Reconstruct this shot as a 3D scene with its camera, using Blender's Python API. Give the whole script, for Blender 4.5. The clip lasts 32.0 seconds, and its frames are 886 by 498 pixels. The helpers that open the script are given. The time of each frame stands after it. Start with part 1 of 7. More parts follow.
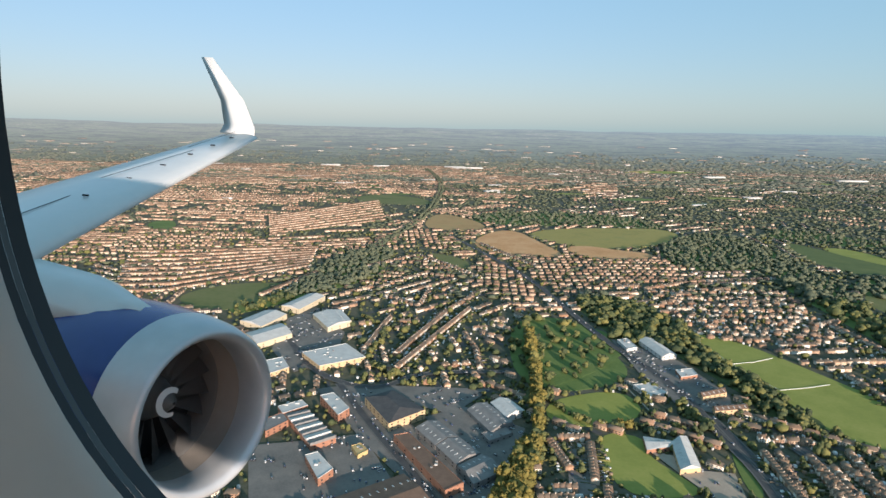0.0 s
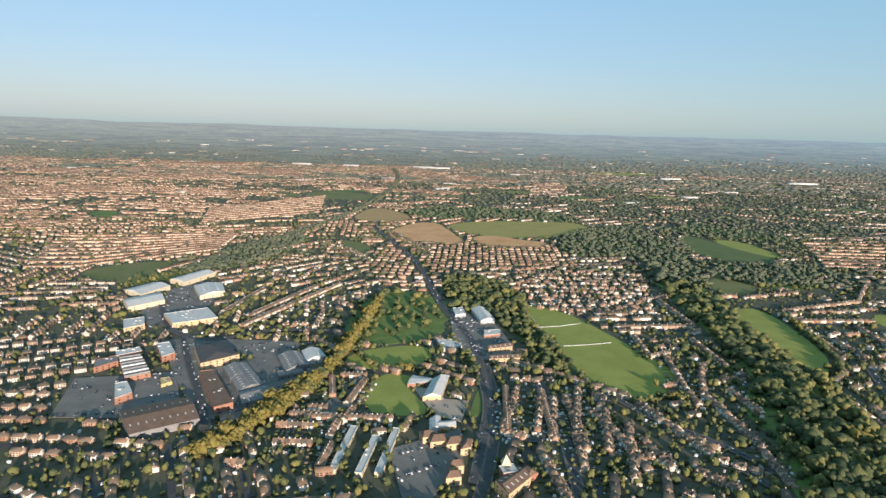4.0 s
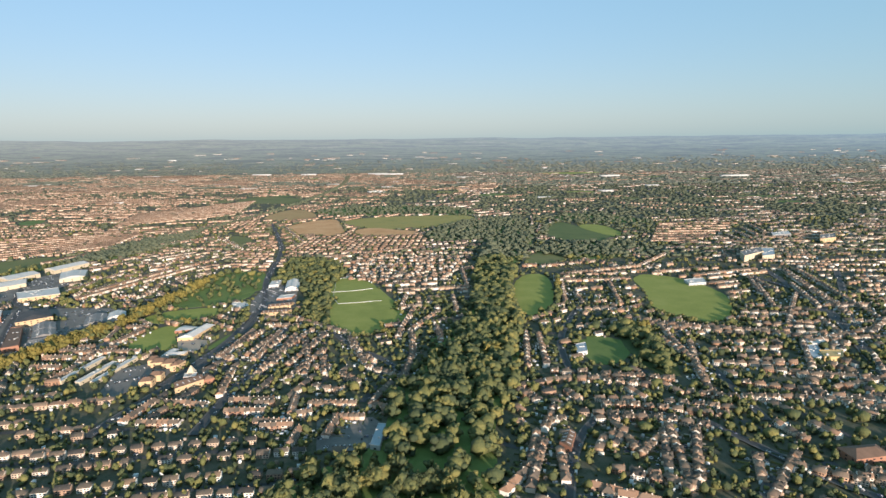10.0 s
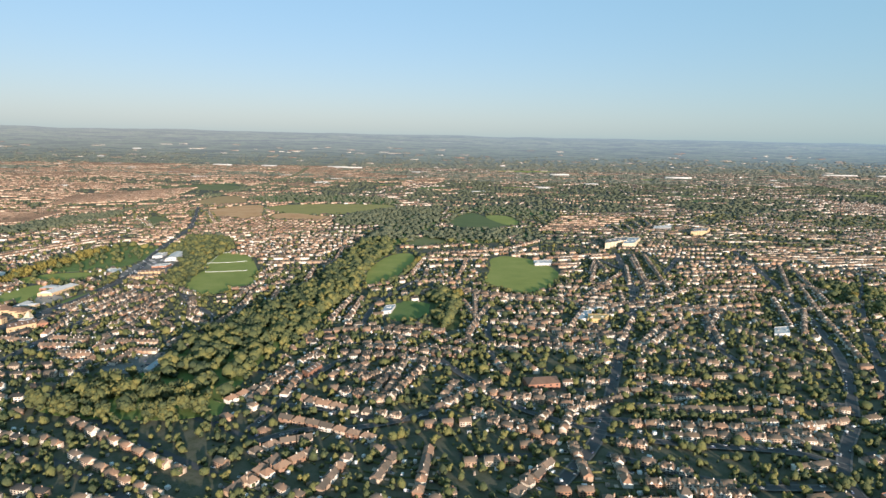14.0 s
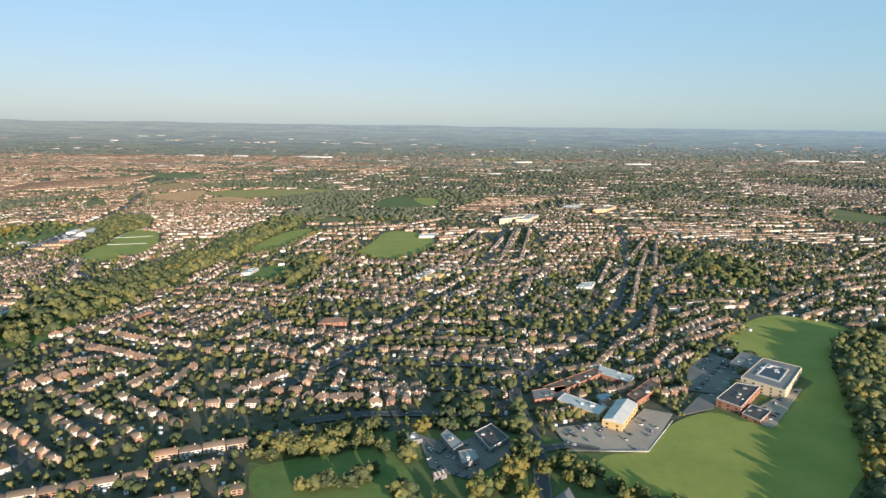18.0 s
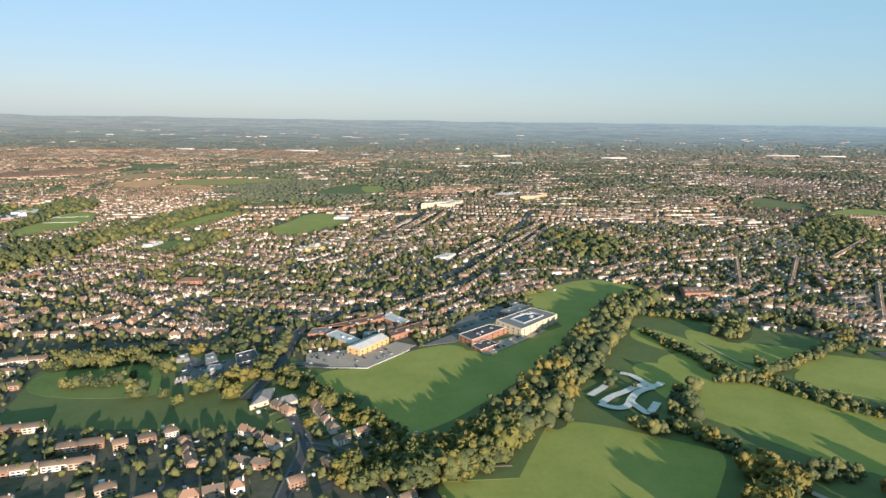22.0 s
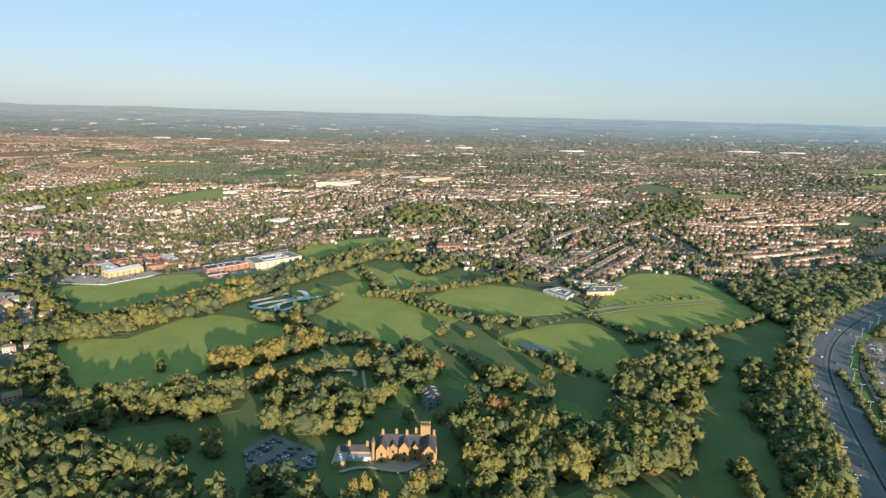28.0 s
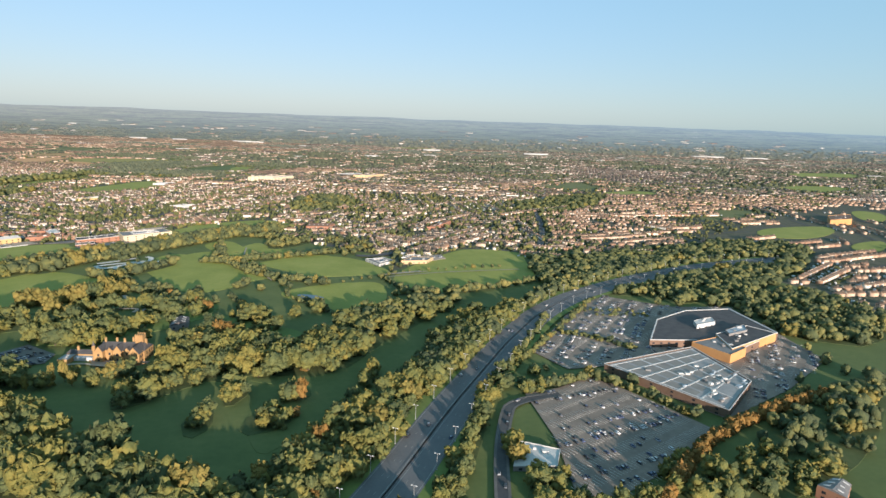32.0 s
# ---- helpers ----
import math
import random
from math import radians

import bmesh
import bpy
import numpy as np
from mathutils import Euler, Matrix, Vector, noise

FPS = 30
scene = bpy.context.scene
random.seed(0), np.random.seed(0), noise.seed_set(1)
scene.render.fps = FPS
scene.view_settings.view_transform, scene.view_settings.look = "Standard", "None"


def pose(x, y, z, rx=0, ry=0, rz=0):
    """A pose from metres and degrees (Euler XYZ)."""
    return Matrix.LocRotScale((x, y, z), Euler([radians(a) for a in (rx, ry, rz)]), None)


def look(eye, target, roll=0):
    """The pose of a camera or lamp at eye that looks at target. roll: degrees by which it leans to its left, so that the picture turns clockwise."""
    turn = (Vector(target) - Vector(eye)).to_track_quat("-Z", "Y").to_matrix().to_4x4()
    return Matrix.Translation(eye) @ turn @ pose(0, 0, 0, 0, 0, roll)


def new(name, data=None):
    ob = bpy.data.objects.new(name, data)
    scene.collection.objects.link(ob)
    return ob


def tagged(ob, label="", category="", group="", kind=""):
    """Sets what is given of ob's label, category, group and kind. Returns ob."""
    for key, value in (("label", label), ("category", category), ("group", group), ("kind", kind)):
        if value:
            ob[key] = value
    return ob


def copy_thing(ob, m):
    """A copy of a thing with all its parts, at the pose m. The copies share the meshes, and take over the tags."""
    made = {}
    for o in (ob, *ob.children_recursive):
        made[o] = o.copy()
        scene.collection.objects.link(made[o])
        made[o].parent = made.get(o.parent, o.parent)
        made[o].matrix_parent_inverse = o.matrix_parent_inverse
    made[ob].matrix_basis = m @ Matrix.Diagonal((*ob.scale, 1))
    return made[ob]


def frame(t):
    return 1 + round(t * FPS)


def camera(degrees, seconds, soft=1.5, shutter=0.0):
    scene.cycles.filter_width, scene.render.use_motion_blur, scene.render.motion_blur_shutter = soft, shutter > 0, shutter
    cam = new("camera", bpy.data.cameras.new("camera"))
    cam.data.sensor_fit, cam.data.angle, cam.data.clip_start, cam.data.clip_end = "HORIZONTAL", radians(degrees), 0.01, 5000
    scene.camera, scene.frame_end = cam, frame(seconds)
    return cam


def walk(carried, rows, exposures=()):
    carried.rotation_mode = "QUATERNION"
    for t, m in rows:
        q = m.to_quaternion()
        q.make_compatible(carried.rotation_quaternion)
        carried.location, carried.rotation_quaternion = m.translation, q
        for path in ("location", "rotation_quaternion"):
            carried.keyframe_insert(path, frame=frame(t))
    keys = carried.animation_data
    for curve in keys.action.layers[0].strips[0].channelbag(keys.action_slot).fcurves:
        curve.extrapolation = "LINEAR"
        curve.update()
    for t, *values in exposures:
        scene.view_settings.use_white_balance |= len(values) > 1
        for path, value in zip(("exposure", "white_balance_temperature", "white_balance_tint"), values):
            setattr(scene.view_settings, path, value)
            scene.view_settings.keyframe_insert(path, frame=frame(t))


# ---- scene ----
cam = camera(72.16, 32.0, soft=1.5)
SHRINK = 0.555
PATH = [
    (0, (0.00, 0.00, 181.88), (0.46, 98.07, 162.33), 1.01),
    (0.5, (17.30, -9.32, 180.90), (17.43, 88.67, 160.99), 0.75),
    (1, (34.59, -18.65, 179.93), (34.29, 79.35, 160.03), 0.51),
    (1.5, (51.89, -27.97, 178.98), (51.07, 70.03, 159.08), 0.39),
    (2, (69.20, -37.28, 178.03), (68.20, 60.71, 158.12), 0.37),
    (2.5, (86.50, -46.60, 177.10), (85.78, 51.40, 157.21), 0.50),
    (3, (103.82, -55.91, 176.20), (103.66, 42.15, 156.61), 0.86),
    (3.5, (121.15, -65.23, 175.30), (121.60, 32.92, 156.16), 1.30),
    (5.5, (190.50, -102.48, 171.72), (192.22, -4.30, 152.82), 1.70),
    (6, (207.86, -111.81, 170.80), (209.44, -13.62, 151.93), 1.56),
    (6.5, (225.24, -121.16, 169.83), (226.56, -22.90, 151.32), 1.25),
    (7, (242.64, -130.52, 168.82), (243.80, -32.16, 150.83), 0.90),
    (7.5, (260.06, -139.89, 167.77), (261.41, -41.46, 150.15), 0.69),
    (8, (277.49, -149.27, 166.65), (279.33, -50.82, 149.19), 0.36),
    (8.5, (294.92, -158.65, 165.49), (297.00, -60.20, 148.08), 0.11),
    (9, (312.36, -168.04, 164.27), (314.34, -69.60, 146.81), -0.09),
    (9.5, (329.80, -177.44, 163.00), (331.37, -78.99, 145.52), -0.38),
    (10, (347.23, -186.84, 161.71), (348.26, -88.39, 144.17), -0.63),
    (10.5, (364.67, -196.23, 160.40), (365.51, -97.79, 142.78), -0.74),
    (11, (382.10, -205.60, 159.10), (383.25, -107.18, 141.44), -0.61),
    (11.5, (399.55, -214.96, 157.80), (401.41, -116.55, 140.11), -0.34),
    (12, (417.01, -224.29, 156.50), (419.69, -125.88, 138.96), -0.18),
    (12.5, (434.47, -233.61, 155.21), (437.78, -135.20, 137.74), 0.09),
    (13, (451.93, -242.91, 153.94), (455.57, -144.52, 136.40), 0.48),
    (13.5, (469.40, -252.19, 152.68), (473.02, -153.82, 135.04), 0.81),
    (14, (486.87, -261.45, 151.43), (490.47, -163.11, 133.65), 1.12),
    (14.5, (504.34, -270.71, 150.20), (507.90, -172.41, 132.18), 1.48),
    (16.5, (574.24, -307.73, 145.35), (577.90, -209.44, 127.31), 0.64),
    (17, (591.71, -317.00, 144.15), (595.49, -218.77, 125.80), 0.59),
    (17.5, (609.18, -326.27, 142.96), (613.17, -228.13, 124.16), 0.57),
    (18, (626.62, -335.53, 141.78), (630.65, -237.45, 122.70), 0.67),
    (18.5, (644.05, -344.78, 140.61), (647.57, -246.64, 121.75), 0.68),
    (19, (661.44, -353.98, 139.47), (663.93, -255.76, 120.85), 0.78),
    (19.5, (678.79, -363.13, 138.35), (680.34, -264.83, 120.07), 0.46),
    (20, (696.08, -372.20, 137.26), (697.19, -273.90, 118.97), 0.34),
    (20.5, (713.31, -381.21, 136.20), (714.52, -282.96, 117.57), 0.41),
    (21, (730.45, -390.13, 135.18), (732.03, -291.97, 116.16), 0.63),
    (21.5, (747.53, -399.00, 134.18), (749.57, -300.90, 114.87), 0.79),
    (22, (764.53, -407.82, 133.20), (766.93, -309.80, 113.54), 0.73),
    (22.5, (781.49, -416.61, 132.23), (784.07, -318.67, 112.20), 0.63),
    (23, (798.40, -425.39, 131.25), (801.13, -327.56, 110.70), 0.39),
    (23.5, (815.30, -434.17, 130.27), (818.27, -336.45, 109.24), 0.09),
    (24, (832.18, -442.94, 129.27), (835.39, -345.29, 107.98), 0.16),
    (24.5, (849.05, -451.72, 128.25), (852.48, -354.06, 107.01), 0.39),
    (25, (865.91, -460.50, 127.22), (869.35, -362.77, 106.33), 0.58),
    (25.5, (882.78, -469.30, 126.17), (885.92, -371.47, 105.67), 0.79),
    (27.5, (950.24, -504.49, 121.94), (951.72, -406.55, 101.79), 1.30),
    (28, (967.11, -513.29, 120.89), (968.76, -415.39, 100.55), 1.45),
    (28.5, (983.97, -522.09, 119.85), (985.85, -424.25, 99.24), 1.76),
    (29, (1000.82, -530.91, 118.80), (1002.92, -433.11, 98.03), 1.93),
    (29.5, (1017.65, -539.74, 117.75), (1020.01, -441.96, 96.96), 2.02),
    (30, (1034.45, -548.60, 116.68), (1036.98, -450.79, 96.03), 2.18),
    (30.5, (1051.24, -557.47, 115.60), (1053.84, -459.62, 95.11), 2.32),
    (31, (1068.01, -566.34, 114.50), (1070.55, -468.43, 94.35), 2.41),
    (31.5, (1084.77, -575.22, 113.39), (1087.20, -477.22, 93.63), 2.33),
    (32, (1101.53, -584.10, 112.27), (1103.97, -486.04, 92.80), 1.98),
]
walk(cam, [(t, look(eye, target, roll)) for t, eye, target, roll in PATH], [(0.0, 0.90, 5300, 13), (14.0, 0.92, 5300, 13), (23.0, 1.0, 5300, 13), (32.0, 1.02, 5300, 13)])

# ---- world, sun, exposure ----
SUN_TRAVEL = Vector((-0.375, 0.927, -0.172)).normalized()     # low evening sun behind the viewer
world = bpy.data.worlds.new("evening_sky")
scene.world = world
world.use_nodes = True
wn, wl = world.node_tree.nodes, world.node_tree.links
sky = wn.new("ShaderNodeTexSky")
sky.sky_type = "NISHITA"
sky.sun_disc = False
sky.sun_elevation = math.asin(-SUN_TRAVEL.z)
sky.sun_rotation = math.atan2(-SUN_TRAVEL.x, -SUN_TRAVEL.y)
sky.altitude = 300
sky.air_density, sky.dust_density, sky.ozone_density = 1.2, 0.8, 1.0
haze = wn.new("ShaderNodeMix")              # the evening haze thins the colours of the clear sky
haze.data_type, haze.blend_type = "RGBA", "MULTIPLY"
haze.inputs[0].default_value = 1.0
haze.inputs[7].default_value = (0.48, 0.355, 0.49, 1)
wl.new(sky.outputs[0], haze.inputs[6])
veil = wn.new("ShaderNodeMix")
veil.data_type, veil.blend_type = "RGBA", "ADD"
veil.inputs[0].default_value = 1.0
veil.inputs[7].default_value = (1.5, 2.75, 2.5, 1)
wl.new(haze.outputs[2], veil.inputs[6])
wl.new(veil.outputs[2], wn["Background"].inputs[0])
wn["Background"].inputs[1].default_value = SKY_STRENGTH = 0.075
sun_lamp = bpy.data.lights.new("sun", "SUN")
sun_lamp.energy, sun_lamp.angle, sun_lamp.color = 5.0, radians(0.6), (1.0, 0.75, 0.50)
sun = new("sun", sun_lamp)
sun.matrix_world = Matrix.Translation((0, -1500, 900)) @ SUN_TRAVEL.to_track_quat("-Z", "Y").to_matrix().to_4x4()

# ---- materials ----
def material(name, colours, scale=0.2, rough=0.9, fine=None, bump=0.0, rand=None, spread=0.25, metal=0.0, spec=0.25, wave=None):
    """Noise at two scales between the colours; rand 'island' or 'object' shifts each piece."""
    m = bpy.data.materials.new(name)
    m.use_nodes = True
    n, l = m.node_tree.nodes, m.node_tree.links
    b = n["Principled BSDF"]
    b.inputs["Roughness"].default_value = rough
    b.inputs["Metallic"].default_value = metal
    b.inputs["Specular IOR Level"].default_value = spec
    geo = n.new("ShaderNodeNewGeometry")
    big = n.new("ShaderNodeTexNoise")
    scale, fine = scale / SHRINK, (fine or scale * 9) / SHRINK
    big.inputs["Scale"].default_value, big.inputs["Detail"].default_value = scale, 5
    big.inputs["Roughness"].default_value = 0.65
    l.new(geo.outputs["Position"], big.inputs["Vector"])
    small = n.new("ShaderNodeTexNoise")
    small.inputs["Scale"].default_value, small.inputs["Detail"].default_value = fine, 3
    l.new(geo.outputs["Position"], small.inputs["Vector"])
    mixv = n.new("ShaderNodeMath")
    mixv.operation = "MULTIPLY_ADD"
    l.new(small.outputs[0], mixv.inputs[0])
    mixv.inputs[1].default_value = 0.45
    half = n.new("ShaderNodeMath")
    half.operation = "MULTIPLY_ADD"
    l.new(big.outputs[0], half.inputs[0])
    half.inputs[1].default_value, half.inputs[2].default_value = 1.3, -0.38
    l.new(half.outputs[0], mixv.inputs[2])
    value = mixv.outputs[0]
    if rand:
        if rand == "island":
            source = geo.outputs["Random Per Island"]
        else:
            source = n.new("ShaderNodeObjectInfo").outputs["Random"]
        add = n.new("ShaderNodeMath")
        add.operation = "MULTIPLY_ADD"
        l.new(source, add.inputs[0])
        add.inputs[1].default_value = spread * 2
        sub = n.new("ShaderNodeMath")
        sub.operation = "SUBTRACT"
        l.new(value, sub.inputs[0])
        sub.inputs[1].default_value = spread
        l.new(sub.outputs[0], add.inputs[2])
        value = add.outputs[0]
    ramp = n.new("ShaderNodeValToRGB")
    while len(ramp.color_ramp.elements) < len(colours):
        ramp.color_ramp.elements.new(0.5)
    for k, (e, c) in enumerate(zip(ramp.color_ramp.elements, colours)):
        e.position = 0.2 + 0.6 * k / max(1, len(colours) - 1)
        e.color = (*c, 1)
    l.new(value, ramp.inputs[0])
    out = ramp.outputs[0]
    if wave:
        stripes = n.new("ShaderNodeTexWave")
        stripes.inputs["Scale"].default_value = wave
        stripes.inputs["Distortion"].default_value = 0.4
        l.new(geo.outputs["Position"], stripes.inputs["Vector"])
        mix = n.new("ShaderNodeMix")
        mix.data_type, mix.blend_type = "RGBA", "MULTIPLY"
        mix.inputs[0].default_value = 0.25
        l.new(out, mix.inputs[6])
        l.new(stripes.outputs[0], mix.inputs[7])
        out = mix.outputs[2]
    l.new(out, b.inputs["Base Color"])
    if bump:
        bn = n.new("ShaderNodeBump")
        bn.inputs["Strength"].default_value, bn.inputs["Distance"].default_value = min(1.0, bump), bump
        l.new(small.outputs[0], bn.inputs["Height"])
        l.new(bn.outputs[0], b.inputs["Normal"])
    return m


def plain(name, colour, rough=0.5, metal=0.0):
    return material(name, [tuple(c * 0.88 for c in colour), tuple(min(1, c * 1.08) for c in colour)], 0.6, rough, metal=metal)


M_GROUND = material("garden_ground", [(0.046, 0.054, 0.032), (0.075, 0.080, 0.048), (0.112, 0.105, 0.075), (0.060, 0.072, 0.038)], 0.06, 0.95, 0.5)
M_FOOTWAY = material("grey_footway", [(0.10, 0.097, 0.092), (0.15, 0.142, 0.132)], 0.2, 0.9)
M_GRASS = [
    material("lawn", [(0.202, 0.222, 0.046), (0.246, 0.262, 0.057), (0.296, 0.292, 0.075)], 0.02, 0.9, 0.25),
    material("rough_lawn", [(0.089, 0.135, 0.033), (0.126, 0.172, 0.044), (0.158, 0.187, 0.060)], 0.02, 0.9, 0.2),
    material("pasture", [(0.105, 0.125, 0.038), (0.147, 0.156, 0.055), (0.179, 0.166, 0.071)], 0.01, 0.9, 0.1),
    # darker copy of the grass, with the evening tree shade in its colour
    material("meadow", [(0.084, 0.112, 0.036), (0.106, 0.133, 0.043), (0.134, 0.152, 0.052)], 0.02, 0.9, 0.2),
]
M_HEATH = [
    material("brown_heath", [(0.32, 0.205, 0.09), (0.40, 0.26, 0.115), (0.33, 0.25, 0.105)], 0.012, 0.95, 0.1),
    material("green_heath", [(0.235, 0.215, 0.065), (0.315, 0.262, 0.08), (0.25, 0.235, 0.075)], 0.01, 0.95, 0.08),
]
M_BARE = [
    material("bare_earth", [(0.46, 0.245, 0.10), (0.56, 0.315, 0.145), (0.60, 0.38, 0.20)], 0.015, 0.95, 0.12),
    material("gravel_yard", [(0.20, 0.16, 0.12), (0.34, 0.28, 0.22), (0.26, 0.21, 0.16)], 0.03, 0.95, 0.2),
]
M_WOODFLOOR = material("woodland_floor", [(0.053, 0.070, 0.028), (0.074, 0.095, 0.033), (0.095, 0.110, 0.044)], 0.06, 0.95, 0.5)
M_TARMAC = [
    material("tarmac_yard", [(0.115, 0.110, 0.102), (0.165, 0.154, 0.140), (0.215, 0.195, 0.172)], 0.03, 0.85, 0.5),
    # tan raised to put the warmth of the low sun into the paint
    material("worn_car_park", [(0.29, 0.240, 0.190), (0.36, 0.295, 0.232), (0.43, 0.350, 0.272)], 0.03, 0.88, 0.5),
    material("brown_car_park", [(0.150, 0.126, 0.104), (0.205, 0.170, 0.138), (0.270, 0.222, 0.176)], 0.025, 0.9, 0.4),
]
M_ROAD = material("road_asphalt", [(0.05, 0.05, 0.053), (0.07, 0.07, 0.072), (0.09, 0.088, 0.086)], 0.05, 0.8, 0.8)
M_MOTORWAY = material("motorway_asphalt", [(0.105, 0.106, 0.110), (0.130, 0.130, 0.132), (0.155, 0.153, 0.150)], 0.03, 0.75, 0.6)
M_MARK = plain("road_marking", (0.30, 0.30, 0.29), 0.7)
M_SAND = material("pale_sand", [(0.52, 0.49, 0.43), (0.66, 0.63, 0.57)], 0.2, 0.95)
M_BAY = plain("bay_paint", (0.52, 0.50, 0.47), 0.7)
M_PATH = material("pale_path", [(0.30, 0.26, 0.20), (0.40, 0.35, 0.28)], 0.2, 0.95)
M_WATER = plain("pond_water", (0.13, 0.15, 0.155), 0.12)
M_LEAF = material("foliage", [(0.042, 0.056, 0.028), (0.072, 0.087, 0.037), (0.128, 0.131, 0.043), (0.205, 0.180, 0.054)], 0.028, 0.85, 0.9, 0.8, "island", 0.16)
M_LEAF_OB = material("tree_foliage", [(0.054, 0.070, 0.029), (0.096, 0.111, 0.039), (0.132, 0.131, 0.033), (0.182, 0.157, 0.036)], 0.035, 0.8, 1.1, 0.5, "object", 0.28)
M_PARK_LEAF = material("park_foliage", [(0.054, 0.070, 0.029), (0.097, 0.112, 0.039), (0.132, 0.131, 0.033), (0.182, 0.157, 0.036)], 0.03, 0.85, 0.9, 0.8, "island", 0.2)
M_LEAF_AUTUMN = material("autumn_foliage", [(0.12, 0.078, 0.02), (0.18, 0.11, 0.028), (0.24, 0.135, 0.034)], 0.1, 0.85, 1.0, 0.6, "island", 0.15)
M_LEAF_GOLD = material("golden_foliage", [(0.115, 0.105, 0.028), (0.165, 0.142, 0.035), (0.215, 0.166, 0.042)], 0.1, 0.85, 1.0, 0.6, "island", 0.15)
M_BARK = material("bark", [(0.05, 0.038, 0.026), (0.10, 0.08, 0.058)], 0.9, 0.95)
ROOFS = [(0.075, 0.066, 0.058), (0.120, 0.098, 0.076), (0.180, 0.138, 0.098), (0.140, 0.114, 0.090), (0.235, 0.160, 0.100)]
CLAY = [(0.17, 0.13, 0.095), (0.22, 0.16, 0.112), (0.27, 0.185, 0.125), (0.20, 0.152, 0.113), (0.31, 0.19, 0.12)]
WALLS = [(0.26, 0.155, 0.10), (0.40, 0.28, 0.19), (0.56, 0.45, 0.33), (0.65, 0.56, 0.45), (0.73, 0.68, 0.60)]
M_ROOF = material("tiled_roofs", ROOFS, 0.02, 0.8, 1.6, 0.25, "island", 0.42)
M_CLAY = material("clay_roofs", CLAY, 0.02, 0.8, 1.6, 0.25, "island", 0.42)
M_WALL = material("house_walls", [(0.32, 0.21, 0.14), (0.44, 0.32, 0.22), (0.55, 0.44, 0.325), (0.65, 0.56, 0.455), (0.77, 0.71, 0.615)], 0.02, 0.85, 1.2, 0.0, "island", 0.4)
# brick and render, with the orange of the low sun put into the colour
M_WALL_WARM = material("warm_brick_walls", [(0.30, 0.175, 0.105), (0.42, 0.275, 0.175), (0.54, 0.395, 0.275), (0.68, 0.565, 0.44), (0.76, 0.68, 0.57)], 0.02, 0.85, 1.2, 0.0, "island", 0.4)
M_ROOF_OB = material("roof_tiles", [ROOFS[1], CLAY[0], ROOFS[3], CLAY[2], CLAY[4]], 0.02, 0.8, 1.8, 0.3, "object", 0.42)
M_WALL_OB = material("brick_or_render", WALLS, 0.02, 0.85, 1.4, 0.0, "object", 0.45)
M_GLASS = plain("window_glass", (0.03, 0.035, 0.042), 0.12)
# far leaves greyed and paled: distance haze put into the base colour
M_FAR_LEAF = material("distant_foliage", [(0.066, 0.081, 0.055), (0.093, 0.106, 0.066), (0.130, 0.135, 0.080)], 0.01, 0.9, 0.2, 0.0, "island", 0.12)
M_HAZE_LEAF = material("grey_green_foliage", [(0.095, 0.112, 0.092), (0.122, 0.136, 0.105), (0.155, 0.160, 0.122)], 0.008, 0.95, 0.2, 0.0, "island", 0.2)
# brick rows, with haze-low contrast and orange sunlight put into their colour
M_BRICK_FAR = material("red_brick_walls", [(0.30, 0.19, 0.125), (0.42, 0.29, 0.20), (0.52, 0.39, 0.28), (0.60, 0.48, 0.36)], 0.01, 0.85, 0.4, 0.0, "island", 0.3)
M_BRICK_ROOF = material("red_tile_roofs", [(0.15, 0.105, 0.074), (0.19, 0.13, 0.088), (0.235, 0.152, 0.10)], 0.01, 0.85, 0.5, 0.0, "island", 0.25)
M_MIXED_FAR = material("mixed_house_walls", [(0.24, 0.16, 0.115), (0.36, 0.27, 0.20), (0.51, 0.43, 0.35), (0.68, 0.62, 0.54)], 0.01, 0.85, 0.4, 0.0, "island", 0.4)
M_MIXED_ROOF = material("brown_tile_roofs", [(0.085, 0.070, 0.060), (0.125, 0.098, 0.078), (0.165, 0.122, 0.092)], 0.01, 0.85, 0.5, 0.0, "island", 0.3)
M_SHED = material("sheds_and_conservatories", [(0.20, 0.15, 0.10), (0.34, 0.31, 0.28), (0.62, 0.61, 0.59), (0.70, 0.69, 0.67)], 0.05, 0.6, 1.0, 0.0, "island", 0.5)
M_FRAME = plain("white_frames", (0.72, 0.71, 0.68), 0.5)
M_DOOR = material("front_doors", [(0.10, 0.02, 0.02), (0.03, 0.06, 0.12), (0.5, 0.48, 0.45)], 0.02, 0.5, rand="object", spread=0.5)
M_CAR = material("car_paint", [(0.03, 0.03, 0.035), (0.10, 0.105, 0.115), (0.34, 0.345, 0.36), (0.62, 0.62, 0.61), (0.72, 0.72, 0.71), (0.06, 0.08, 0.15)], 0.01, 0.3, 2.0, 0.0, "island", 0.5, spec=0.5)
M_CAR_OB = material("car_body_paint", [(0.03, 0.03, 0.035), (0.07, 0.075, 0.085), (0.14, 0.15, 0.16), (0.30, 0.31, 0.33), (0.55, 0.55, 0.55), (0.06, 0.08, 0.15)], 0.01, 0.3, 2.0, 0.0, "object", 0.5, spec=0.5)
M_TYRE = plain("tyre_rubber", (0.02, 0.02, 0.02), 0.9)
M_STEEL = plain("galvanised_steel", (0.5, 0.51, 0.52), 0.45, 0.6)
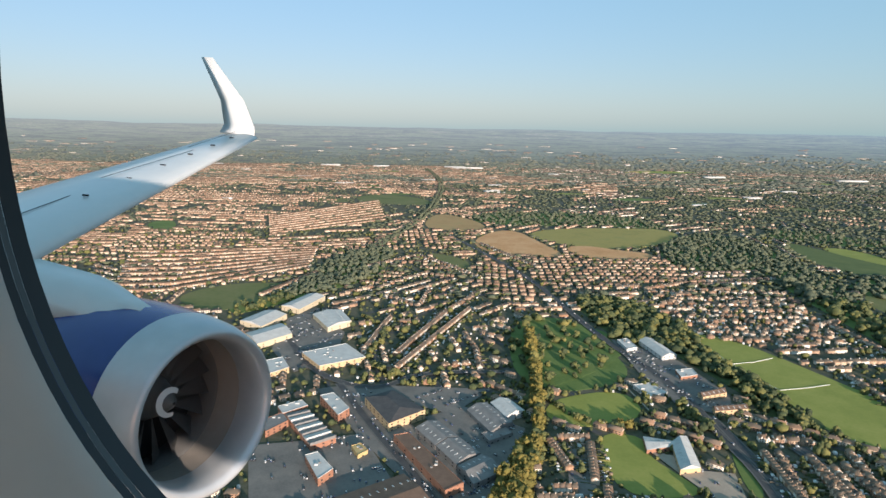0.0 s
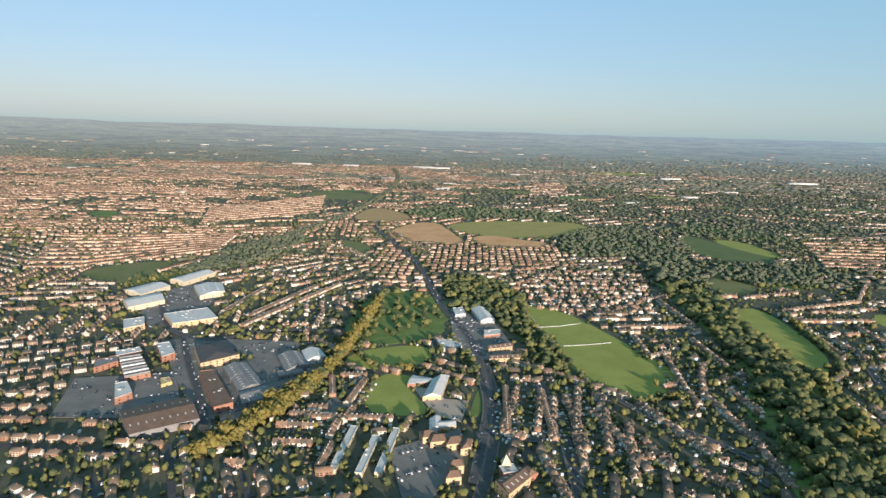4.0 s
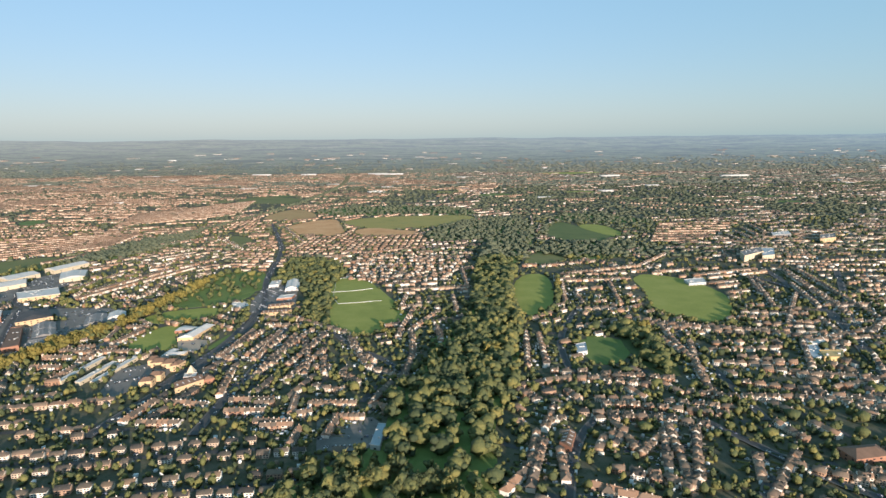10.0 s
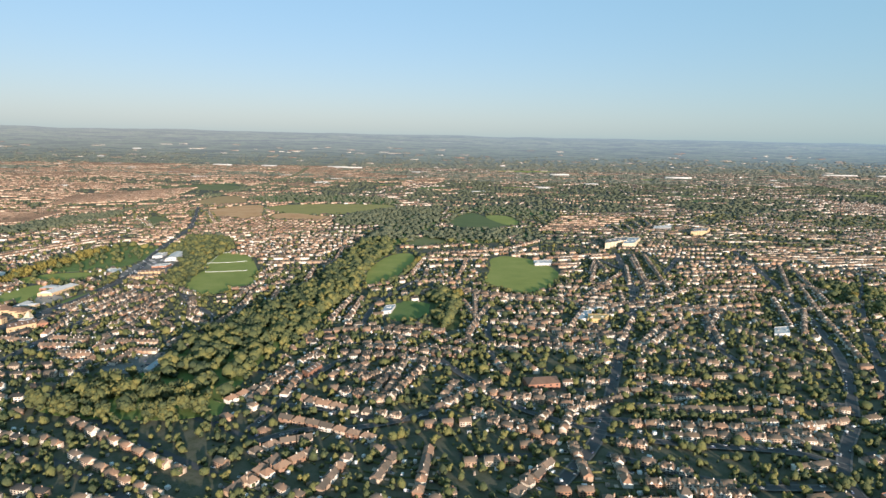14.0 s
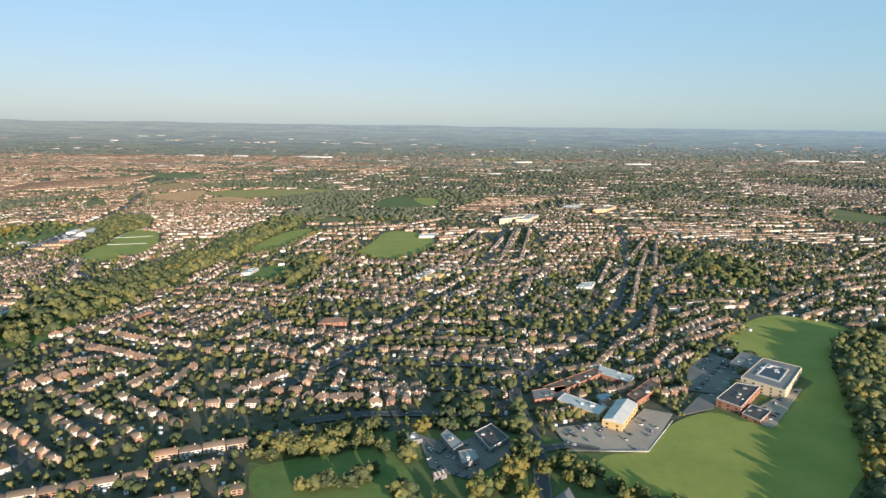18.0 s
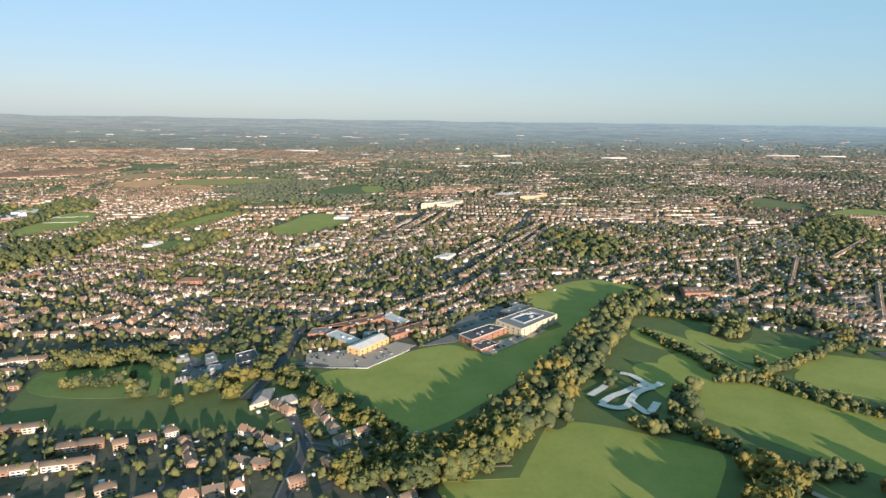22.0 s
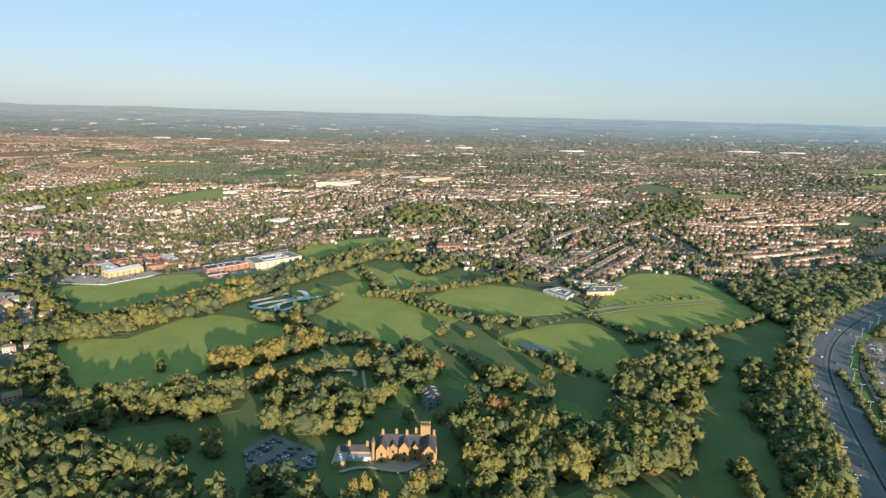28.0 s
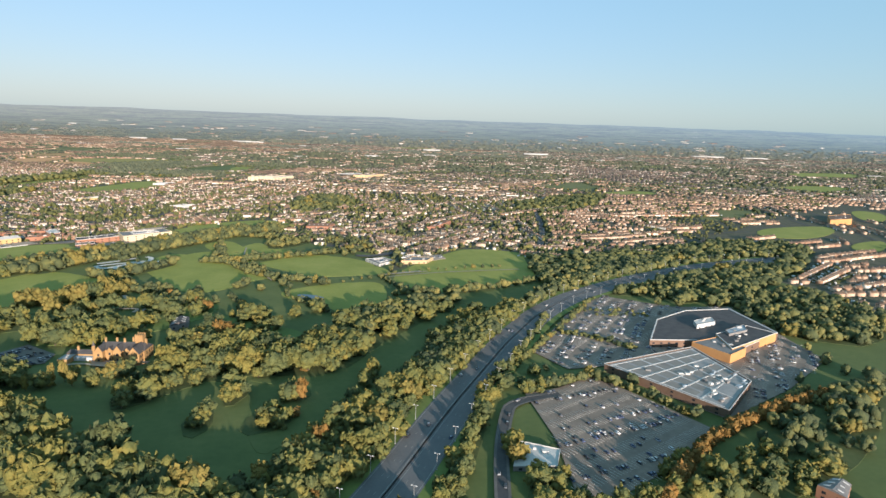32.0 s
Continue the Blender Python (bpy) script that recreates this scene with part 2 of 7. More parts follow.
COLOURS = {
    "cream": [(0.50, 0.42, 0.28), (0.58, 0.50, 0.36)], "white": [(0.44, 0.43, 0.41), (0.58, 0.57, 0.54)],
    "sand": [(0.46, 0.33, 0.18), (0.54, 0.40, 0.24)], "brick": [(0.26, 0.13, 0.08), (0.34, 0.18, 0.115)],
    "grey": [(0.16, 0.155, 0.15), (0.24, 0.23, 0.22)], "yellow": [(0.46, 0.33, 0.14), (0.54, 0.40, 0.19)],
    "slate": [(0.055, 0.052, 0.055), (0.10, 0.095, 0.092)], "brown": [(0.13, 0.085, 0.06), (0.20, 0.13, 0.09)],
    "red": [(0.34, 0.10, 0.06), (0.40, 0.13, 0.08)], "blue": [(0.29, 0.34, 0.38), (0.37, 0.42, 0.46)],
    "orange": [(0.46, 0.24, 0.09), (0.54, 0.30, 0.12)], "tan": [(0.44, 0.32, 0.18), (0.52, 0.39, 0.23)], "panel": [(0.20, 0.185, 0.165), (0.27, 0.25, 0.22)],
    "roof_grey": [(0.24, 0.24, 0.235), (0.33, 0.325, 0.315)], "stone": [(0.27, 0.165, 0.065), (0.40, 0.255, 0.11)],
}
M_BUILD = {k: material(k + "_cladding", v, 0.12, 0.75, 2.0) for k, v in COLOURS.items()}


# ---- building blocks ----
def to_object(name, bm, mats, parent=None, label=""):
    me = bpy.data.meshes.new(name)
    bm.to_mesh(me)
    bm.free()
    for m in mats if isinstance(mats, (list, tuple)) else [mats]:
        me.materials.append(m)
    ob = new(name, me)
    if parent:
        ob.parent = parent
    return tagged(ob, label) if label else ob


def part(name, bm, mat, parent, label=""):
    return to_object(name, bm, mat, parent, label)


def empty(name, m=None):
    ob = new(name)
    ob.empty_display_size = 0.2
    if m is not None:
        ob.matrix_world = m
    return ob


def box(bm, x0, y0, z0, x1, y1, z1, turn=None):
    vs = [bm.verts.new(p) for p in ((x0, y0, z0), (x1, y0, z0), (x1, y1, z0), (x0, y1, z0), (x0, y0, z1), (x1, y0, z1), (x1, y1, z1), (x0, y1, z1))]
    for f in ((3, 2, 1, 0), (4, 5, 6, 7), (0, 1, 5, 4), (1, 2, 6, 5), (2, 3, 7, 6), (3, 0, 4, 7)):
        bm.faces.new([vs[i] for i in f])
    if turn is not None:
        bmesh.ops.transform(bm, matrix=turn, verts=vs)
    return vs


def prism(bm, points, z0, z1):
    """An upright prism over a plan outline."""
    if sum(a[0] * b[1] - b[0] * a[1] for a, b in zip(points, points[1:] + points[:1])) < 0:
        points = points[::-1]
    lo = [bm.verts.new((x, y, z0)) for x, y in points]
    hi = [bm.verts.new((x, y, z1)) for x, y in points]
    bm.faces.new(hi)
    bm.faces.new(lo[::-1])
    for i in range(len(points)):
        j = (i + 1) % len(points)
        bm.faces.new((lo[i], lo[j], hi[j], hi[i]))


def boxed(*args):
    bm = bmesh.new()
    box(bm, *args)
    return bm


def rounded(points, times=2):
    for _ in range(times):
        points = [p for a, b in zip(points, points[1:] + points[:1])
                  for p in ((a[0] * .75 + b[0] * .25, a[1] * .75 + b[1] * .25), (a[0] * .25 + b[0] * .75, a[1] * .25 + b[1] * .75))]
    return points


def smooth_line(points, times=2):
    for _ in range(times):
        mid = [p for a, b in zip(points, points[1:])
               for p in ((a[0] * .75 + b[0] * .25, a[1] * .75 + b[1] * .25), (a[0] * .25 + b[0] * .75, a[1] * .25 + b[1] * .75))]
        points = [points[0]] + mid + [points[-1]]
    return points


def along(points, step, start=0.0):
    """Places every step metres along a line: x, y, heading."""
    out, left = [], start
    for a, b in zip(points, points[1:]):
        d = math.dist(a, b)
        while left < d and d > 0:
            f = left / d
            out.append((a[0] + (b[0] - a[0]) * f, a[1] + (b[1] - a[1]) * f, math.atan2(b[1] - a[1], b[0] - a[0])))
            left += step
        left -= d
    return out


def offset_line(points, d):
    out = []
    for i, p in enumerate(points):
        a, b = points[max(0, i - 1)], points[min(len(points) - 1, i + 1)]
        h = math.atan2(b[1] - a[1], b[0] - a[0])
        out.append((p[0] - math.sin(h) * d, p[1] + math.cos(h) * d))
    return out


def inside(px, py, poly):
    res = np.zeros(px.shape, bool)
    for (x0, y0), (x1, y1) in zip(poly, poly[1:] + poly[:1]):
        if y0 == y1:
            continue
        res ^= ((y0 > py) != (y1 > py)) & (px < (x1 - x0) * (py - y0) / (y1 - y0) + x0)
    return res


RAMP0, RAMP1 = 5200.0, 7700.0


def ridge(x):
    return 322 - 0.001 * x + 20 * math.exp(-((x + 5200) / 1500) ** 2) + 14 * noise.noise((x / 1500, 3.1, 0)) + 11 * noise.noise((x / 520, 8.2, 0)) + 4 * noise.noise((x / 150, 1.7, 0))


def lie(x, y):
    """The height of the land: flat, then a backdrop tilted up to fit the horizon in view."""
    if y <= RAMP0:
        return 0.0
    s = min(1.0, (y - RAMP0) / (RAMP1 - RAMP0))
    fold = max(0.0, s - .72) / .28
    return ridge(x) * (s ** 1.15 * (1 - fold) + fold * (.74 + .26 * s)) * (1 + .05 * (1 - s) * noise.noise((x / 700, y / 500, 6)))


# plan raster: what covers each 4 m cell (0 free, 1 grass, 2 wood, 3 built or paved)
GX, GY, GS = -5200, -1500, 4
GRID = np.zeros(((7600 - GY) // GS, (9000 - GX) // GS), np.uint8)


def mark(poly, code):
    xs, ys = [p[0] for p in poly], [p[1] for p in poly]
    i0, i1 = int(max(0, (min(xs) - GX) // GS)), int(min(GRID.shape[1], (max(xs) - GX) // GS + 2))
    j0, j1 = int(max(0, (min(ys) - GY) // GS)), int(min(GRID.shape[0], (max(ys) - GY) // GS + 2))
    if i1 <= i0 or j1 <= j0:
        return
    px, py = np.meshgrid(GX + (np.arange(i0, i1) + .5) * GS, GY + (np.arange(j0, j1) + .5) * GS)
    GRID[j0:j1, i0:i1][inside(px, py, poly)] = code


def strip_of(points, width):
    a, b = offset_line(points, width / 2), offset_line(points, -width / 2)
    return a + b[::-1]


def cover(x, y):
    i = np.clip(((np.asarray(x) - GX) // GS).astype(int), 0, GRID.shape[1] - 1)
    j = np.clip(((np.asarray(y) - GY) // GS).astype(int), 0, GRID.shape[0] - 1)
    return GRID[j, i]


class Heap:
    """Many small solids gathered into one mesh."""

    def __init__(self):
        self.v, self.l, self.s, self.m, self.n = [], [], [], [], 0

    def add(self, shape, pos, size, turn):
        verts, faces, mats = shape
        pos, size, turn = np.asarray(pos, float), np.asarray(size, float), np.asarray(turn, float)
        count = len(pos)
        if not count:
            return
        v = verts[None] * size[:, None, :]
        c, s = np.cos(turn)[:, None], np.sin(turn)[:, None]
        v = np.stack([v[..., 0] * c - v[..., 1] * s, v[..., 0] * s + v[..., 1] * c, v[..., 2]], -1) + pos[:, None, :]
        flat = np.concatenate([np.array(f) for f in faces])
        sizes = np.array([len(f) for f in faces])
        self.v.append(v.reshape(-1, 3))
        self.l.append((flat[None] + (self.n + np.arange(count) * len(verts))[:, None]).ravel())
        self.s.append(np.tile(sizes, count))
        self.m.append(np.tile(np.array(mats), count))
        self.n += count * len(verts)

    def build(self, name, mats, label, category, kind="stuff", smooth=False):
        if not self.v:
            return None
        v, l, s, m = (np.concatenate(k) for k in (self.v, self.l, self.s, self.m))
        me = bpy.data.meshes.new(name)
        me.vertices.add(len(v))
        me.vertices.foreach_set("co", v.ravel().astype(np.float32))
        me.loops.add(len(l))
        me.loops.foreach_set("vertex_index", l.astype(np.int32))
        me.polygons.add(len(s))
        me.polygons.foreach_set("loop_start", np.r_[0, np.cumsum(s)[:-1]].astype(np.int32))
        me.polygons.foreach_set("material_index", m.astype(np.int32))
        if smooth:
            me.polygons.foreach_set("use_smooth", np.ones(len(s), bool))
        for k in mats:
            me.materials.append(k)
        me.update(calc_edges=True)
        return tagged(new(name, me), label, category, kind=kind)


def shape(verts, faces, mats=None):
    return np.array(verts, float), faces, mats or [0] * len(faces)


SH_BOX = shape([(-.5, -.5, 0), (.5, -.5, 0), (.5, .5, 0), (-.5, .5, 0), (-.5, -.5, 1), (.5, -.5, 1), (.5, .5, 1), (-.5, .5, 1)],
               [(4, 5, 6, 7), (0, 1, 5, 4), (1, 2, 6, 5), (2, 3, 7, 6), (3, 0, 4, 7)])
SH_FLAT = shape([(-.5, -.5, 1), (.5, -.5, 1), (.5, .5, 1), (-.5, .5, 1)], [(0, 1, 2, 3)])
SH_GABLE = shape([(-.5, -.5, 0), (.5, -.5, 0), (.5, .5, 0), (-.5, .5, 0), (-.5, 0, 1), (.5, 0, 1)],
                 [(0, 1, 5, 4), (2, 3, 4, 5), (1, 2, 5), (3, 0, 4)])
SH_HIP = shape([(-.5, -.5, 0), (.5, -.5, 0), (.5, .5, 0), (-.5, .5, 0), (-.22, 0, 1), (.22, 0, 1)],
               [(0, 1, 5, 4), (2, 3, 4, 5), (1, 2, 5), (3, 0, 4)])


def recoloured(sh, k):
    return sh[0], sh[1], [k] * len(sh[1])


SH_ROOF = SH_GABLE[0], SH_GABLE[1], [1, 1, 0, 0]      # tiled slopes between walled gable ends


def window_panes():
    v, f = [], []
    for side in (-1, 1):
        for z in (0.2, 0.62):
            for x in (-.36, -.14, .14, .36):
                k = len(v)
                y = side * .508
                v += [(x - .07, y, z), (x + .07, y, z), (x + .07, y, z + .22), (x - .07, y, z + .22)]
                f.append((k, k + 1, k + 2, k + 3) if side < 0 else (k + 3, k + 2, k + 1, k))
    return shape(v, f, [2] * len(f))


SH_PANES = window_panes()


def ico(sub):
    bm = bmesh.new()
    bmesh.ops.create_icosphere(bm, subdivisions=sub, radius=1)
    v = np.array([p.co[:] for p in bm.verts])
    f = [tuple(q.index for q in face.verts) for face in bm.faces]
    bm.free()
    return v, f


ICO1 = ico(1)
OCTA = (np.array([(math.cos(a) * .82, math.sin(a) * .82, z) for z, turn in ((-.58, 0), (.58, math.pi / 3)) for a in (turn, turn + 2.094, turn + 4.189)]),
        [(2, 1, 0), (3, 4, 5), (0, 1, 3), (1, 2, 4), (2, 0, 5), (1, 4, 3), (2, 5, 4), (0, 3, 5)])


def lumpy(seed, lobes, core, sprigs=0):
    """A crown of unit height and width: one core and smaller clumps pushed out of it."""
    rng = np.random.RandomState(seed)
    v, f = [], []

    def put(ball, at, r):
        bv, bf = ball
        k = sum(len(a) for a in v)
        wob = rng.uniform(.74, 1.22, (len(bv), 1))
        v.append(bv * wob * r + at)
        f.extend(tuple(i + k for i in face) for face in bf)

    put(core, np.array((0, 0, .52)), np.array((.36, .36, .38)) * (1.0 if lobes else 1.3))
    for i in range(lobes):
        a, h = rng.uniform(0, 6.28), rng.uniform(.3, .86)
        reach = .34 * (1 - abs(h - .5) * .9)
        put(ICO1, np.array((math.cos(a) * reach, math.sin(a) * reach, h)), rng.uniform(.10, .2) * np.array((1, 1, .9)))
    pts = np.concatenate(v)
    for i in range(sprigs):                      # loose sprays of leaves that break the outline
        at = pts[rng.randint(len(pts))] * (1.03, 1.03, 1.02)
        a, b = rng.normal(0, .045, 3), rng.normal(0, .045, 3)
        k = sum(len(q) for q in v)
        v.append(np.stack([at - a - b, at + a - b, at + a + b, at - a + b]))
        f.append((k, k + 1, k + 2, k + 3))
    return shape(np.concatenate(v), f)


CROWNS = [lumpy(s, 14, ICO1, 84) for s in range(8)]
MIDDLE = [lumpy(60 + s, 6, ICO1) for s in range(6)]
CLUMPS = [lumpy(20 + s, 2, ICO1) for s in range(5)]
TUFTS = [lumpy(90 + s, 1, ICO1) for s in range(5)]
BUSHES = [lumpy(30 + s, 0, ICO1) for s in range(6)]
SPECKS = [lumpy(50 + s, 0, OCTA) for s in range(6)]        # small far bushes

# ---- the land ----
def sheet(name, poly, z, mat, label, category, kind="structure"):
    bm = bmesh.new()
    prism(bm, poly, z - 0.4, z)
    return tagged(to_object(name, bm, mat), label, category, kind=kind)


bm = bmesh.new()
bmesh.ops.create_grid(bm, x_segments=60, y_segments=40, size=1)
for v in bm.verts:
    v.co = (1600 + v.co.x * 12000, -800 + v.co.y * 6000, 0)
tagged(to_object("ground", bm, M_GROUND), "green and brown gardens and verges of the suburb", "ground", kind="structure")

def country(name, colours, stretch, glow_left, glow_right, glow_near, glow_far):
    """Fields and woods drawn out sideways, with the haze of the distance added as emission."""
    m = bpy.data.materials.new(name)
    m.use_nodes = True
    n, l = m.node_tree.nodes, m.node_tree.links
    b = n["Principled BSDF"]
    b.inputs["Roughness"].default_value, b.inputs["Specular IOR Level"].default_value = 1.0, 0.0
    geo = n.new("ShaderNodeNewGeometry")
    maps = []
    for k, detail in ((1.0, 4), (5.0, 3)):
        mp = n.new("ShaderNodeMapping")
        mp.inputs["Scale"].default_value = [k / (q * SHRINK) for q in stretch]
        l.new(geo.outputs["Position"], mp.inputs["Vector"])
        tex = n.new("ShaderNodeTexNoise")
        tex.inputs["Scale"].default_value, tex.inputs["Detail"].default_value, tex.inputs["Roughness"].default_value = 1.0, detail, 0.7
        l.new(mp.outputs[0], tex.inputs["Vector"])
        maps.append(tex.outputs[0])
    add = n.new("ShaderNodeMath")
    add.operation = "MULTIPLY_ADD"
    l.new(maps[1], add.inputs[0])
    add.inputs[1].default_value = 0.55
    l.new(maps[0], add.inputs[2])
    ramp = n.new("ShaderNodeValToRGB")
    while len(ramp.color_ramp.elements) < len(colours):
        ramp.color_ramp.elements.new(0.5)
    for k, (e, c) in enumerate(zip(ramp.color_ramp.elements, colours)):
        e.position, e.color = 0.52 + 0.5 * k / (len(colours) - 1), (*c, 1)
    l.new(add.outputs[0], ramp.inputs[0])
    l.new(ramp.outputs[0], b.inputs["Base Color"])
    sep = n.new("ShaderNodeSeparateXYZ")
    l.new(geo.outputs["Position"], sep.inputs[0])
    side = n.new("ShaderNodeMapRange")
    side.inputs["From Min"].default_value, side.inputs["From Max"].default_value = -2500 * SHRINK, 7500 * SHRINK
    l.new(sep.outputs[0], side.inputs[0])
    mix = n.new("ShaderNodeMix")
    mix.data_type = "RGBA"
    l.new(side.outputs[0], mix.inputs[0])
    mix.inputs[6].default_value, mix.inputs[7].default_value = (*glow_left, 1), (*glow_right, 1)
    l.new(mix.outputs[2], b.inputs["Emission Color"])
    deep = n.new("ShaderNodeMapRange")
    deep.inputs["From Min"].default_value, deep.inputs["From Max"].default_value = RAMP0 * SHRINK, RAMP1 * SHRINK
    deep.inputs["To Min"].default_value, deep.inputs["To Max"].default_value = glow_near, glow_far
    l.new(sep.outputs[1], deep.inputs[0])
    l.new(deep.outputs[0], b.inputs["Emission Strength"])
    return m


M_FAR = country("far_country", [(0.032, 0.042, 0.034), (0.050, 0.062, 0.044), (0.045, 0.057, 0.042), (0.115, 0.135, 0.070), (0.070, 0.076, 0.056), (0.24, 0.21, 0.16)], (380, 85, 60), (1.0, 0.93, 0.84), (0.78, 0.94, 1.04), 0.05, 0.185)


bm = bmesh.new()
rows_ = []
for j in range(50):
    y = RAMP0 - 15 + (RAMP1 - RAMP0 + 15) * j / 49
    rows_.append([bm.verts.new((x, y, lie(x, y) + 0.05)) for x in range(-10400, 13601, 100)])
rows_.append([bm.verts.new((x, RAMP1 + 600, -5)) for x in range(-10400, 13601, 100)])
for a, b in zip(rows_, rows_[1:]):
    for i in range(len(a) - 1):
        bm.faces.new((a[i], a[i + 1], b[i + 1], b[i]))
tagged(to_object("backdrop", bm, M_FAR), "tilted backdrop of far plain and hills, haze added as glow", "hills", kind="structure")

LEVEL = {"n": 0}


def level(base):
    LEVEL["n"] += 1
    return base + 0.004 * LEVEL["n"]


def field(tone, *p):
    p = rounded(list(p))
    mark(p, 1)
    label = ("mown green playing field", "rough grass with scattered trees", "dry yellowish pasture", "meadow grass with evening shade in its green")[tone]
    sheet("field", p, level(0.1), M_GRASS[tone], label, "grass field")


def clearing(tone, *p):
    """A meadow in a gap of the woods."""
    p = rounded(list(p))
    mark(p, 1)
    sheet("field", p, level(0.3), M_GRASS[tone], "small meadow among the woods", "grass field")


def open_land(*p):
    mark(list(p), 5)
    sheet("field", list(p), level(0.02), M_GRASS[3], "rough parkland grass in a shade-darkened green", "grass field")


def path(width, *p):
    p = smooth_line(list(p))
    a, b = offset_line(p, width / 2), offset_line(p, -width / 2)
    bm = bmesh.new()
    z = level(0.9)
    va, vb = [bm.verts.new((*q, z)) for q in a], [bm.verts.new((*q, z)) for q in b]
    for i in range(len(p) - 1):
        bm.faces.new((va[i + 1], va[i], vb[i], vb[i + 1]))
    tagged(to_object("path", bm, M_SAND if width >= 7 else M_PATH), "pale sandy path across the grass", "path", kind="structure")


def fence(*p):
    top = tagged(empty("fence", pose(p[0][0], p[0][1], 0)), "low white post and rail fence across the grass", "fence")
    q = [(x - p[0][0], y - p[0][1]) for x, y in p]
    for a, b in zip(q, q[1:]):
        d, ang = math.dist(a, b), math.degrees(math.atan2(b[1] - a[1], b[0] - a[0]))
        for z in (.7, 1.25):
            part("rail", boxed(0, -.12, z, d, .12, z + .28, pose(a[0], a[1], 0, 0, 0, ang)), M_FRAME, top)
        for i in range(int(d / 14) + 1):
            part("post", boxed(i * 14 - .12, -.14, 0, i * 14 + .12, .14, 1.6, pose(a[0], a[1], 0, 0, 0, ang)), M_FRAME, top)


def heath(tone, *p):
    p = rounded(list(p))
    mark(p, 1)
    sheet("heath", p, level(0.1), M_HEATH[tone], ("dry brown heath", "brown-green heath")[tone], "heath")


def bare(tone, *p):
    p = rounded(list(p))
    mark(p, 3)
    sheet("earthworks", p, level(0.2), M_BARE[tone], ("bare orange earth of a cleared site", "pale gravel works yard")[tone], "bare ground")


PARKING, PARK_LEVEL = [], []


def paved(tone, *p):
    mark(list(p), 3)
    PARKING.append(list(p))
    z = level(0.5)
    PARK_LEVEL.append(z)
    sheet("yard", list(p), z, M_TARMAC[tone], ("dark tarmac yard", "pale car park surface, tan with warm sun in its colour", "worn brown-grey tarmac of the store car park")[tone], "yard")


ROAD_LINES = []


def road(width, *p):
    p = smooth_line(list(p))
    mark(strip_of(p, width + 3), 3)
    ROAD_LINES.append((p, width, LEVEL["n"] * .004 + .804))
    a, b = offset_line(p, width / 2), offset_line(p, -width / 2)
    z = level(0.8)
    bm = bmesh.new()
    va = [bm.verts.new((*q, z)) for q in a]
    vb = [bm.verts.new((*q, z)) for q in b]
    for i in range(len(p) - 1):
        bm.faces.new((va[i + 1], va[i], vb[i], vb[i + 1]))
    tagged(to_object("road", bm, M_ROAD), "grey asphalt street", "road", kind="structure")
    for side in (1, -1):
        a, b = offset_line(p, side * width / 2), offset_line(p, side * (width / 2 + 1.8))
        bm = bmesh.new()
        va = [bm.verts.new((*q, z + .12)) for q in a]
        vb = [bm.verts.new((*q, z + .12)) for q in b]
        vc = [bm.verts.new((*q, z - .1)) for q in a]
        for i in range(len(p) - 1):
            bm.faces.new((va[i + 1], va[i], vb[i], vb[i + 1])[::side])
            bm.faces.new((va[i], va[i + 1], vc[i + 1], vc[i])[::side])
        tagged(to_object("pavement", bm, M_FOOTWAY), "grey paved footway with a kerb", "pavement", kind="structure")


WOODS, LINES = [], []


def wood(spacing, height, *p):
    p = rounded(list(p), 1)
    mark(p, 2)
    WOODS.append((p, spacing, height))
    sheet("woodland_floor", p, level(0.05), M_WOODFLOOR if spacing < 13 else M_GRASS[1], "dark leafy woodland floor" if spacing < 13 else "rough grass under open woodland", "ground")


def tree_belt(width, spacing, height, *p):
    LINES.append((smooth_line(list(p), 1), width, spacing, height))


ROWS_OF_HOUSES, HOUSE_CORES = [], []


def houses(kind, *p):
    ROWS_OF_HOUSES.append((kind, list(p)))
    mark(strip_of(list(p), 30), 6)
    HOUSE_CORES.append(strip_of(list(p), 13))


# ---- large buildings ----
def lerp(a, b, f):
    return tuple(x + (y - x) * f for x, y in zip(a, b))


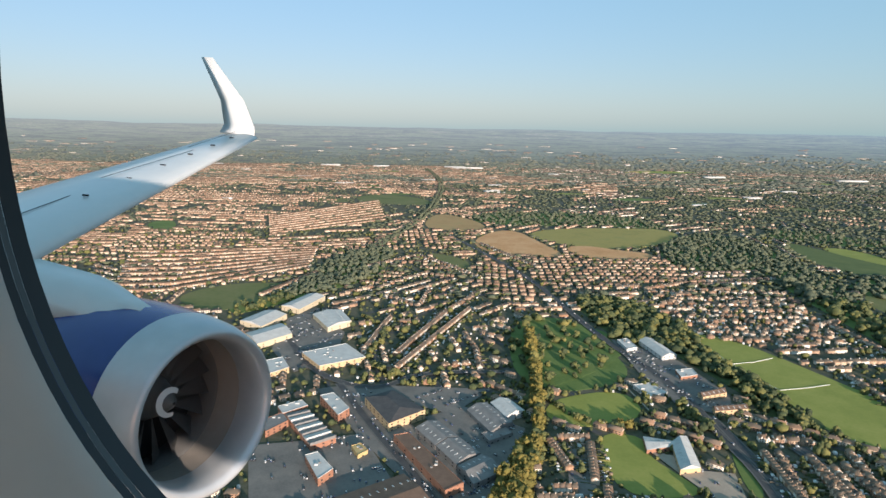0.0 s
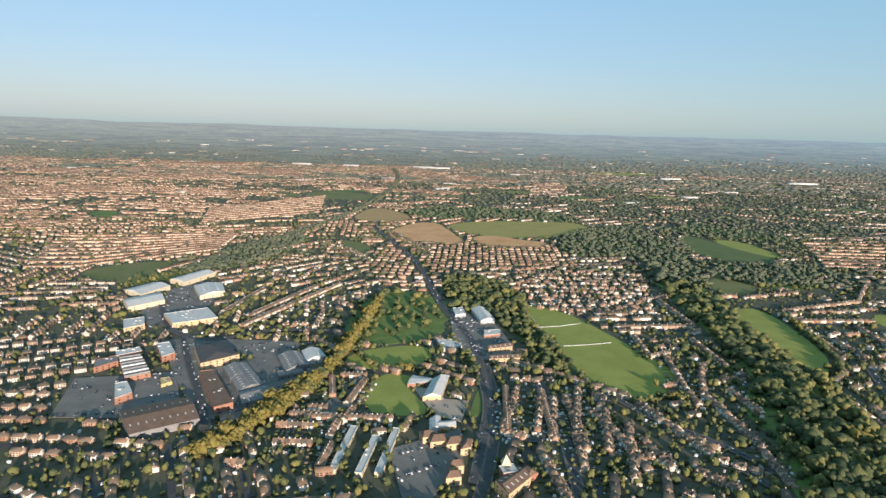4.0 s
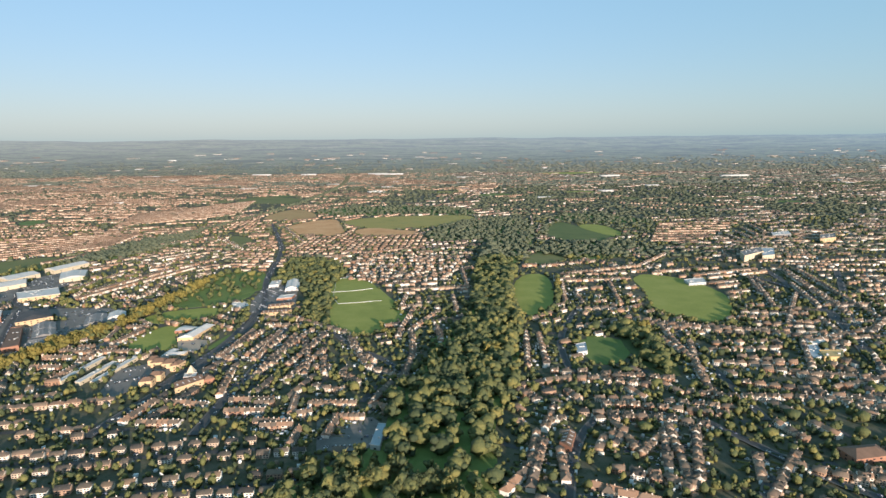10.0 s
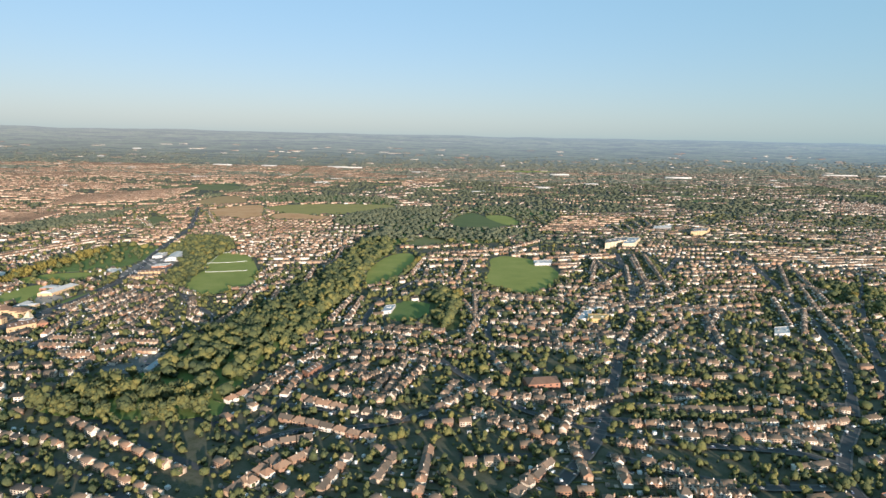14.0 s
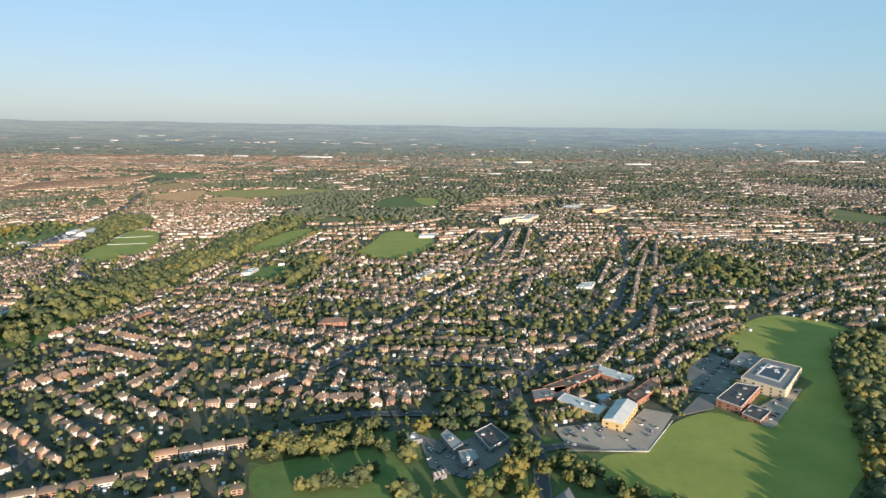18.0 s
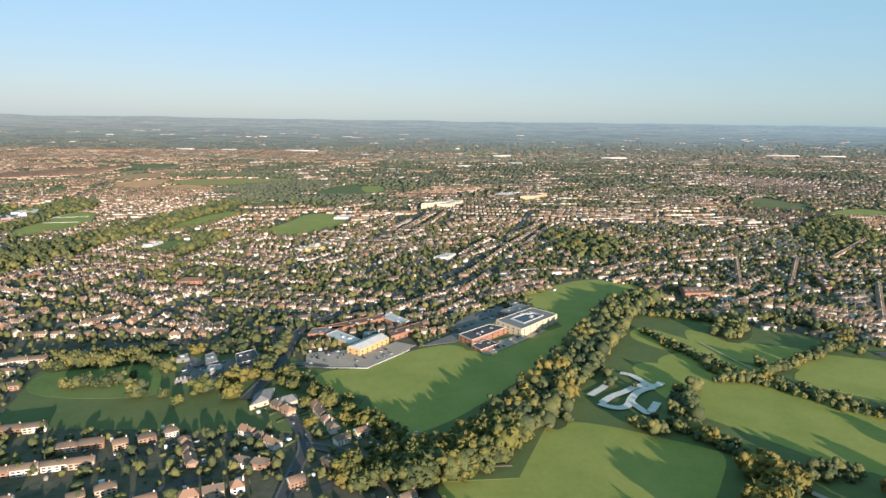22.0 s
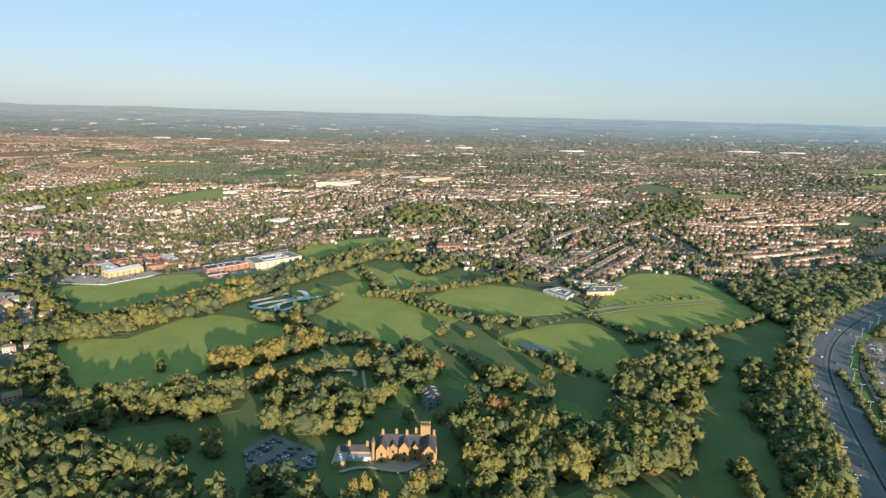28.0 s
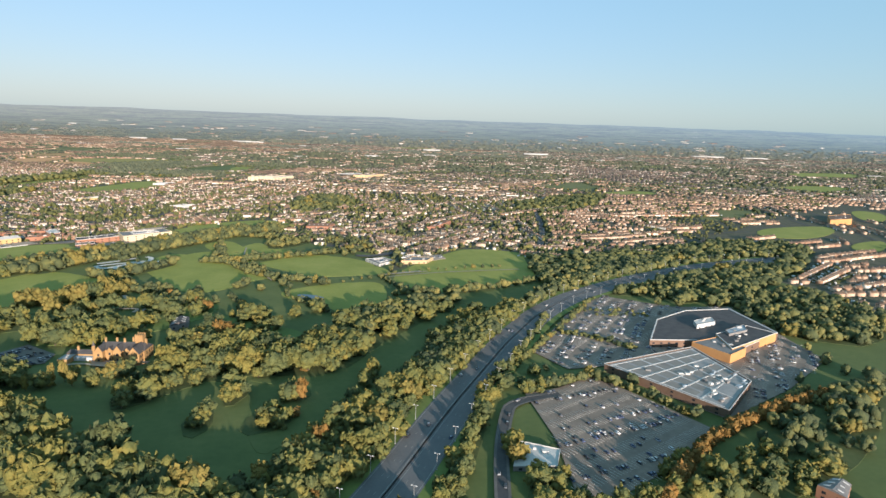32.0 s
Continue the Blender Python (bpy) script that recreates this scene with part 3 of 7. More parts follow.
def building(height, wall, roof, kind, *p):
    """A large flat, gabled, hipped or sawtooth-roofed building over a plan outline."""
    p = list(p)
    if sum(a[0] * b[1] - b[0] * a[1] for a, b in zip(p, p[1:] + p[:1])) < 0:
        p = p[::-1]
    mark(p, 4)
    what = {"flat": "flat-roofed", "gable": "pitched-roof", "hip": "hip-roofed", "saw": "sawtooth-roofed", "court": "courtyard"}[kind]
    top = tagged(empty("building", pose(p[0][0], p[0][1], 0)), f"{wall} walled {what} building with {roof} roof".replace("_", " "), "building")
    base = p[0]
    q = [(x - base[0], y - base[1]) for x, y in p]
    bm = bmesh.new()
    prism(bm, q, -0.3, height)
    part("wall", bm, M_BUILD[wall], top)
    long_first = math.dist(q[0], q[1]) >= math.dist(q[1], q[2])
    quad = q[:4] if long_first else q[1:4] + q[:1]
    a, b, c, d = quad
    if kind == "gable" and len(q) == 4:
        rise = min(4.0, 0.16 * math.dist(b, c))
        bm = bmesh.new()
        m0, m1 = lerp(a, d, .5), lerp(b, c, .5)
        vs = [bm.verts.new((*pt, z)) for pt, z in ((a, height), (b, height), (c, height), (d, height), (m0, height + rise), (m1, height + rise))]
        for f in ((0, 1, 5, 4), (2, 3, 4, 5), (1, 2, 5), (3, 0, 4)):
            bm.faces.new([vs[i] for i in f])
        part("roof", bm, M_BUILD[roof], top)
        n = max(3, int(math.dist(a, b) / 7))
        for i in range(n):
            f = (i + .5) / n
            for side in (.25, .75):
                e = lerp(lerp(a, b, f), lerp(d, c, f), side)
                ang = math.atan2(b[1] - a[1], b[0] - a[0])
                part("rooflight", boxed(-.6, -1.8, 0, .6, 1.8, .18, pose(e[0], e[1], height + rise * .5 + .05, 0, 0, math.degrees(ang)) @ pose(0, 0, 0, math.degrees(math.atan2(rise, math.dist(b, c) / 2)) * (1 if side < .5 else -1))), M_BUILD["white"], top)
    elif kind == "hip" and len(q) == 4:
        rise = 4.0
        bm = bmesh.new()
        m0, m1 = lerp(lerp(a, d, .5), lerp(b, c, .5), .25), lerp(lerp(a, d, .5), lerp(b, c, .5), .75)
        vs = [bm.verts.new((*pt, z)) for pt, z in ((a, height), (b, height), (c, height), (d, height), (m0, height + rise), (m1, height + rise))]
        for f in ((0, 1, 5, 4), (2, 3, 4, 5), (1, 2, 5), (3, 0, 4)):
            bm.faces.new([vs[i] for i in f])
        part("roof", bm, M_BUILD[roof], top)
    elif kind == "saw":
        n = 7
        for i in range(n):
            e0, e1 = lerp(a, b, i / n), lerp(a, b, (i + 1) / n)
            f0, f1 = lerp(d, c, i / n), lerp(d, c, (i + 1) / n)
            bm = bmesh.new()
            vs = [bm.verts.new((*pt, z)) for pt, z in ((e0, height), (e1, height), (f1, height), (f0, height), (e0, height + 3), (f0, height + 3))]
            for f in ((0, 1, 4), (1, 2, 5, 4), (2, 3, 5), (3, 0, 4, 5)):
                bm.faces.new([vs[k] for k in f])
            part("sawtooth", bm, M_BUILD[roof if i % 2 else "grey"], top)
    else:
        mid = (sum(x for x, _ in q) / len(q), sum(y for _, y in q) / len(q))
        bm = bmesh.new()
        prism(bm, [lerp(pt, mid, .03) for pt in q], height, height + .12)
        part("roof", bm, M_BUILD[roof], top)
        for i in range(len(q)):
            s, e = q[i], q[(i + 1) % len(q)]
            si, ei = lerp(s, mid, .028), lerp(e, mid, .028)
            bm = bmesh.new()
            prism(bm, [s, e, ei, si], height + .004, height + .65)
            part("parapet", bm, M_BUILD["white" if roof in ("white", "slate") else wall], top)
        if len(q) == 4:
            rng = random.Random(int(abs(base[0] * 7 + base[1])))
            for i in range(min(9, max(2, int(math.dist(a, b) * math.dist(b, c) / 260)))):
                e = lerp(lerp(a, b, rng.uniform(.15, .85)), lerp(d, c, rng.uniform(.15, .85)), rng.uniform(.15, .85))
                s = rng.uniform(.8, 2.2)
                part("roof_plant", boxed(e[0] - s, e[1] - s * .7, height + .11, e[0] + s, e[1] + s * .7, height + rng.uniform(.7, 1.7)), M_BUILD[rng.choice(["grey", "white", "white"])], top)
        if kind == "court":
            bm = bmesh.new()
            prism(bm, [lerp(pt, mid, .55) for pt in q], height + .13, height + .16)
            part("light_well", bm, M_GLASS, top)
            for i in range(4):
                s, e = lerp(q[i], mid, .45), lerp(q[(i + 1) % 4], mid, .45)
                bm = bmesh.new()
                prism(bm, [s, e, lerp(e, mid, .1), lerp(s, mid, .1)], height + .12, height + 1.1)
                part("kerb_wall", bm, M_BUILD["white"], top)
    # windows along each wall
    storeys = max(1, int(height // 3.4))
    for i in range(len(q)):
        s, e = q[i], q[(i + 1) % len(q)]
        d_ = math.dist(s, e)
        n = int(d_ / 7.5)
        if wall in ("orange", "red", "tan"):
            n = 0
        if n < 1 or wall in ("cream", "grey") and kind == "gable":
            n = min(n, 3)
        ang = math.degrees(math.atan2(e[1] - s[1], e[0] - s[0]))
        for k in range(min(n, 6)):
            at = lerp(s, e, (k + .5) / min(n, 6))
            for st in range(storeys):
                z = 0.9 + st * 3.4
                if z + 1.7 < height:
                    part("window", boxed(-1.1, -.06, 0, 1.1, .05, 1.6, pose(at[0], at[1], z, 0, 0, ang)), M_GLASS, top)
    return top

# ---- the plan ----
wood(15, 12, (568, 1539), (686, 1834), (915, 1999), (957, 1676), (869, 1234), (779, 999), (755, 1162), (788, 1462), (637, 1407))
wood(16, 12, (112, 2389), (622, 2419), (765, 2260), (790, 2040), (561, 2102), (134, 2079))
wood(15, 12, (860, 1260), (1000, 1390), (1160, 1370), (1215, 1280), (1080, 1140), (960, 1120))
wood(15, 12, (1030, 1900), (1204, 2137), (1437, 1790), (1270, 1760), (1215, 1780))
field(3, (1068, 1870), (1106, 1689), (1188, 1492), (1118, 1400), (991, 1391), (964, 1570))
clearing(0, (1088, 1745), (1204, 1756), (1214, 1494), (1161, 1446))
clearing(2, (694, 1600), (817, 1610), (788, 1462), (694, 1482))
field(2, (860, 1200), (952, 1274), (956, 1144), (884, 1066), (832, 1079))
field(2, (-414, 2888), (-267, 3033), (-37, 2790), (-61, 2568), (-347, 2655))
field(2, (-42, 1609), (72, 1518), (70, 1391), (17, 1443))
field(1, (-989, 2019), (-924, 2091), (-834, 1902), (-899, 1863))
field(0, (1547, 5150), (2200, 5150), (1963, 4884), (1432, 4762))
field(2, (2427, 1297), (2699, 1318), (2551, 1120), (2402, 1145))
field(0, (2750, 1190), (2817, 1104), (2654, 957), (2536, 1030))
field(2, (2811, 678), (2930, 663), (2828, 523), (2752, 543))
field(0, (4243, 2766), (4826, 2938), (4394, 2358), (4012, 2345))
field(0, (3588, 1676), (3916, 1715), (3662, 1373), (3438, 1403))
tree_belt(34, 13, 12, (-120, 4900), (-2, 3855), (-2, 3018), (-52, 2302), (-133, 1851), (-211, 1500))
for k in range(9):       # long red terraces on the far side of the sheds' meadow
    houses('terr', (-640 - 19 * k, 1150 + 47 * k), (-545 - 9 * k, 1166 + 49 * k), (-310 - 3 * k, 1400 + 28 * k))
for k in range(9):
    houses('terr', (-520 - 12 * k, 1830 + 42 * k), (-200 - 10 * k, 2150 + 70 * k))
road(7, (1238, -224), (1266, -262), (1287, -307), (1284, -346), (1283, -400))
road(6, (1287, -307), (1316, -316), (1334, -328))
houses('semi', (1243, -238), (1268, -262))
houses('semi', (1278, -238), (1306, -290))
houses('semi', (1230, -285), (1266, -312))
houses('semi', (1236, -333), (1268, -338))
houses('semi', (1216, -378), (1264, -360))
houses('semi', (1302, -330), (1316, -345))
houses('semi', (1190, -300), (1215, -345))
tree_belt(30, 10, 13, (1318, -362), (1362, -330))
tree_belt(20, 10, 11, (1309, -261), (1348, -285), (1356, -305))
tree_belt(16, 9, 10, (1095, 155), (1199, 140), (1284, 125))
tree_belt(14, 9, 9, (1090, 99), (1248, 79))
tree_belt(14, 9, 9, (1056, 47), (1214, 35))
tree_belt(14, 9, 10, (1081, 224), (1146, 296))
tree_belt(14, 9, 9, (1109, 206), (1264, 217))
tree_belt(16, 9, 10, (916, 284), (1029, 328), (1096, 256))
tree_belt(12, 9, 10, (1071, 103), (1241, 120))
patch = random.Random(21)
for k in range(46):       # small meadows among the far woods and streets
    y = patch.uniform(2250, 5000)
    x = 900 + .12 * y + patch.uniform(-.75, .85) * (700 + .8 * y)
    a, b = patch.uniform(45, 150), patch.uniform(25, 75)
    if cover(x, y) == 0:
        field(patch.choice((0, 1, 2, 2)), *[(x + a * math.cos(q) * patch.uniform(.7, 1.2), y + b * math.sin(q) * patch.uniform(.7, 1.2)) for q in (0, .9, 1.8, 2.7, 3.6, 4.5, 5.4)])
open_land((1470, -98), (1567, -27), (1681, 51), (1738, 4), (1854, -65), (1926, -115), (1934, -212), (2038, -29), (2153, -46), (2205, -93), (2370, -122), (1980, -653), (1630, -695), (1492, -474))
open_land((2201, -135), (2440, -70), (2503, -222), (2534, -365), (2248, -748), (2120, -831), (2071, -832), (1952, -834), (2067, -481))
open_land((993, -150), (1081, -123), (1129, -114), (1236, -126), (1272, -155), (1323, -156), (1410, -74), (1624, 40), (1594, -51), (1390, -289), (1029, -280))
open_land((1250, -520), (1700, -480), (2050, -560), (2300, -700), (2200, -1100), (1300, -1000))
field(0, (130, 701), (246, 738), (244, 645), (127, 626))
field(0, (173, 621), (227, 614), (218, 569), (236, 538), (252, 500), (164, 498))
field(1, (150, 1009), (216, 997), (274, 833), (250, 752), (132, 714), (121, 826))
field(2, (-514, 1144), (-428, 1247), (-289, 1242), (-303, 1133), (-379, 1040), (-458, 1060))
field(1, (306, 583), (318, 583), (305, 501), (289, 501))
field(0, (369, 931), (442, 967), (494, 898), (538, 775), (580, 662), (565, 597), (508, 556), (471, 575), (426, 667), (389, 782))
field(0, (805, 962), (811, 744), (816, 688), (781, 635), (766, 699), (771, 822))
field(0, (1054, 958), (1113, 940), (1155, 883), (1174, 765), (1081, 638), (1030, 647), (1027, 727), (1034, 821))
field(1, (845, 541), (878, 533), (909, 498), (871, 472), (845, 487))
field(0, (783, 868), (815, 973), (870, 970), (846, 753), (810, 668), (774, 687))
field(1, (828, 512), (864, 523), (890, 473), (877, 429), (827, 411))
field(0, (1034, 920), (1091, 956), (1126, 888), (1165, 813), (1169, 756), (1117, 629), (1068, 593), (1019, 617), (995, 669), (1032, 820))
field(1, (826, 527), (878, 511), (901, 478), (874, 430), (838, 459))
field(1, (997, -163), (1083, -147), (1107, -152), (1129, -193), (1135, -227), (1013, -225))
field(0, (1271, -159), (1318, -158), (1356, -105), (1409, -80), (1428, -119), (1522, -37), (1624, 40), (1437, -222), (1258, -218))
field(0, (1501, 107), (1626, 227), (1688, 200), (1702, 139), (1600, 7), (1563, 23), (1558, 107))
field(2, (2612, 1564), (2624, 1268), (2500, 1108), (2429, 1197))
field(0, (1335, -259), (1317, -193), (1364, -133), (1425, -100), (1461, -135), (1521, -74), (1550, -51), (1532, 45), (1496, 68), (1626, 218), (1692, 204), (1717, 143), (1603, -40), (1531, -147), (1437, -220), (1400, -267), (1352, -302))
field(0, (1379, -355), (1438, -331), (1450, -275), (1505, -263), (1588, -308), (1606, -320), (1579, -363), (1552, -400), (1540, -442), (1489, -470), (1441, -469), (1418, -419), (1395, -388))
field(1, (1605, -402), (1633, -376), (1652, -387), (1632, -410), (1607, -444), (1587, -449))
field(0, (1611, -129), (1671, -99), (1723, -151), (1736, -204), (1792, -251), (1736, -312), (1701, -362), (1692, -311), (1657, -274), (1631, -193))
field(0, (1693, -16), (1732, -79), (1813, -92), (1762, -152), (1697, -131), (1676, -89))
field(0, (1749, -133), (1822, -103), (1879, -164), (1925, -192), (1934, -225), (1858, -252), (1803, -251), (1773, -188))
field(0, (1821, -314), (1883, -273), (1922, -293), (1866, -367), (1826, -365), (1805, -341))
field(0, (2050, -24), (2116, -39), (2011, -177), (1993, -158), (2009, -85))
field(1, (1752, -421), (1778, -449), (1769, -461), (1748, -435))
field(0, (1613, -52), (1642, -13), (1690, -79), (1707, -109), (1653, -113), (1626, -84))
field(0, (1580, -134), (1649, -143), (1700, -239), (1766, -276), (1747, -314), (1724, -349), (1684, -343), (1642, -293), (1593, -235))
field(0, (1725, -178), (1833, -105), (1917, -171), (1884, -215), (1832, -252), (1767, -211))
field(0, (1811, -328), (1893, -272), (1931, -276), (1940, -382), (1908, -435), (1870, -386), (1821, -347))
field(0, (1928, -235), (2037, -21), (2147, -40), (2171, -145), (2140, -232), (2056, -297), (1992, -318), (1957, -293))
field(1, (1752, -418), (1785, -440), (1808, -450), (1835, -460), (1868, -479), (1865, -524), (1829, -500), (1797, -467))
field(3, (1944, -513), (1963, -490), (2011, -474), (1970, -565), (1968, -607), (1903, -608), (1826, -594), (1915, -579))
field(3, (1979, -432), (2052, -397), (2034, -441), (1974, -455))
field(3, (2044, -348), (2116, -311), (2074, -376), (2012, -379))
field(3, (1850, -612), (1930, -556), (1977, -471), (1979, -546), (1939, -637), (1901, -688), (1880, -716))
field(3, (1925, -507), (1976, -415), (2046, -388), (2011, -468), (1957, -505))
field(0, (2741, 317), (2953, 400), (2930, 313), (2788, 181), (2676, 195))
field(0, (2842, 146), (2964, 210), (2848, 56), (2790, 63))
field(0, (3257, 763), (3333, 706), (3171, 488), (3128, 529))
field(2, (2645, 447), (2806, 587), (2851, 553), (2697, 420))
heath(0, (-71, 1991), (-20, 2388), (121, 2199), (166, 2002), (73, 1941))
heath(1, (278, 1924), (379, 2024), (599, 2060), (773, 2050), (773, 1912), (653, 1758), (530, 1679), (395, 1706), (301, 1800))
bare(0, (84, 1748), (174, 1964), (252, 1971), (302, 1747), (339, 1565), (236, 1565), (143, 1575))
bare(0, (347, 1701), (427, 1728), (494, 1667), (563, 1636), (578, 1585), (490, 1529), (377, 1544))
wood(14, 15, (745, 1300), (798, 1370), (801, 1067), (768, 799), (759, 614), (756, 528), (723, 436), (699, 343), (682, 243), (677, 140), (682, 85), (495, 90), (499, 158), (562, 201), (573, 273), (568, 348), (629, 461), (686, 618), (704, 898))
wood(14, 15, (779, 1055), (823, 1058), (760, 805), (768, 634), (723, 491), (696, 387), (692, 339), (674, 245), (591, 243), (609, 384), (653, 506), (682, 655), (713, 873))
wood(12, 14, (325, 963), (344, 1167), (426, 1039), (407, 915), (431, 663), (422, 594), (365, 821))
wood(22, 12, (124, 993), (188, 1061), (303, 930), (261, 832), (167, 749), (120, 730), (101, 825))
wood(12, 14, (280, 1201), (345, 1183), (360, 1053), (378, 961), (305, 880), (272, 985), (258, 1100))
wood(13, 12, (-295, 1418), (-215, 1633), (-123, 1641), (-121, 1431), (-167, 1264), (-245, 1169), (-351, 1015), (-388, 1064), (-301, 1125))
wood(10, 10, (442, 808), (433, 692), (450, 643), (423, 628), (389, 661), (386, 740))
wood(11, 12, (853, 572), (931, 596), (1001, 558), (953, 500), (900, 544))
wood(14, 14, (597, 500), (666, 618), (721, 666), (753, 581), (727, 383), (700, 287), (668, 245))
wood(11, 13, (904, 608), (957, 550), (937, 389), (907, 362), (887, 445))
wood(11, 12, (991, -141), (1035, -132), (1089, -103), (1105, -124), (1083, -142), (1040, -159), (1000, -175))
wood(12, 13, (1140, -70), (1190, -46), (1201, -94), (1159, -115))
wood(13, 13, (1678, 726), (1787, 633), (1785, 501), (1683, 337), (1654, 412), (1619, 548))
wood(10, 10, (1366, -371), (1405, -396), (1419, -425), (1452, -452), (1462, -480), (1396, -478))
mark([(1676, -590), (1756, -590), (1756, -541), (1676, -541)], 4)          # the manor's own ground
wood(14, 14, (1603, -489), (1651, -468), (1695, -455), (1710, -465), (1695, -530), (1655, -531), (1628, -532))
wood(10, 14, (1760, -502), (1797, -467), (1829, -495), (1853, -540), (1842, -599), (1767, -601), (1765, -583))
wood(11, 15, (1855, -532), (1881, -498), (1935, -383), (2041, -315), (1979, -443), (1947, -495), (1913, -585), (1845, -587))
wood(9, 13, (2175, -229), (2194, -260), (2084, -427), (2046, -492), (2035, -542), (2014, -596), (1992, -606), (1989, -577), (1972, -561), (1991, -511), (2034, -441), (2086, -375))
wood(11, 13, (2141, -74), (2272, -63), (2375, -116), (2324, -185), (2247, -225), (2139, -292), (2140, -232), (2139, -147))
wood(11, 12, (1627, -588), (1652, -590), (1676, -604), (1684, -626), (1641, -634))
wood(15, 13, (2254, 713), (2609, 1036), (2395, 537), (2193, 427))
wood(9, 13, (1880, -774), (1904, -701), (1927, -663), (1958, -606), (1979, -559), (2010, -516), (2072, -436), (2157, -325), (2148, -367), (2072, -463), (2023, -562), (1993, -614), (1972, -665), (1951, -737), (1943, -772))
wood(10, 14, (1848, -555), (1880, -495), (1921, -475), (1926, -522), (1895, -576), (1859, -579))
wood(9, 13, (1978, -503), (2037, -430), (2116, -358), (2043, -498), (1989, -545))
wood(11, 13, (2216, -70), (2444, 38), (2589, 117), (2737, 82), (2513, -205), (2316, -351), (2237, -295), (2159, -330))
wood(11, 13, (2287, -354), (2493, -239), (2534, -365), (2445, -485), (2364, -458))
wood(12, 12, (2236, -649), (2328, -585), (2421, -516), (2319, -653), (2245, -720), (2179, -751), (2119, -758), (2150, -730), (2183, -704))
wood(9, 9, (1989, -698), (2023, -632), (2043, -601), (2028, -667), (2013, -729), (1996, -756), (1983, -757))
wood(11, 10, (2062, -695), (2088, -664), (2086, -732), (2139, -724), (2140, -752), (2038, -765))
wood(11, 11, (1231, -160), (1253, -155), (1266, -179), (1277, -213), (1257, -217), (1248, -201), (1235, -188))
wood(12, 11, (1275, -213), (1293, -209), (1295, -229), (1323, -221), (1315, -250), (1266, -250))
wood(11, 13, (1714, -42), (1740, -3), (1789, 2), (1762, -62), (1727, -85))
wood(11, 15, (1472, -223), (1507, -205), (1501, -251), (1489, -285), (1468, -276))
wood(11, 13, (1603, -204), (1631, -201), (1620, -239), (1591, -290), (1572, -285))
wood(11, 15, (1451, -480), (1492, -475), (1543, -470), (1581, -464), (1599, -471), (1599, -505), (1468, -541))
# unseen belt beyond the view, added to throw shade over the lawns
wood(11, 20, (1440, -520), (1641, -632), (1772, -706), (1890, -760), (1990, -775), (2010, -830), (1850, -800), (1640, -700), (1420, -580))
wood(10, 12, (1832, -625), (1846, -606), (1854, -617), (1845, -648))
wood(10, 12, (1881, -615), (1896, -607), (1901, -625), (1884, -635))
wood(10, 12, (1862, -650), (1895, -637), (1893, -673), (1863, -687))
wood(10, 12, (1818, -664), (1834, -642), (1844, -674), (1833, -693))
wood(10, 12, (1941, -563), (1949, -562), (1942, -606), (1934, -602))
wood(10, 12, (1921, -628), (1948, -623), (1941, -665), (1917, -661))
wood(10, 12, (1755, -635), (1792, -605), (1798, -571), (1821, -591), (1786, -634), (1768, -657))
wood(10, 12, (1753, -573), (1780, -543), (1838, -539), (1850, -587), (1821, -591))
tree_belt(14, 10, 12, (1748, -512), (1768, -497), (1792, -482))
wood(10, 12, (2011, -410), (2063, -389), (2023, -538), (1985, -610), (1973, -595), (2008, -529))
wood(15, 14, (1680, -420), (1684, -385), (1700, -358), (1745, -372), (1762, -425), (1738, -474), (1715, -494), (1700, -474), (1724, -440), (1702, -424))
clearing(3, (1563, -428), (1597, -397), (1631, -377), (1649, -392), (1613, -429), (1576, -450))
paved(0, (-196, 579), (-128, 593), (-82, 607), (-38, 512), (-40, 478), (-163, 475))
paved(0, (-154, 720), (-99, 739), (-8, 597), (67, 506), (44, 480), (-6, 479), (-80, 595))
paved(0, (-118, 721), (-99, 736), (18, 730), (69, 728), (17, 656), (-23, 677))
paved(0, (-16, 648), (31, 678), (98, 625), (69, 524), (47, 524), (4, 622))
paved(0, (-260, 1004), (-225, 1073), (-152, 936), (-149, 815), (-195, 773), (-248, 855))
paved(1, (222, 580), (248, 570), (260, 544), (292, 540), (281, 486), (252, 500))
paved(0, (275, 929), (349, 836), (371, 722), (348, 660), (293, 687), (277, 791))
paved(0, (135, 578), (159, 590), (148, 498), (119, 482))
paved(0, (206, 424), (256, 456), (280, 473), (280, 399), (248, 337), (226, 336))
paved(0, (496, 269), (555, 273), (582, 234), (552, 201), (508, 203))
paved(0, (1425, 16), (1471, 68), (1488, 41), (1474, -10), (1430, -49), (1401, -38))
paved(0, (1368, -95), (1410, -49), (1430, -49), (1408, -80))
paved(1, (1303, -125), (1342, -79), (1364, -91), (1319, -156), (1254, -154), (1248, -116), (1291, -106))
paved(1, (1433, -92), (1510, -37), (1522, -37), (1444, -119), (1436, -114))
paved(0, (1129, -124), (1157, -144), (1198, -115), (1212, -154), (1167, -194), (1138, -178))
paved(0, (1619, -555), (1632, -532), (1668, -553), (1671, -573), (1632, -587))
paved(1, (1949, -120), (2006, -85), (2013, -115), (1961, -160))
paved(2, (2064, -610), (2091, -598), (2128, -571), (2166, -625), (2191, -663), (2140, -712), (2099, -743), (2073, -744), (2074, -680))
paved(2, (2086, -518), (2141, -400), (2203, -312), (2280, -354), (2352, -348), (2358, -458), (2360, -520), (2288, -587), (2208, -645), (2168, -594), (2144, -548), (2109, -557))
road(9, (27, 1864), (148, 1494), (207, 1294), (243, 1048), (266, 904), (313, 743), (312, 606), (316, 531), (301, 437), (289, 366))
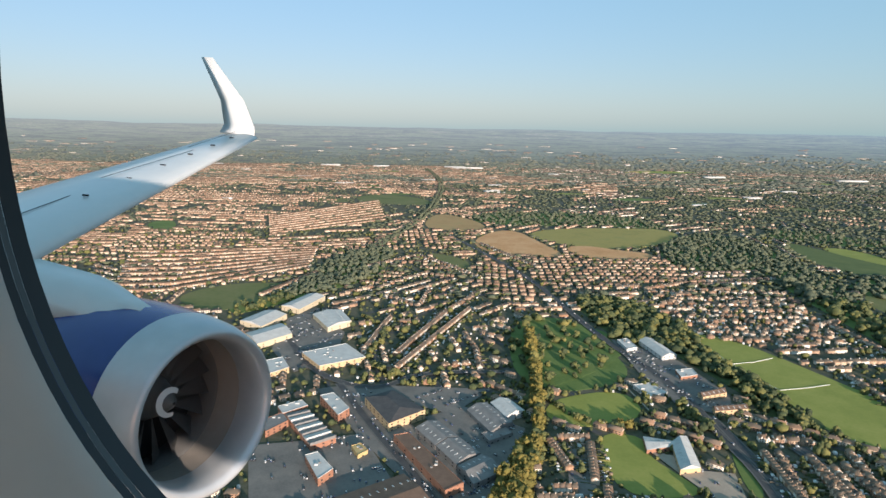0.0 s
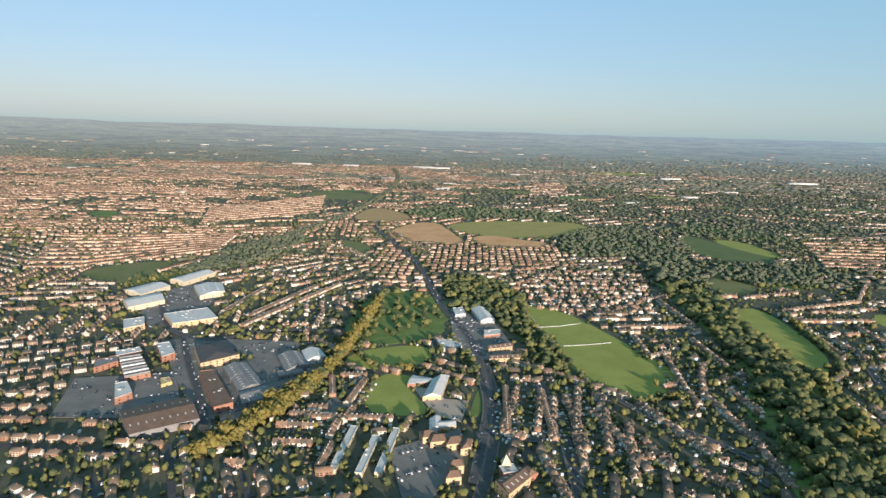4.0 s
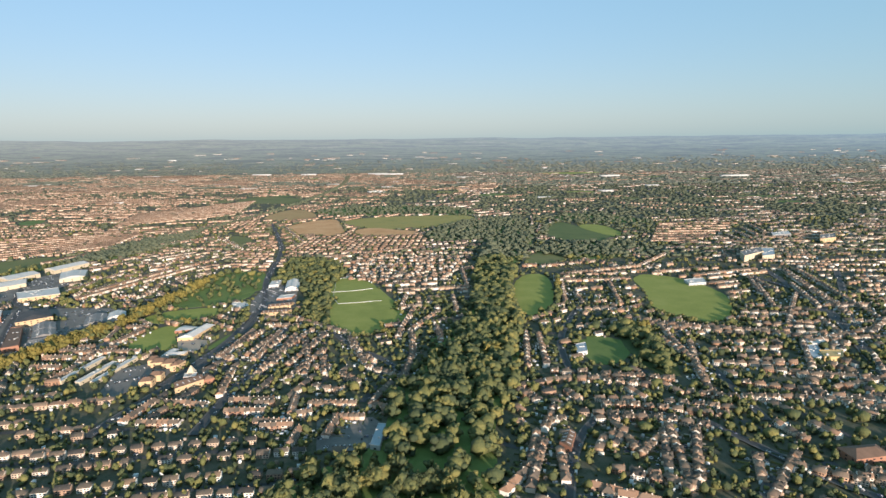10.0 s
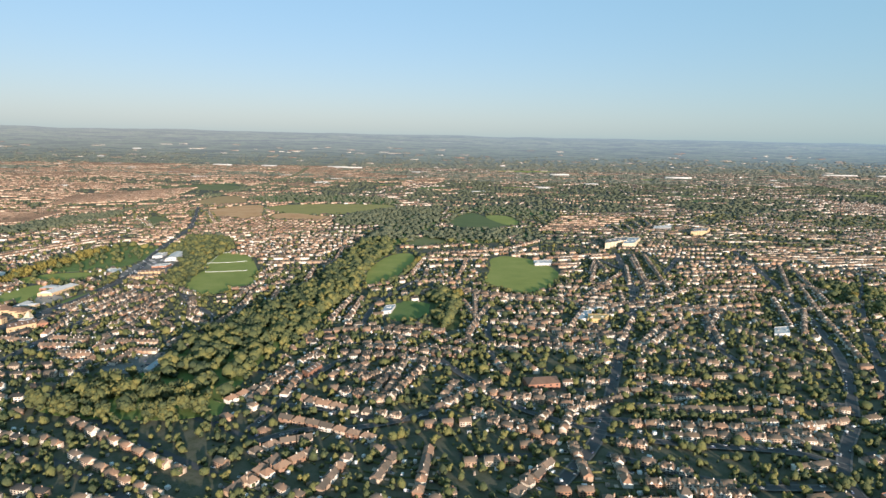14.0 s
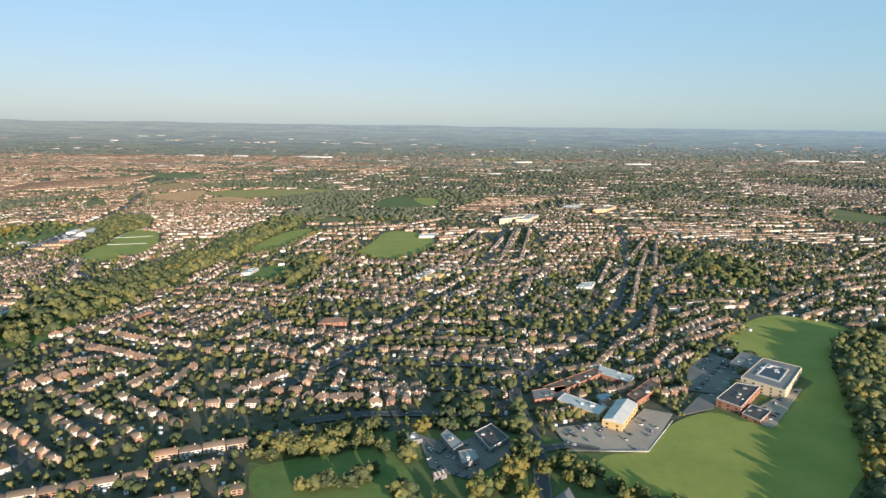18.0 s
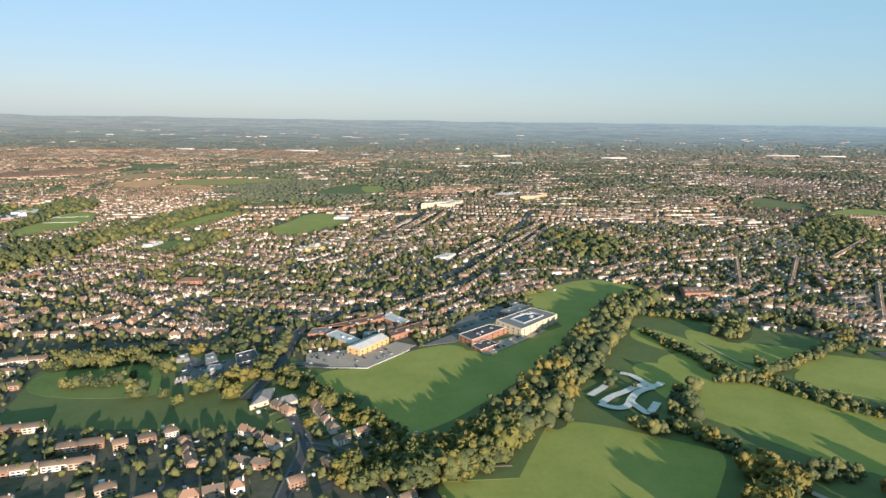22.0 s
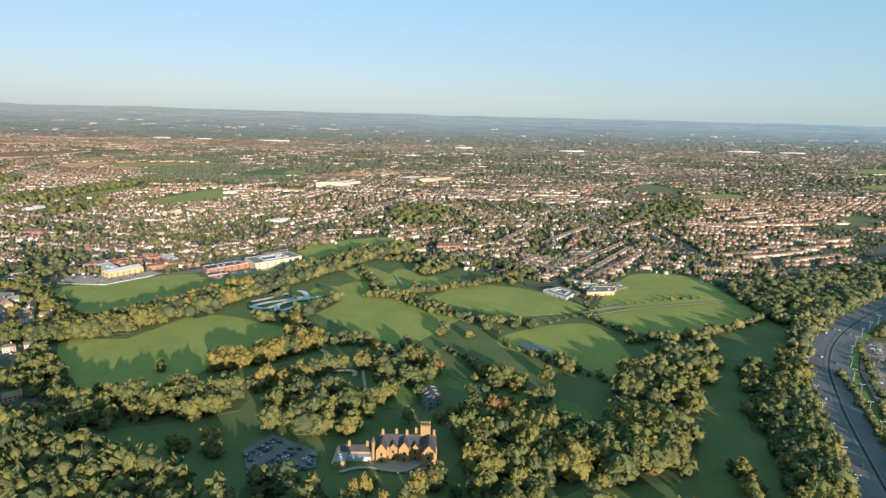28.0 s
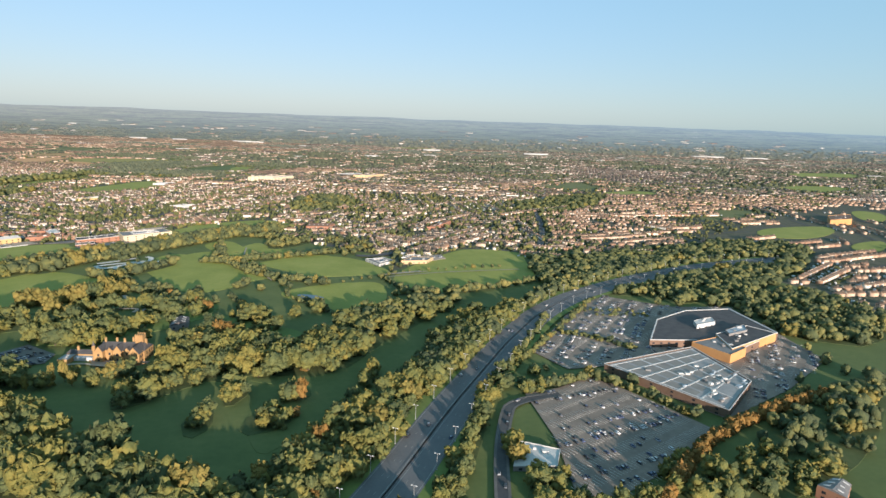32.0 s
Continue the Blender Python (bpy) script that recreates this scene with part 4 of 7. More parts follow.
road(9, (379, 592), (392, 521), (387, 430), (382, 368))
road(6, (470, 558), (501, 499), (548, 455), (585, 390))
road(8, (-128, 738), (-71, 620), (-17, 522), (9, 463))
road(8, (-235, 905), (-180, 793), (-128, 738), (-68, 723), (-27, 779), (97, 784))
road(7, (316, 531), (349, 471), (386, 461))
road(10, (319, 661), (325, 528), (309, 414), (286, 317), (270, 236))
road(9, (387, 593), (389, 431), (379, 330), (377, 238))
road(7, (296, 458), (336, 451), (390, 446))
road(6, (496, 530), (501, 499), (533, 436), (564, 370))
road(7, (884, 719), (811, 550), (794, 446), (796, 390))
road(7, (1002, 606), (994, 580), (968, 484))
road(9, (1503, 959), (1345, 687), (1232, 507), (1193, 416), (1185, 377))
road(8, (1293, 916), (1325, 768), (1282, 621), (1232, 507))
road(10, (1361, 998), (1293, 693), (1233, 489), (1154, 319), (1087, 150), (1046, 48), (991, -27))
road(6, (726, 37), (751, 58), (780, 69), (823, 69), (876, 93))
road(7, (737, 118), (772, 116), (821, 91), (877, 87), (913, 148))
road(6, (718, 63), (756, 210), (802, 278))
road(7, (904, 250), (940, 179), (970, 120), (1048, 59), (1115, 38), (1215, 28), (1247, -1))
road(7, (1104, 165), (1162, 150), (1235, 144), (1335, 123))
road(7, (967, 251), (981, 448), (980, 590))
road(7, (1334, 460), (1282, 322), (1280, 256))
road(9, (1311, 79), (1256, 18), (1223, -33), (1225, -105), (1228, -154), (1217, -229))
road(7, (1025, -102), (1078, -87), (1129, -87), (1207, -89))
road(6, (1044, 21), (1129, -32), (1209, -33))
road(7, (1256, 18), (1195, 71), (1062, 91), (1009, 81))
road(9, (1689, 1059), (1577, 660), (1436, 271), (1323, 98))
road(5, (1228, -154), (1253, -145), (1277, -155))
road(10, (2126, 217), (2010, 34), (1909, -116), (1872, -115))
road(8, (1346, 49), (1451, 231), (1624, 506), (1808, 753))
road(8, (2267, 611), (2231, 234), (2182, -1))
road(6, (2030, -755), (2035, -696), (2044, -649), (2051, -626), (2091, -609))
path(7, (1526, -220), (1536, -210), (1546, -200), (1555, -186), (1561, -180))
path(7.2, (1533, -235), (1546, -221), (1561, -212), (1575, -200), (1585, -196))
path(7.4, (1530, -236), (1537, -243), (1546, -246), (1555, -241), (1561, -228), (1570, -215), (1581, -206), (1592, -202))
path(7, (1559, -232), (1563, -246), (1567, -257), (1575, -246), (1583, -234))
path(7, (1570, -168), (1579, -172), (1584, -184), (1588, -196), (1595, -200), (1603, -191))
path(5, (1637, -371), (1651, -389))
path(0.6, (1603, -413), (1637, -387))
path(4, (1656, -422), (1677, -419), (1677, -433))
path(5, (1693, -380), (1716, -367))
path(2.6, (1645, -479), (1651, -451), (1655, -428))
path(2.6, (1683, -419), (1688, -451), (1694, -473))
path(2.4, (1677, -479), (1690, -459), (1704, -451))
path(6, (1720, -366), (1732, -390))
path(4, (1928, -232), (1974, -207))
path(4, (751, 839), (758, 798), (759, 756))
path(4, (758, 855), (766, 799), (761, 718))
path(3, (1921, -237), (1984, -208))
path(2.6, (1932, -246), (1990, -216), (2055, -196), (2120, -178))
path(2, (1690, -79), (1710, -166), (1753, -235), (1784, -285))
path(1.5, (1250, -156), (1317, -157))
path(2.5, (1687, -579), (1700, -572), (1718, -577), (1731, -577), (1747, -554))
path(2, (245, 735), (254, 657))
path(2, (1383, -353), (1412, -340), (1439, -338))
fence((418, 825), (459, 835), (496, 852))
fence((445, 738), (483, 746), (522, 758))
fence((405, 937), (442, 962))
fence((413, 913), (428, 784), (445, 738))
fence((1273, -155), (1317, -157), (1358, -105))
open_land((1378, -300), (1422, -255), (1462, -235), (1474, -280), (1442, -352), (1392, -356))
tree_belt(48, 10, 18, (1352, -352), (1402, -330), (1452, -268), (1502, -194), (1540, -130), (1576, -65), (1632, 45), (1700, 110))
tree_belt(20, 10, 12, (1642, 33), (1701, 20), (1754, -1), (1809, 22), (1861, -17), (1885, -52))
tree_belt(13, 9, 11, (1634, -45), (1663, -100), (1665, -166), (1673, -189), (1728, -166), (1792, -127), (1874, -68))
tree_belt(10, 9, 9, (1677, -181), (1716, -186), (1746, -207), (1763, -241))
tree_belt(15, 9, 12, (1601, -222), (1606, -258), (1593, -284))
tree_belt(20, 8, 17, (1554, -420), (1577, -408), (1605, -383), (1630, -360))
tree_belt(14, 9, 17, (1600, -349), (1632, -347))
tree_belt(16, 9, 17, (1602, -452), (1624, -449), (1645, -430), (1668, -405))
tree_belt(18, 9, 12, (1591, -286), (1625, -338), (1643, -350), (1683, -350))
tree_belt(14, 9, 11, (1759, -361), (1770, -382), (1781, -402), (1791, -428), (1800, -462))
tree_belt(12, 9, 10, (1642, -83), (1712, -215), (1766, -266), (1828, -282), (1865, -289))
tree_belt(6, 14, 6, (1865, -285), (1938, -226), (1976, -198), (2096, -160))
tree_belt(14, 8, 10, (1651, -185), (1709, -195), (1750, -242), (1790, -264))
tree_belt(8, 9, 8, (1810, -344), (1867, -400), (1910, -446))
tree_belt(12, 9, 10, (1725, -164), (1818, -100), (1852, -81))
tree_belt(10, 9, 9, (1923, -256), (1961, -320), (1997, -334))
tree_belt(16, 9, 13, (1938, -337), (2035, -315), (2154, -231))
tree_belt(16, 9, 17, (147, 950), (127, 730), (114, 625), (93, 545), (74, 481))
tree_belt(20, 9, 17, (88, 598), (66, 497), (38, 420), (12, 400))
tree_belt(14, 8, 12, (-101, 757), (-12, 770), (97, 784))
tree_belt(8, 9, 9, (130, 705), (175, 627), (247, 636))
tree_belt(6, 8, 5, (-9, 648), (38, 686), (104, 721))
tree_belt(10, 9, 11, (-136, 1027), (-79, 939), (-109, 817), (-73, 777))
tree_belt(14, 10, 12, (326, 548), (298, 660), (288, 776))
tree_belt(8, 9, 9, (484, 545), (546, 558), (566, 580))
tree_belt(8, 9, 9, (991, 669), (1062, 569), (1102, 598))
tree_belt(14, 9, 12, (883, 940), (844, 713), (806, 644))
tree_belt(10, 9, 11, (1133, 254), (1208, 456), (1226, 523))
tree_belt(14, 9, 14, (1223, -33), (1218, -116), (1218, -171))
tree_belt(8, 9, 8, (1396, -49), (1431, 25), (1476, 78), (1543, 140))
tree_belt(9, 6, 8, (2131, -721), (2170, -683), (2208, -654), (2256, -620), (2302, -589))
tree_belt(13, 7, 11, (2125, -572), (2149, -595), (2168, -619), (2186, -647))
tree_belt(13.5, 7, 10, (2064, -607), (2093, -590), (2127, -572))
tree_belt(7, 7, 6, (2128, -459), (2159, -473), (2189, -503))
tree_belt(5, 7, 5, (2173, -397), (2226, -393))
tree_belt(10, 7, 7, (1996, -749), (2020, -667), (2056, -566), (2098, -494), (2192, -326))
tree_belt(7, 6, 6, (2118, -461), (2148, -472), (2185, -507))
tree_belt(20, 7, 9, (2063, -603), (2090, -598), (2130, -577))
tree_belt(13, 7, 9, (2121, -401), (2066, -536), (2038, -592), (2026, -637), (2016, -684))
tree_belt(6, 7, 5, (2156, -381), (2220, -376), (2237, -400))
building(9, 'cream', 'white', 'gable', (-284, 1054), (-253, 1136), (-218, 1122), (-247, 1032))
building(9, 'cream', 'white', 'gable', (-330, 966), (-304, 1025), (-262, 1004), (-286, 936))
building(9, 'cream', 'white', 'gable', (-218, 1007), (-174, 1036), (-146, 973), (-179, 936))
building(9, 'cream', 'white', 'gable', (-301, 903), (-259, 955), (-229, 906), (-269, 856))
building(8, 'sand', 'white', 'flat', (-196, 827), (-139, 867), (-103, 814), (-161, 778))
building(8, 'sand', 'white', 'flat', (-244, 791), (-219, 809), (-201, 772), (-222, 749))
building(7, 'brick', 'white', 'saw', (-173, 639), (-151, 652), (-106, 587), (-129, 569))
building(7, 'brick', 'grey', 'flat', (-195, 622), (-176, 643), (-165, 623), (-183, 597))
building(8, 'brick', 'white', 'flat', (-185, 655), (-161, 673), (-151, 659), (-175, 638))
building(11, 'brick', 'white', 'flat', (-141, 680), (-126, 688), (-101, 648), (-111, 630))
building(9, 'brick', 'white', 'flat', (-130, 548), (-119, 555), (-98, 525), (-109, 507))
building(5, 'yellow', 'yellow', 'flat', (-88, 574), (-79, 580), (-70, 566), (-79, 556))
building(11, 'sand', 'slate', 'hip', (-87, 677), (-55, 699), (-14, 647), (-53, 612))
building(7, 'grey', 'grey', 'gable', (-24, 612), (1, 629), (23, 594), (-2, 575))
building(7, 'grey', 'grey', 'gable', (-1, 574), (24, 592), (44, 561), (19, 539))
building(7, 'grey', 'grey', 'gable', (20, 537), (45, 559), (64, 529), (34, 506))
building(9, 'brick', 'brown', 'flat', (-46, 591), (-31, 597), (25, 504), (8, 491))
building(6, 'grey', 'grey', 'gable', (34, 659), (59, 679), (85, 630), (58, 606))
building(7, 'white', 'white', 'gable', (63, 677), (86, 689), (102, 656), (78, 640))
building(5, 'grey', 'grey', 'flat', (48, 605), (76, 620), (82, 607), (55, 588))
building(8, 'grey', 'brown', 'gable', (-90, 480), (-31, 520), (2, 467), (-54, 429))
building(5, 'brick', 'white', 'gable', (222, 604), (251, 595), (251, 584), (217, 575))
building(6, 'sand', 'white', 'gable', (248, 591), (270, 604), (259, 541), (237, 537))
building(6, 'white', 'white', 'flat', (280, 907), (298, 916), (302, 876), (284, 868))
building(7, 'white', 'white', 'gable', (313, 906), (338, 915), (350, 845), (325, 835))
building(5, 'white', 'white', 'flat', (253, 738), (277, 746), (290, 717), (263, 703))
building(5, 'brick', 'white', 'flat', (328, 791), (354, 798), (352, 775), (326, 766))
building(7, 'sand', 'brown', 'gable', (327, 714), (367, 732), (364, 715), (328, 701))
building(7, 'sand', 'brown', 'gable', (329, 677), (373, 685), (369, 670), (326, 662))
building(5, 'white', 'white', 'gable', (246, 484), (258, 492), (260, 465), (246, 459))
building(5, 'sand', 'white', 'gable', (256, 479), (275, 482), (275, 469), (255, 463))
building(8, 'sand', 'brown', 'hip', (236, 450), (249, 453), (256, 440), (240, 436))
building(8, 'sand', 'brown', 'hip', (246, 443), (263, 446), (265, 431), (248, 427))
building(8, 'sand', 'brown', 'hip', (264, 438), (281, 444), (281, 427), (264, 423))
building(8, 'sand', 'brown', 'hip', (280, 431), (291, 436), (288, 419), (278, 415))
building(8, 'sand', 'brown', 'hip', (266, 393), (280, 397), (280, 385), (266, 381))
building(8, 'sand', 'brown', 'hip', (263, 373), (277, 378), (277, 366), (263, 363))
building(9, 'sand', 'brown', 'gable', (307, 360), (331, 385), (340, 367), (317, 339))
building(11, 'brick', 'white', 'flat', (312, 380), (326, 385), (329, 372), (315, 368))
building(6, 'brick', 'brown', 'hip', (332, 382), (341, 391), (349, 379), (338, 371))
building(5, 'white', 'blue', 'flat', (559, 205), (563, 250), (571, 249), (569, 202))
building(5, 'white', 'blue', 'flat', (821, 487), (837, 494), (831, 458), (815, 451))
building(15, 'cream', 'grey', 'flat', (1374, 1130), (1455, 1190), (1430, 1125), (1355, 1070))
building(13, 'cream', 'blue', 'flat', (1453, 1185), (1487, 1182), (1438, 1089), (1402, 1077))
building(13, 'sand', 'grey', 'flat', (1733, 1388), (1797, 1416), (1747, 1335), (1687, 1310))
building(8, 'grey', 'white', 'flat', (1634, 1463), (1702, 1492), (1679, 1436), (1610, 1409))
building(5, 'white', 'blue', 'flat', (1133, 467), (1155, 471), (1139, 426), (1119, 418))
building(6, 'yellow', 'yellow', 'flat', (1142, 445), (1175, 444), (1158, 418), (1134, 419))
building(5, 'white', 'white', 'flat', (1154, 495), (1179, 489), (1170, 475), (1146, 476))
building(5, 'white', 'white', 'flat', (1133, 877), (1179, 890), (1167, 849), (1130, 842))
building(6, 'brick', 'brown', 'gable', (741, 204), (753, 231), (761, 222), (750, 192))
building(7, 'brick', 'brown', 'hip', (995, 183), (1035, 188), (1035, 167), (998, 160))
building(6, 'white', 'white', 'flat', (1405, 383), (1430, 389), (1413, 356), (1387, 351))
building(8, 'yellow', 'white', 'gable', (1291, -114), (1317, -74), (1334, -84), (1306, -124))
building(6, 'yellow', 'white', 'flat', (1261, -70), (1292, -102), (1303, -87), (1272, -55))
building(5, 'brick', 'grey', 'flat', (1241, -47), (1278, -35), (1274, -58), (1240, -68))
building(5, 'brick', 'brown', 'flat', (1254, -38), (1320, 10), (1325, -2), (1264, -54))
building(5, 'brick', 'white', 'flat', (1328, 17), (1355, -15), (1345, -29), (1320, -2))
building(6, 'brick', 'brown', 'flat', (1331, -61), (1368, -23), (1374, -38), (1336, -76))
building(4, 'white', 'blue', 'flat', (1303, -56), (1317, -51), (1319, -62), (1304, -68))
building(11, 'cream', 'grey', 'court', (1460, -30), (1513, 23), (1540, -5), (1486, -64))
building(9, 'grey', 'grey', 'flat', (1472, 15), (1503, 48), (1515, 28), (1485, -5))
building(8, 'brick', 'slate', 'flat', (1413, -74), (1452, -37), (1471, -47), (1427, -93))
building(4, 'brick', 'slate', 'flat', (1426, -97), (1445, -79), (1456, -93), (1435, -112))
building(6, 'grey', 'roof_grey', 'flat', (1148, -136), (1154, -126), (1166, -150), (1157, -161))
building(6, 'grey', 'roof_grey', 'flat', (1161, -163), (1175, -159), (1177, -174), (1163, -182))
building(5, 'grey', 'slate', 'flat', (1177, -130), (1193, -115), (1205, -140), (1187, -158))
building(4, 'grey', 'roof_grey', 'flat', (1118, -133), (1127, -127), (1133, -139), (1121, -143))
building(4, 'grey', 'brown', 'gable', (1140, -190), (1147, -184), (1151, -191), (1141, -196))
building(4, 'white', 'grey', 'flat', (1950, -116), (1973, -108), (1966, -124), (1943, -132))
building(3.5, 'white', 'grey', 'court', (1890, -148), (1916, -132), (1934, -153), (1914, -182))
building(4, 'white', 'white', 'flat', (1940, -92), (1960, -98), (1962, -106), (1942, -101))
building(5, 'sand', 'grey', 'flat', (1960, -128), (1993, -129), (1983, -153), (1945, -161))
building(9, 'brick', 'brown', 'gable', (1754, 140), (1798, 147), (1790, 112), (1749, 106))
building(4.5, 'cream', 'grey', 'hip', (1224, -225), (1238, -211), (1240, -236), (1226, -249))
building(4.5, 'cream', 'grey', 'hip', (1245, -234), (1260, -225), (1265, -237), (1250, -249))
building(8, 'brick', 'brown', 'flat', (2020, 238), (2032, 238), (1995, 151), (1980, 143))
building(3.5, 'grey', 'white', 'flat', (2040, -719), (2048, -688), (2073, -698), (2067, -718))
# store walls browned, their shade put into the colour
building(7, 'brown', 'roof_grey', 'flat', (2140, -559), (2237, -511), (2253, -589), (2208, -644))
building(8, 'brown', 'slate', 'flat', (2202, -496), (2233, -429), (2279, -392), (2336, -380), (2346, -464), (2268, -526), (2248, -494))
building(10, 'orange', 'slate', 'flat', (2274, -479), (2321, -449), (2340, -471), (2270, -521))
building(9.2, 'orange', 'grey', 'flat', (2240, -503), (2280, -482), (2286, -516), (2262, -535))
building(12, 'grey', 'blue', 'flat', (2287, -472), (2316, -452), (2310, -470), (2285, -484))
building(8, 'brick', 'grey', 'gable', (2213, -739), (2228, -731), (2234, -738), (2222, -752))
building(8, 'grey', 'slate', 'gable', (1734, -471), (1747, -462), (1752, -480), (1740, -493))
building(12, 'white', 'white', 'flat', (2267, -443), (2292, -429), (2289, -445), (2264, -458))
building(14, 'orange', 'brown', 'flat', (3017, 491), (3104, 532), (3044, 437), (2966, 402))
houses('terr', (91, 492), (127, 493))
houses('terr', (84, 466), (125, 465))
houses('terr', (90, 430), (127, 429))
houses('terr', (130, 602), (166, 603))
houses('terr', (56, 390), (74, 389))
houses('terr', (111, 486), (207, 486))
houses('terr', (108, 508), (131, 509))
houses('terr', (159, 510), (153, 479))
houses('terr', (147, 478), (143, 445))
building(4.5, 'cream', 'white', 'flat', (163, 465), (154, 379), (161, 378), (170, 464))
building(4.5, 'cream', 'white', 'flat', (188, 446), (179, 375), (186, 374), (195, 445))
building(4.5, 'cream', 'white', 'flat', (208, 463), (197, 376), (204, 375), (215, 462))
houses('terr', (148, 429), (144, 383))
houses('terr', (120, 596), (130, 543))
houses('terr', (162, 590), (150, 519))
houses('semi', (347, 608), (408, 599))
houses('semi', (355, 581), (323, 461))
houses('semi', (382, 566), (361, 462))
houses('semi', (395, 552), (375, 452))
houses('semi', (431, 583), (400, 453), (396, 394))
houses('semi', (450, 526), (427, 423))
houses('semi', (466, 489), (439, 378))
houses('semi', (541, 588), (570, 605))
houses('semi', (585, 698), (569, 589), (565, 530))
houses('semi', (620, 660), (580, 559))
houses('semi', (566, 789), (561, 697), (603, 720))
houses('semi', (444, 423), (482, 415))
houses('semi', (525, 456), (547, 426))
houses('semi', (530, 416), (570, 390))
houses('semi', (335, 461), (352, 451))
houses('terr', (-59, 786), (-14, 901), (55, 1072))
houses('terr', (-63, 839), (-33, 927), (13, 1052))
houses('terr', (-110, 860), (-92, 982), (-85, 1013))
houses('terr', (-349, 1144), (-279, 1340))
houses('semi', (-172, 1405), (-57, 1546), (29, 1420), (90, 1312))
houses('semi', (-105, 1249), (-24, 1358))
houses('semi', (-109, 1159), (-39, 1085), (-21, 1208))
houses('semi', (-7, 1018), (70, 1170))
houses('semi', (-197, 1154), (-138, 1223))
houses('semi', (115, 1720), (180, 1565), (235, 1436))
houses('semi', (3, 798), (43, 810))
houses('semi', (55, 879), (58, 790))
houses('semi', (430, 1236), (545, 1301))
houses('semi', (372, 1242), (425, 1259))
houses('close', (422, 1213), (720, 1223))
houses('close', (424, 1170), (709, 1175))
houses('close', (426, 1130), (700, 1131))
houses('close', (428, 1093), (690, 1089))
houses('close', (429, 1058), (682, 1051))
houses('close', (431, 1024), (674, 1015))
houses('close', (432, 993), (666, 981))
houses('close', (433, 964), (659, 949))
houses('close', (434, 936), (653, 919))
houses('terr', (308, 314), (346, 310))
houses('terr', (349, 307), (367, 305))
houses('terr', (302, 319), (292, 266))
houses('terr', (309, 263), (356, 261))
houses('terr', (388, 316), (437, 317))
houses('terr', (392, 288), (436, 288))
houses('terr', (431, 263), (469, 259))
houses('terr', (480, 305), (507, 300))
houses('terr', (513, 304), (531, 303))
houses('terr', (347, 449), (322, 464))
houses('terr', (382, 569), (378, 447))
houses('terr', (339, 577), (329, 456))
houses('semi', (409, 559), (406, 421))
houses('semi', (431, 521), (449, 453), (458, 382))
houses('semi', (491, 543), (518, 471))
houses('semi', (502, 505), (531, 425))
houses('semi', (469, 453), (483, 396))
houses('semi', (502, 396), (532, 359))
houses('semi', (473, 358), (516, 336))
houses('semi', (359, 419), (371, 331))
houses('semi', (586, 568), (591, 458), (582, 373))
houses('semi', (623, 591), (632, 511))
houses('semi', (682, 1027), (687, 854))
houses('semi', (655, 782), (658, 665))
houses('semi', (866, 1041), (1011, 1095))
houses('semi', (891, 949), (1093, 1034))
houses('semi', (949, 953), (1044, 960))
houses('semi', (880, 867), (855, 717))
houses('semi', (890, 796), (885, 704))
houses('semi', (978, 873), (951, 708))
houses('semi', (863, 676), (935, 679))
houses('semi', (1093, 1034), (1210, 1180))
houses('semi', (1113, 1202), (1165, 1252))
houses('semi', (1103, 964), (1239, 997))
houses('semi', (841, 579), (882, 581))
houses('semi', (760, 555), (741, 405))
houses('semi', (778, 546), (766, 405))
houses('semi', (765, 392), (799, 387))
houses('semi', (827, 381), (868, 370))
houses('semi', (773, 332), (787, 302))
houses('semi', (939, 584), (1029, 567))
houses('semi', (716, 342), (727, 320))
houses('semi', (727, 331), (738, 300))
houses('terr', (1385, 1717), (1652, 1716))
houses('terr', (1360, 1660), (1604, 1657))
houses('terr', (1337, 1606), (1559, 1601))
houses('terr', (1315, 1554), (1517, 1548))
houses('terr', (1295, 1506), (1477, 1498))
houses('terr', (1275, 1460), (1439, 1451))
houses('terr', (1257, 1416), (1403, 1407))
houses('terr', (1239, 1375), (1369, 1364))
houses('semi', (1674, 1665), (1644, 1516))
houses('semi', (1612, 1597), (1591, 1459))
houses('semi', (1555, 1534), (1542, 1405))
houses('semi', (1502, 1475), (1496, 1354))
houses('terr', (483, 305), (514, 304))
houses('terr', (517, 304), (533, 303))
houses('terr', (549, 302), (578, 287))
houses('terr', (419, 307), (444, 309))
houses('terr', (466, 279), (462, 324))
houses('terr', (472, 279), (487, 283))
houses('terr', (513, 271), (544, 270))
houses('terr', (512, 227), (517, 264))
houses('terr', (441, 251), (473, 253))
houses('terr', (480, 211), (483, 246))
houses('semi', (724, 232), (708, 167), (678, 123))
houses('semi', (740, 197), (733, 130))
houses('semi', (759, 262), (732, 244))
houses('semi', (808, 365), (866, 373), (916, 357))
houses('semi', (800, 389), (821, 388))
houses('semi', (885, 367), (910, 361))
houses('semi', (803, 293), (845, 287), (927, 263))
houses('semi', (787, 257), (847, 259), (899, 240))
houses('semi', (788, 218), (777, 195))
houses('semi', (850, 227), (828, 154))
houses('semi', (884, 232), (847, 135))
houses('semi', (777, 160), (822, 145), (834, 127))
houses('semi', (758, 125), (796, 111))
houses('semi', (811, 219), (811, 184))
houses('semi', (909, 323), (959, 305), (1022, 303), (1067, 294), (1096, 264))
houses('semi', (969, 558), (1044, 569), (1115, 537), (1198, 493))
houses('semi', (990, 503), (950, 374), (941, 322))
houses('semi', (982, 412), (1039, 409))
houses('semi', (1011, 410), (1077, 398))
houses('semi', (1067, 369), (1150, 357))
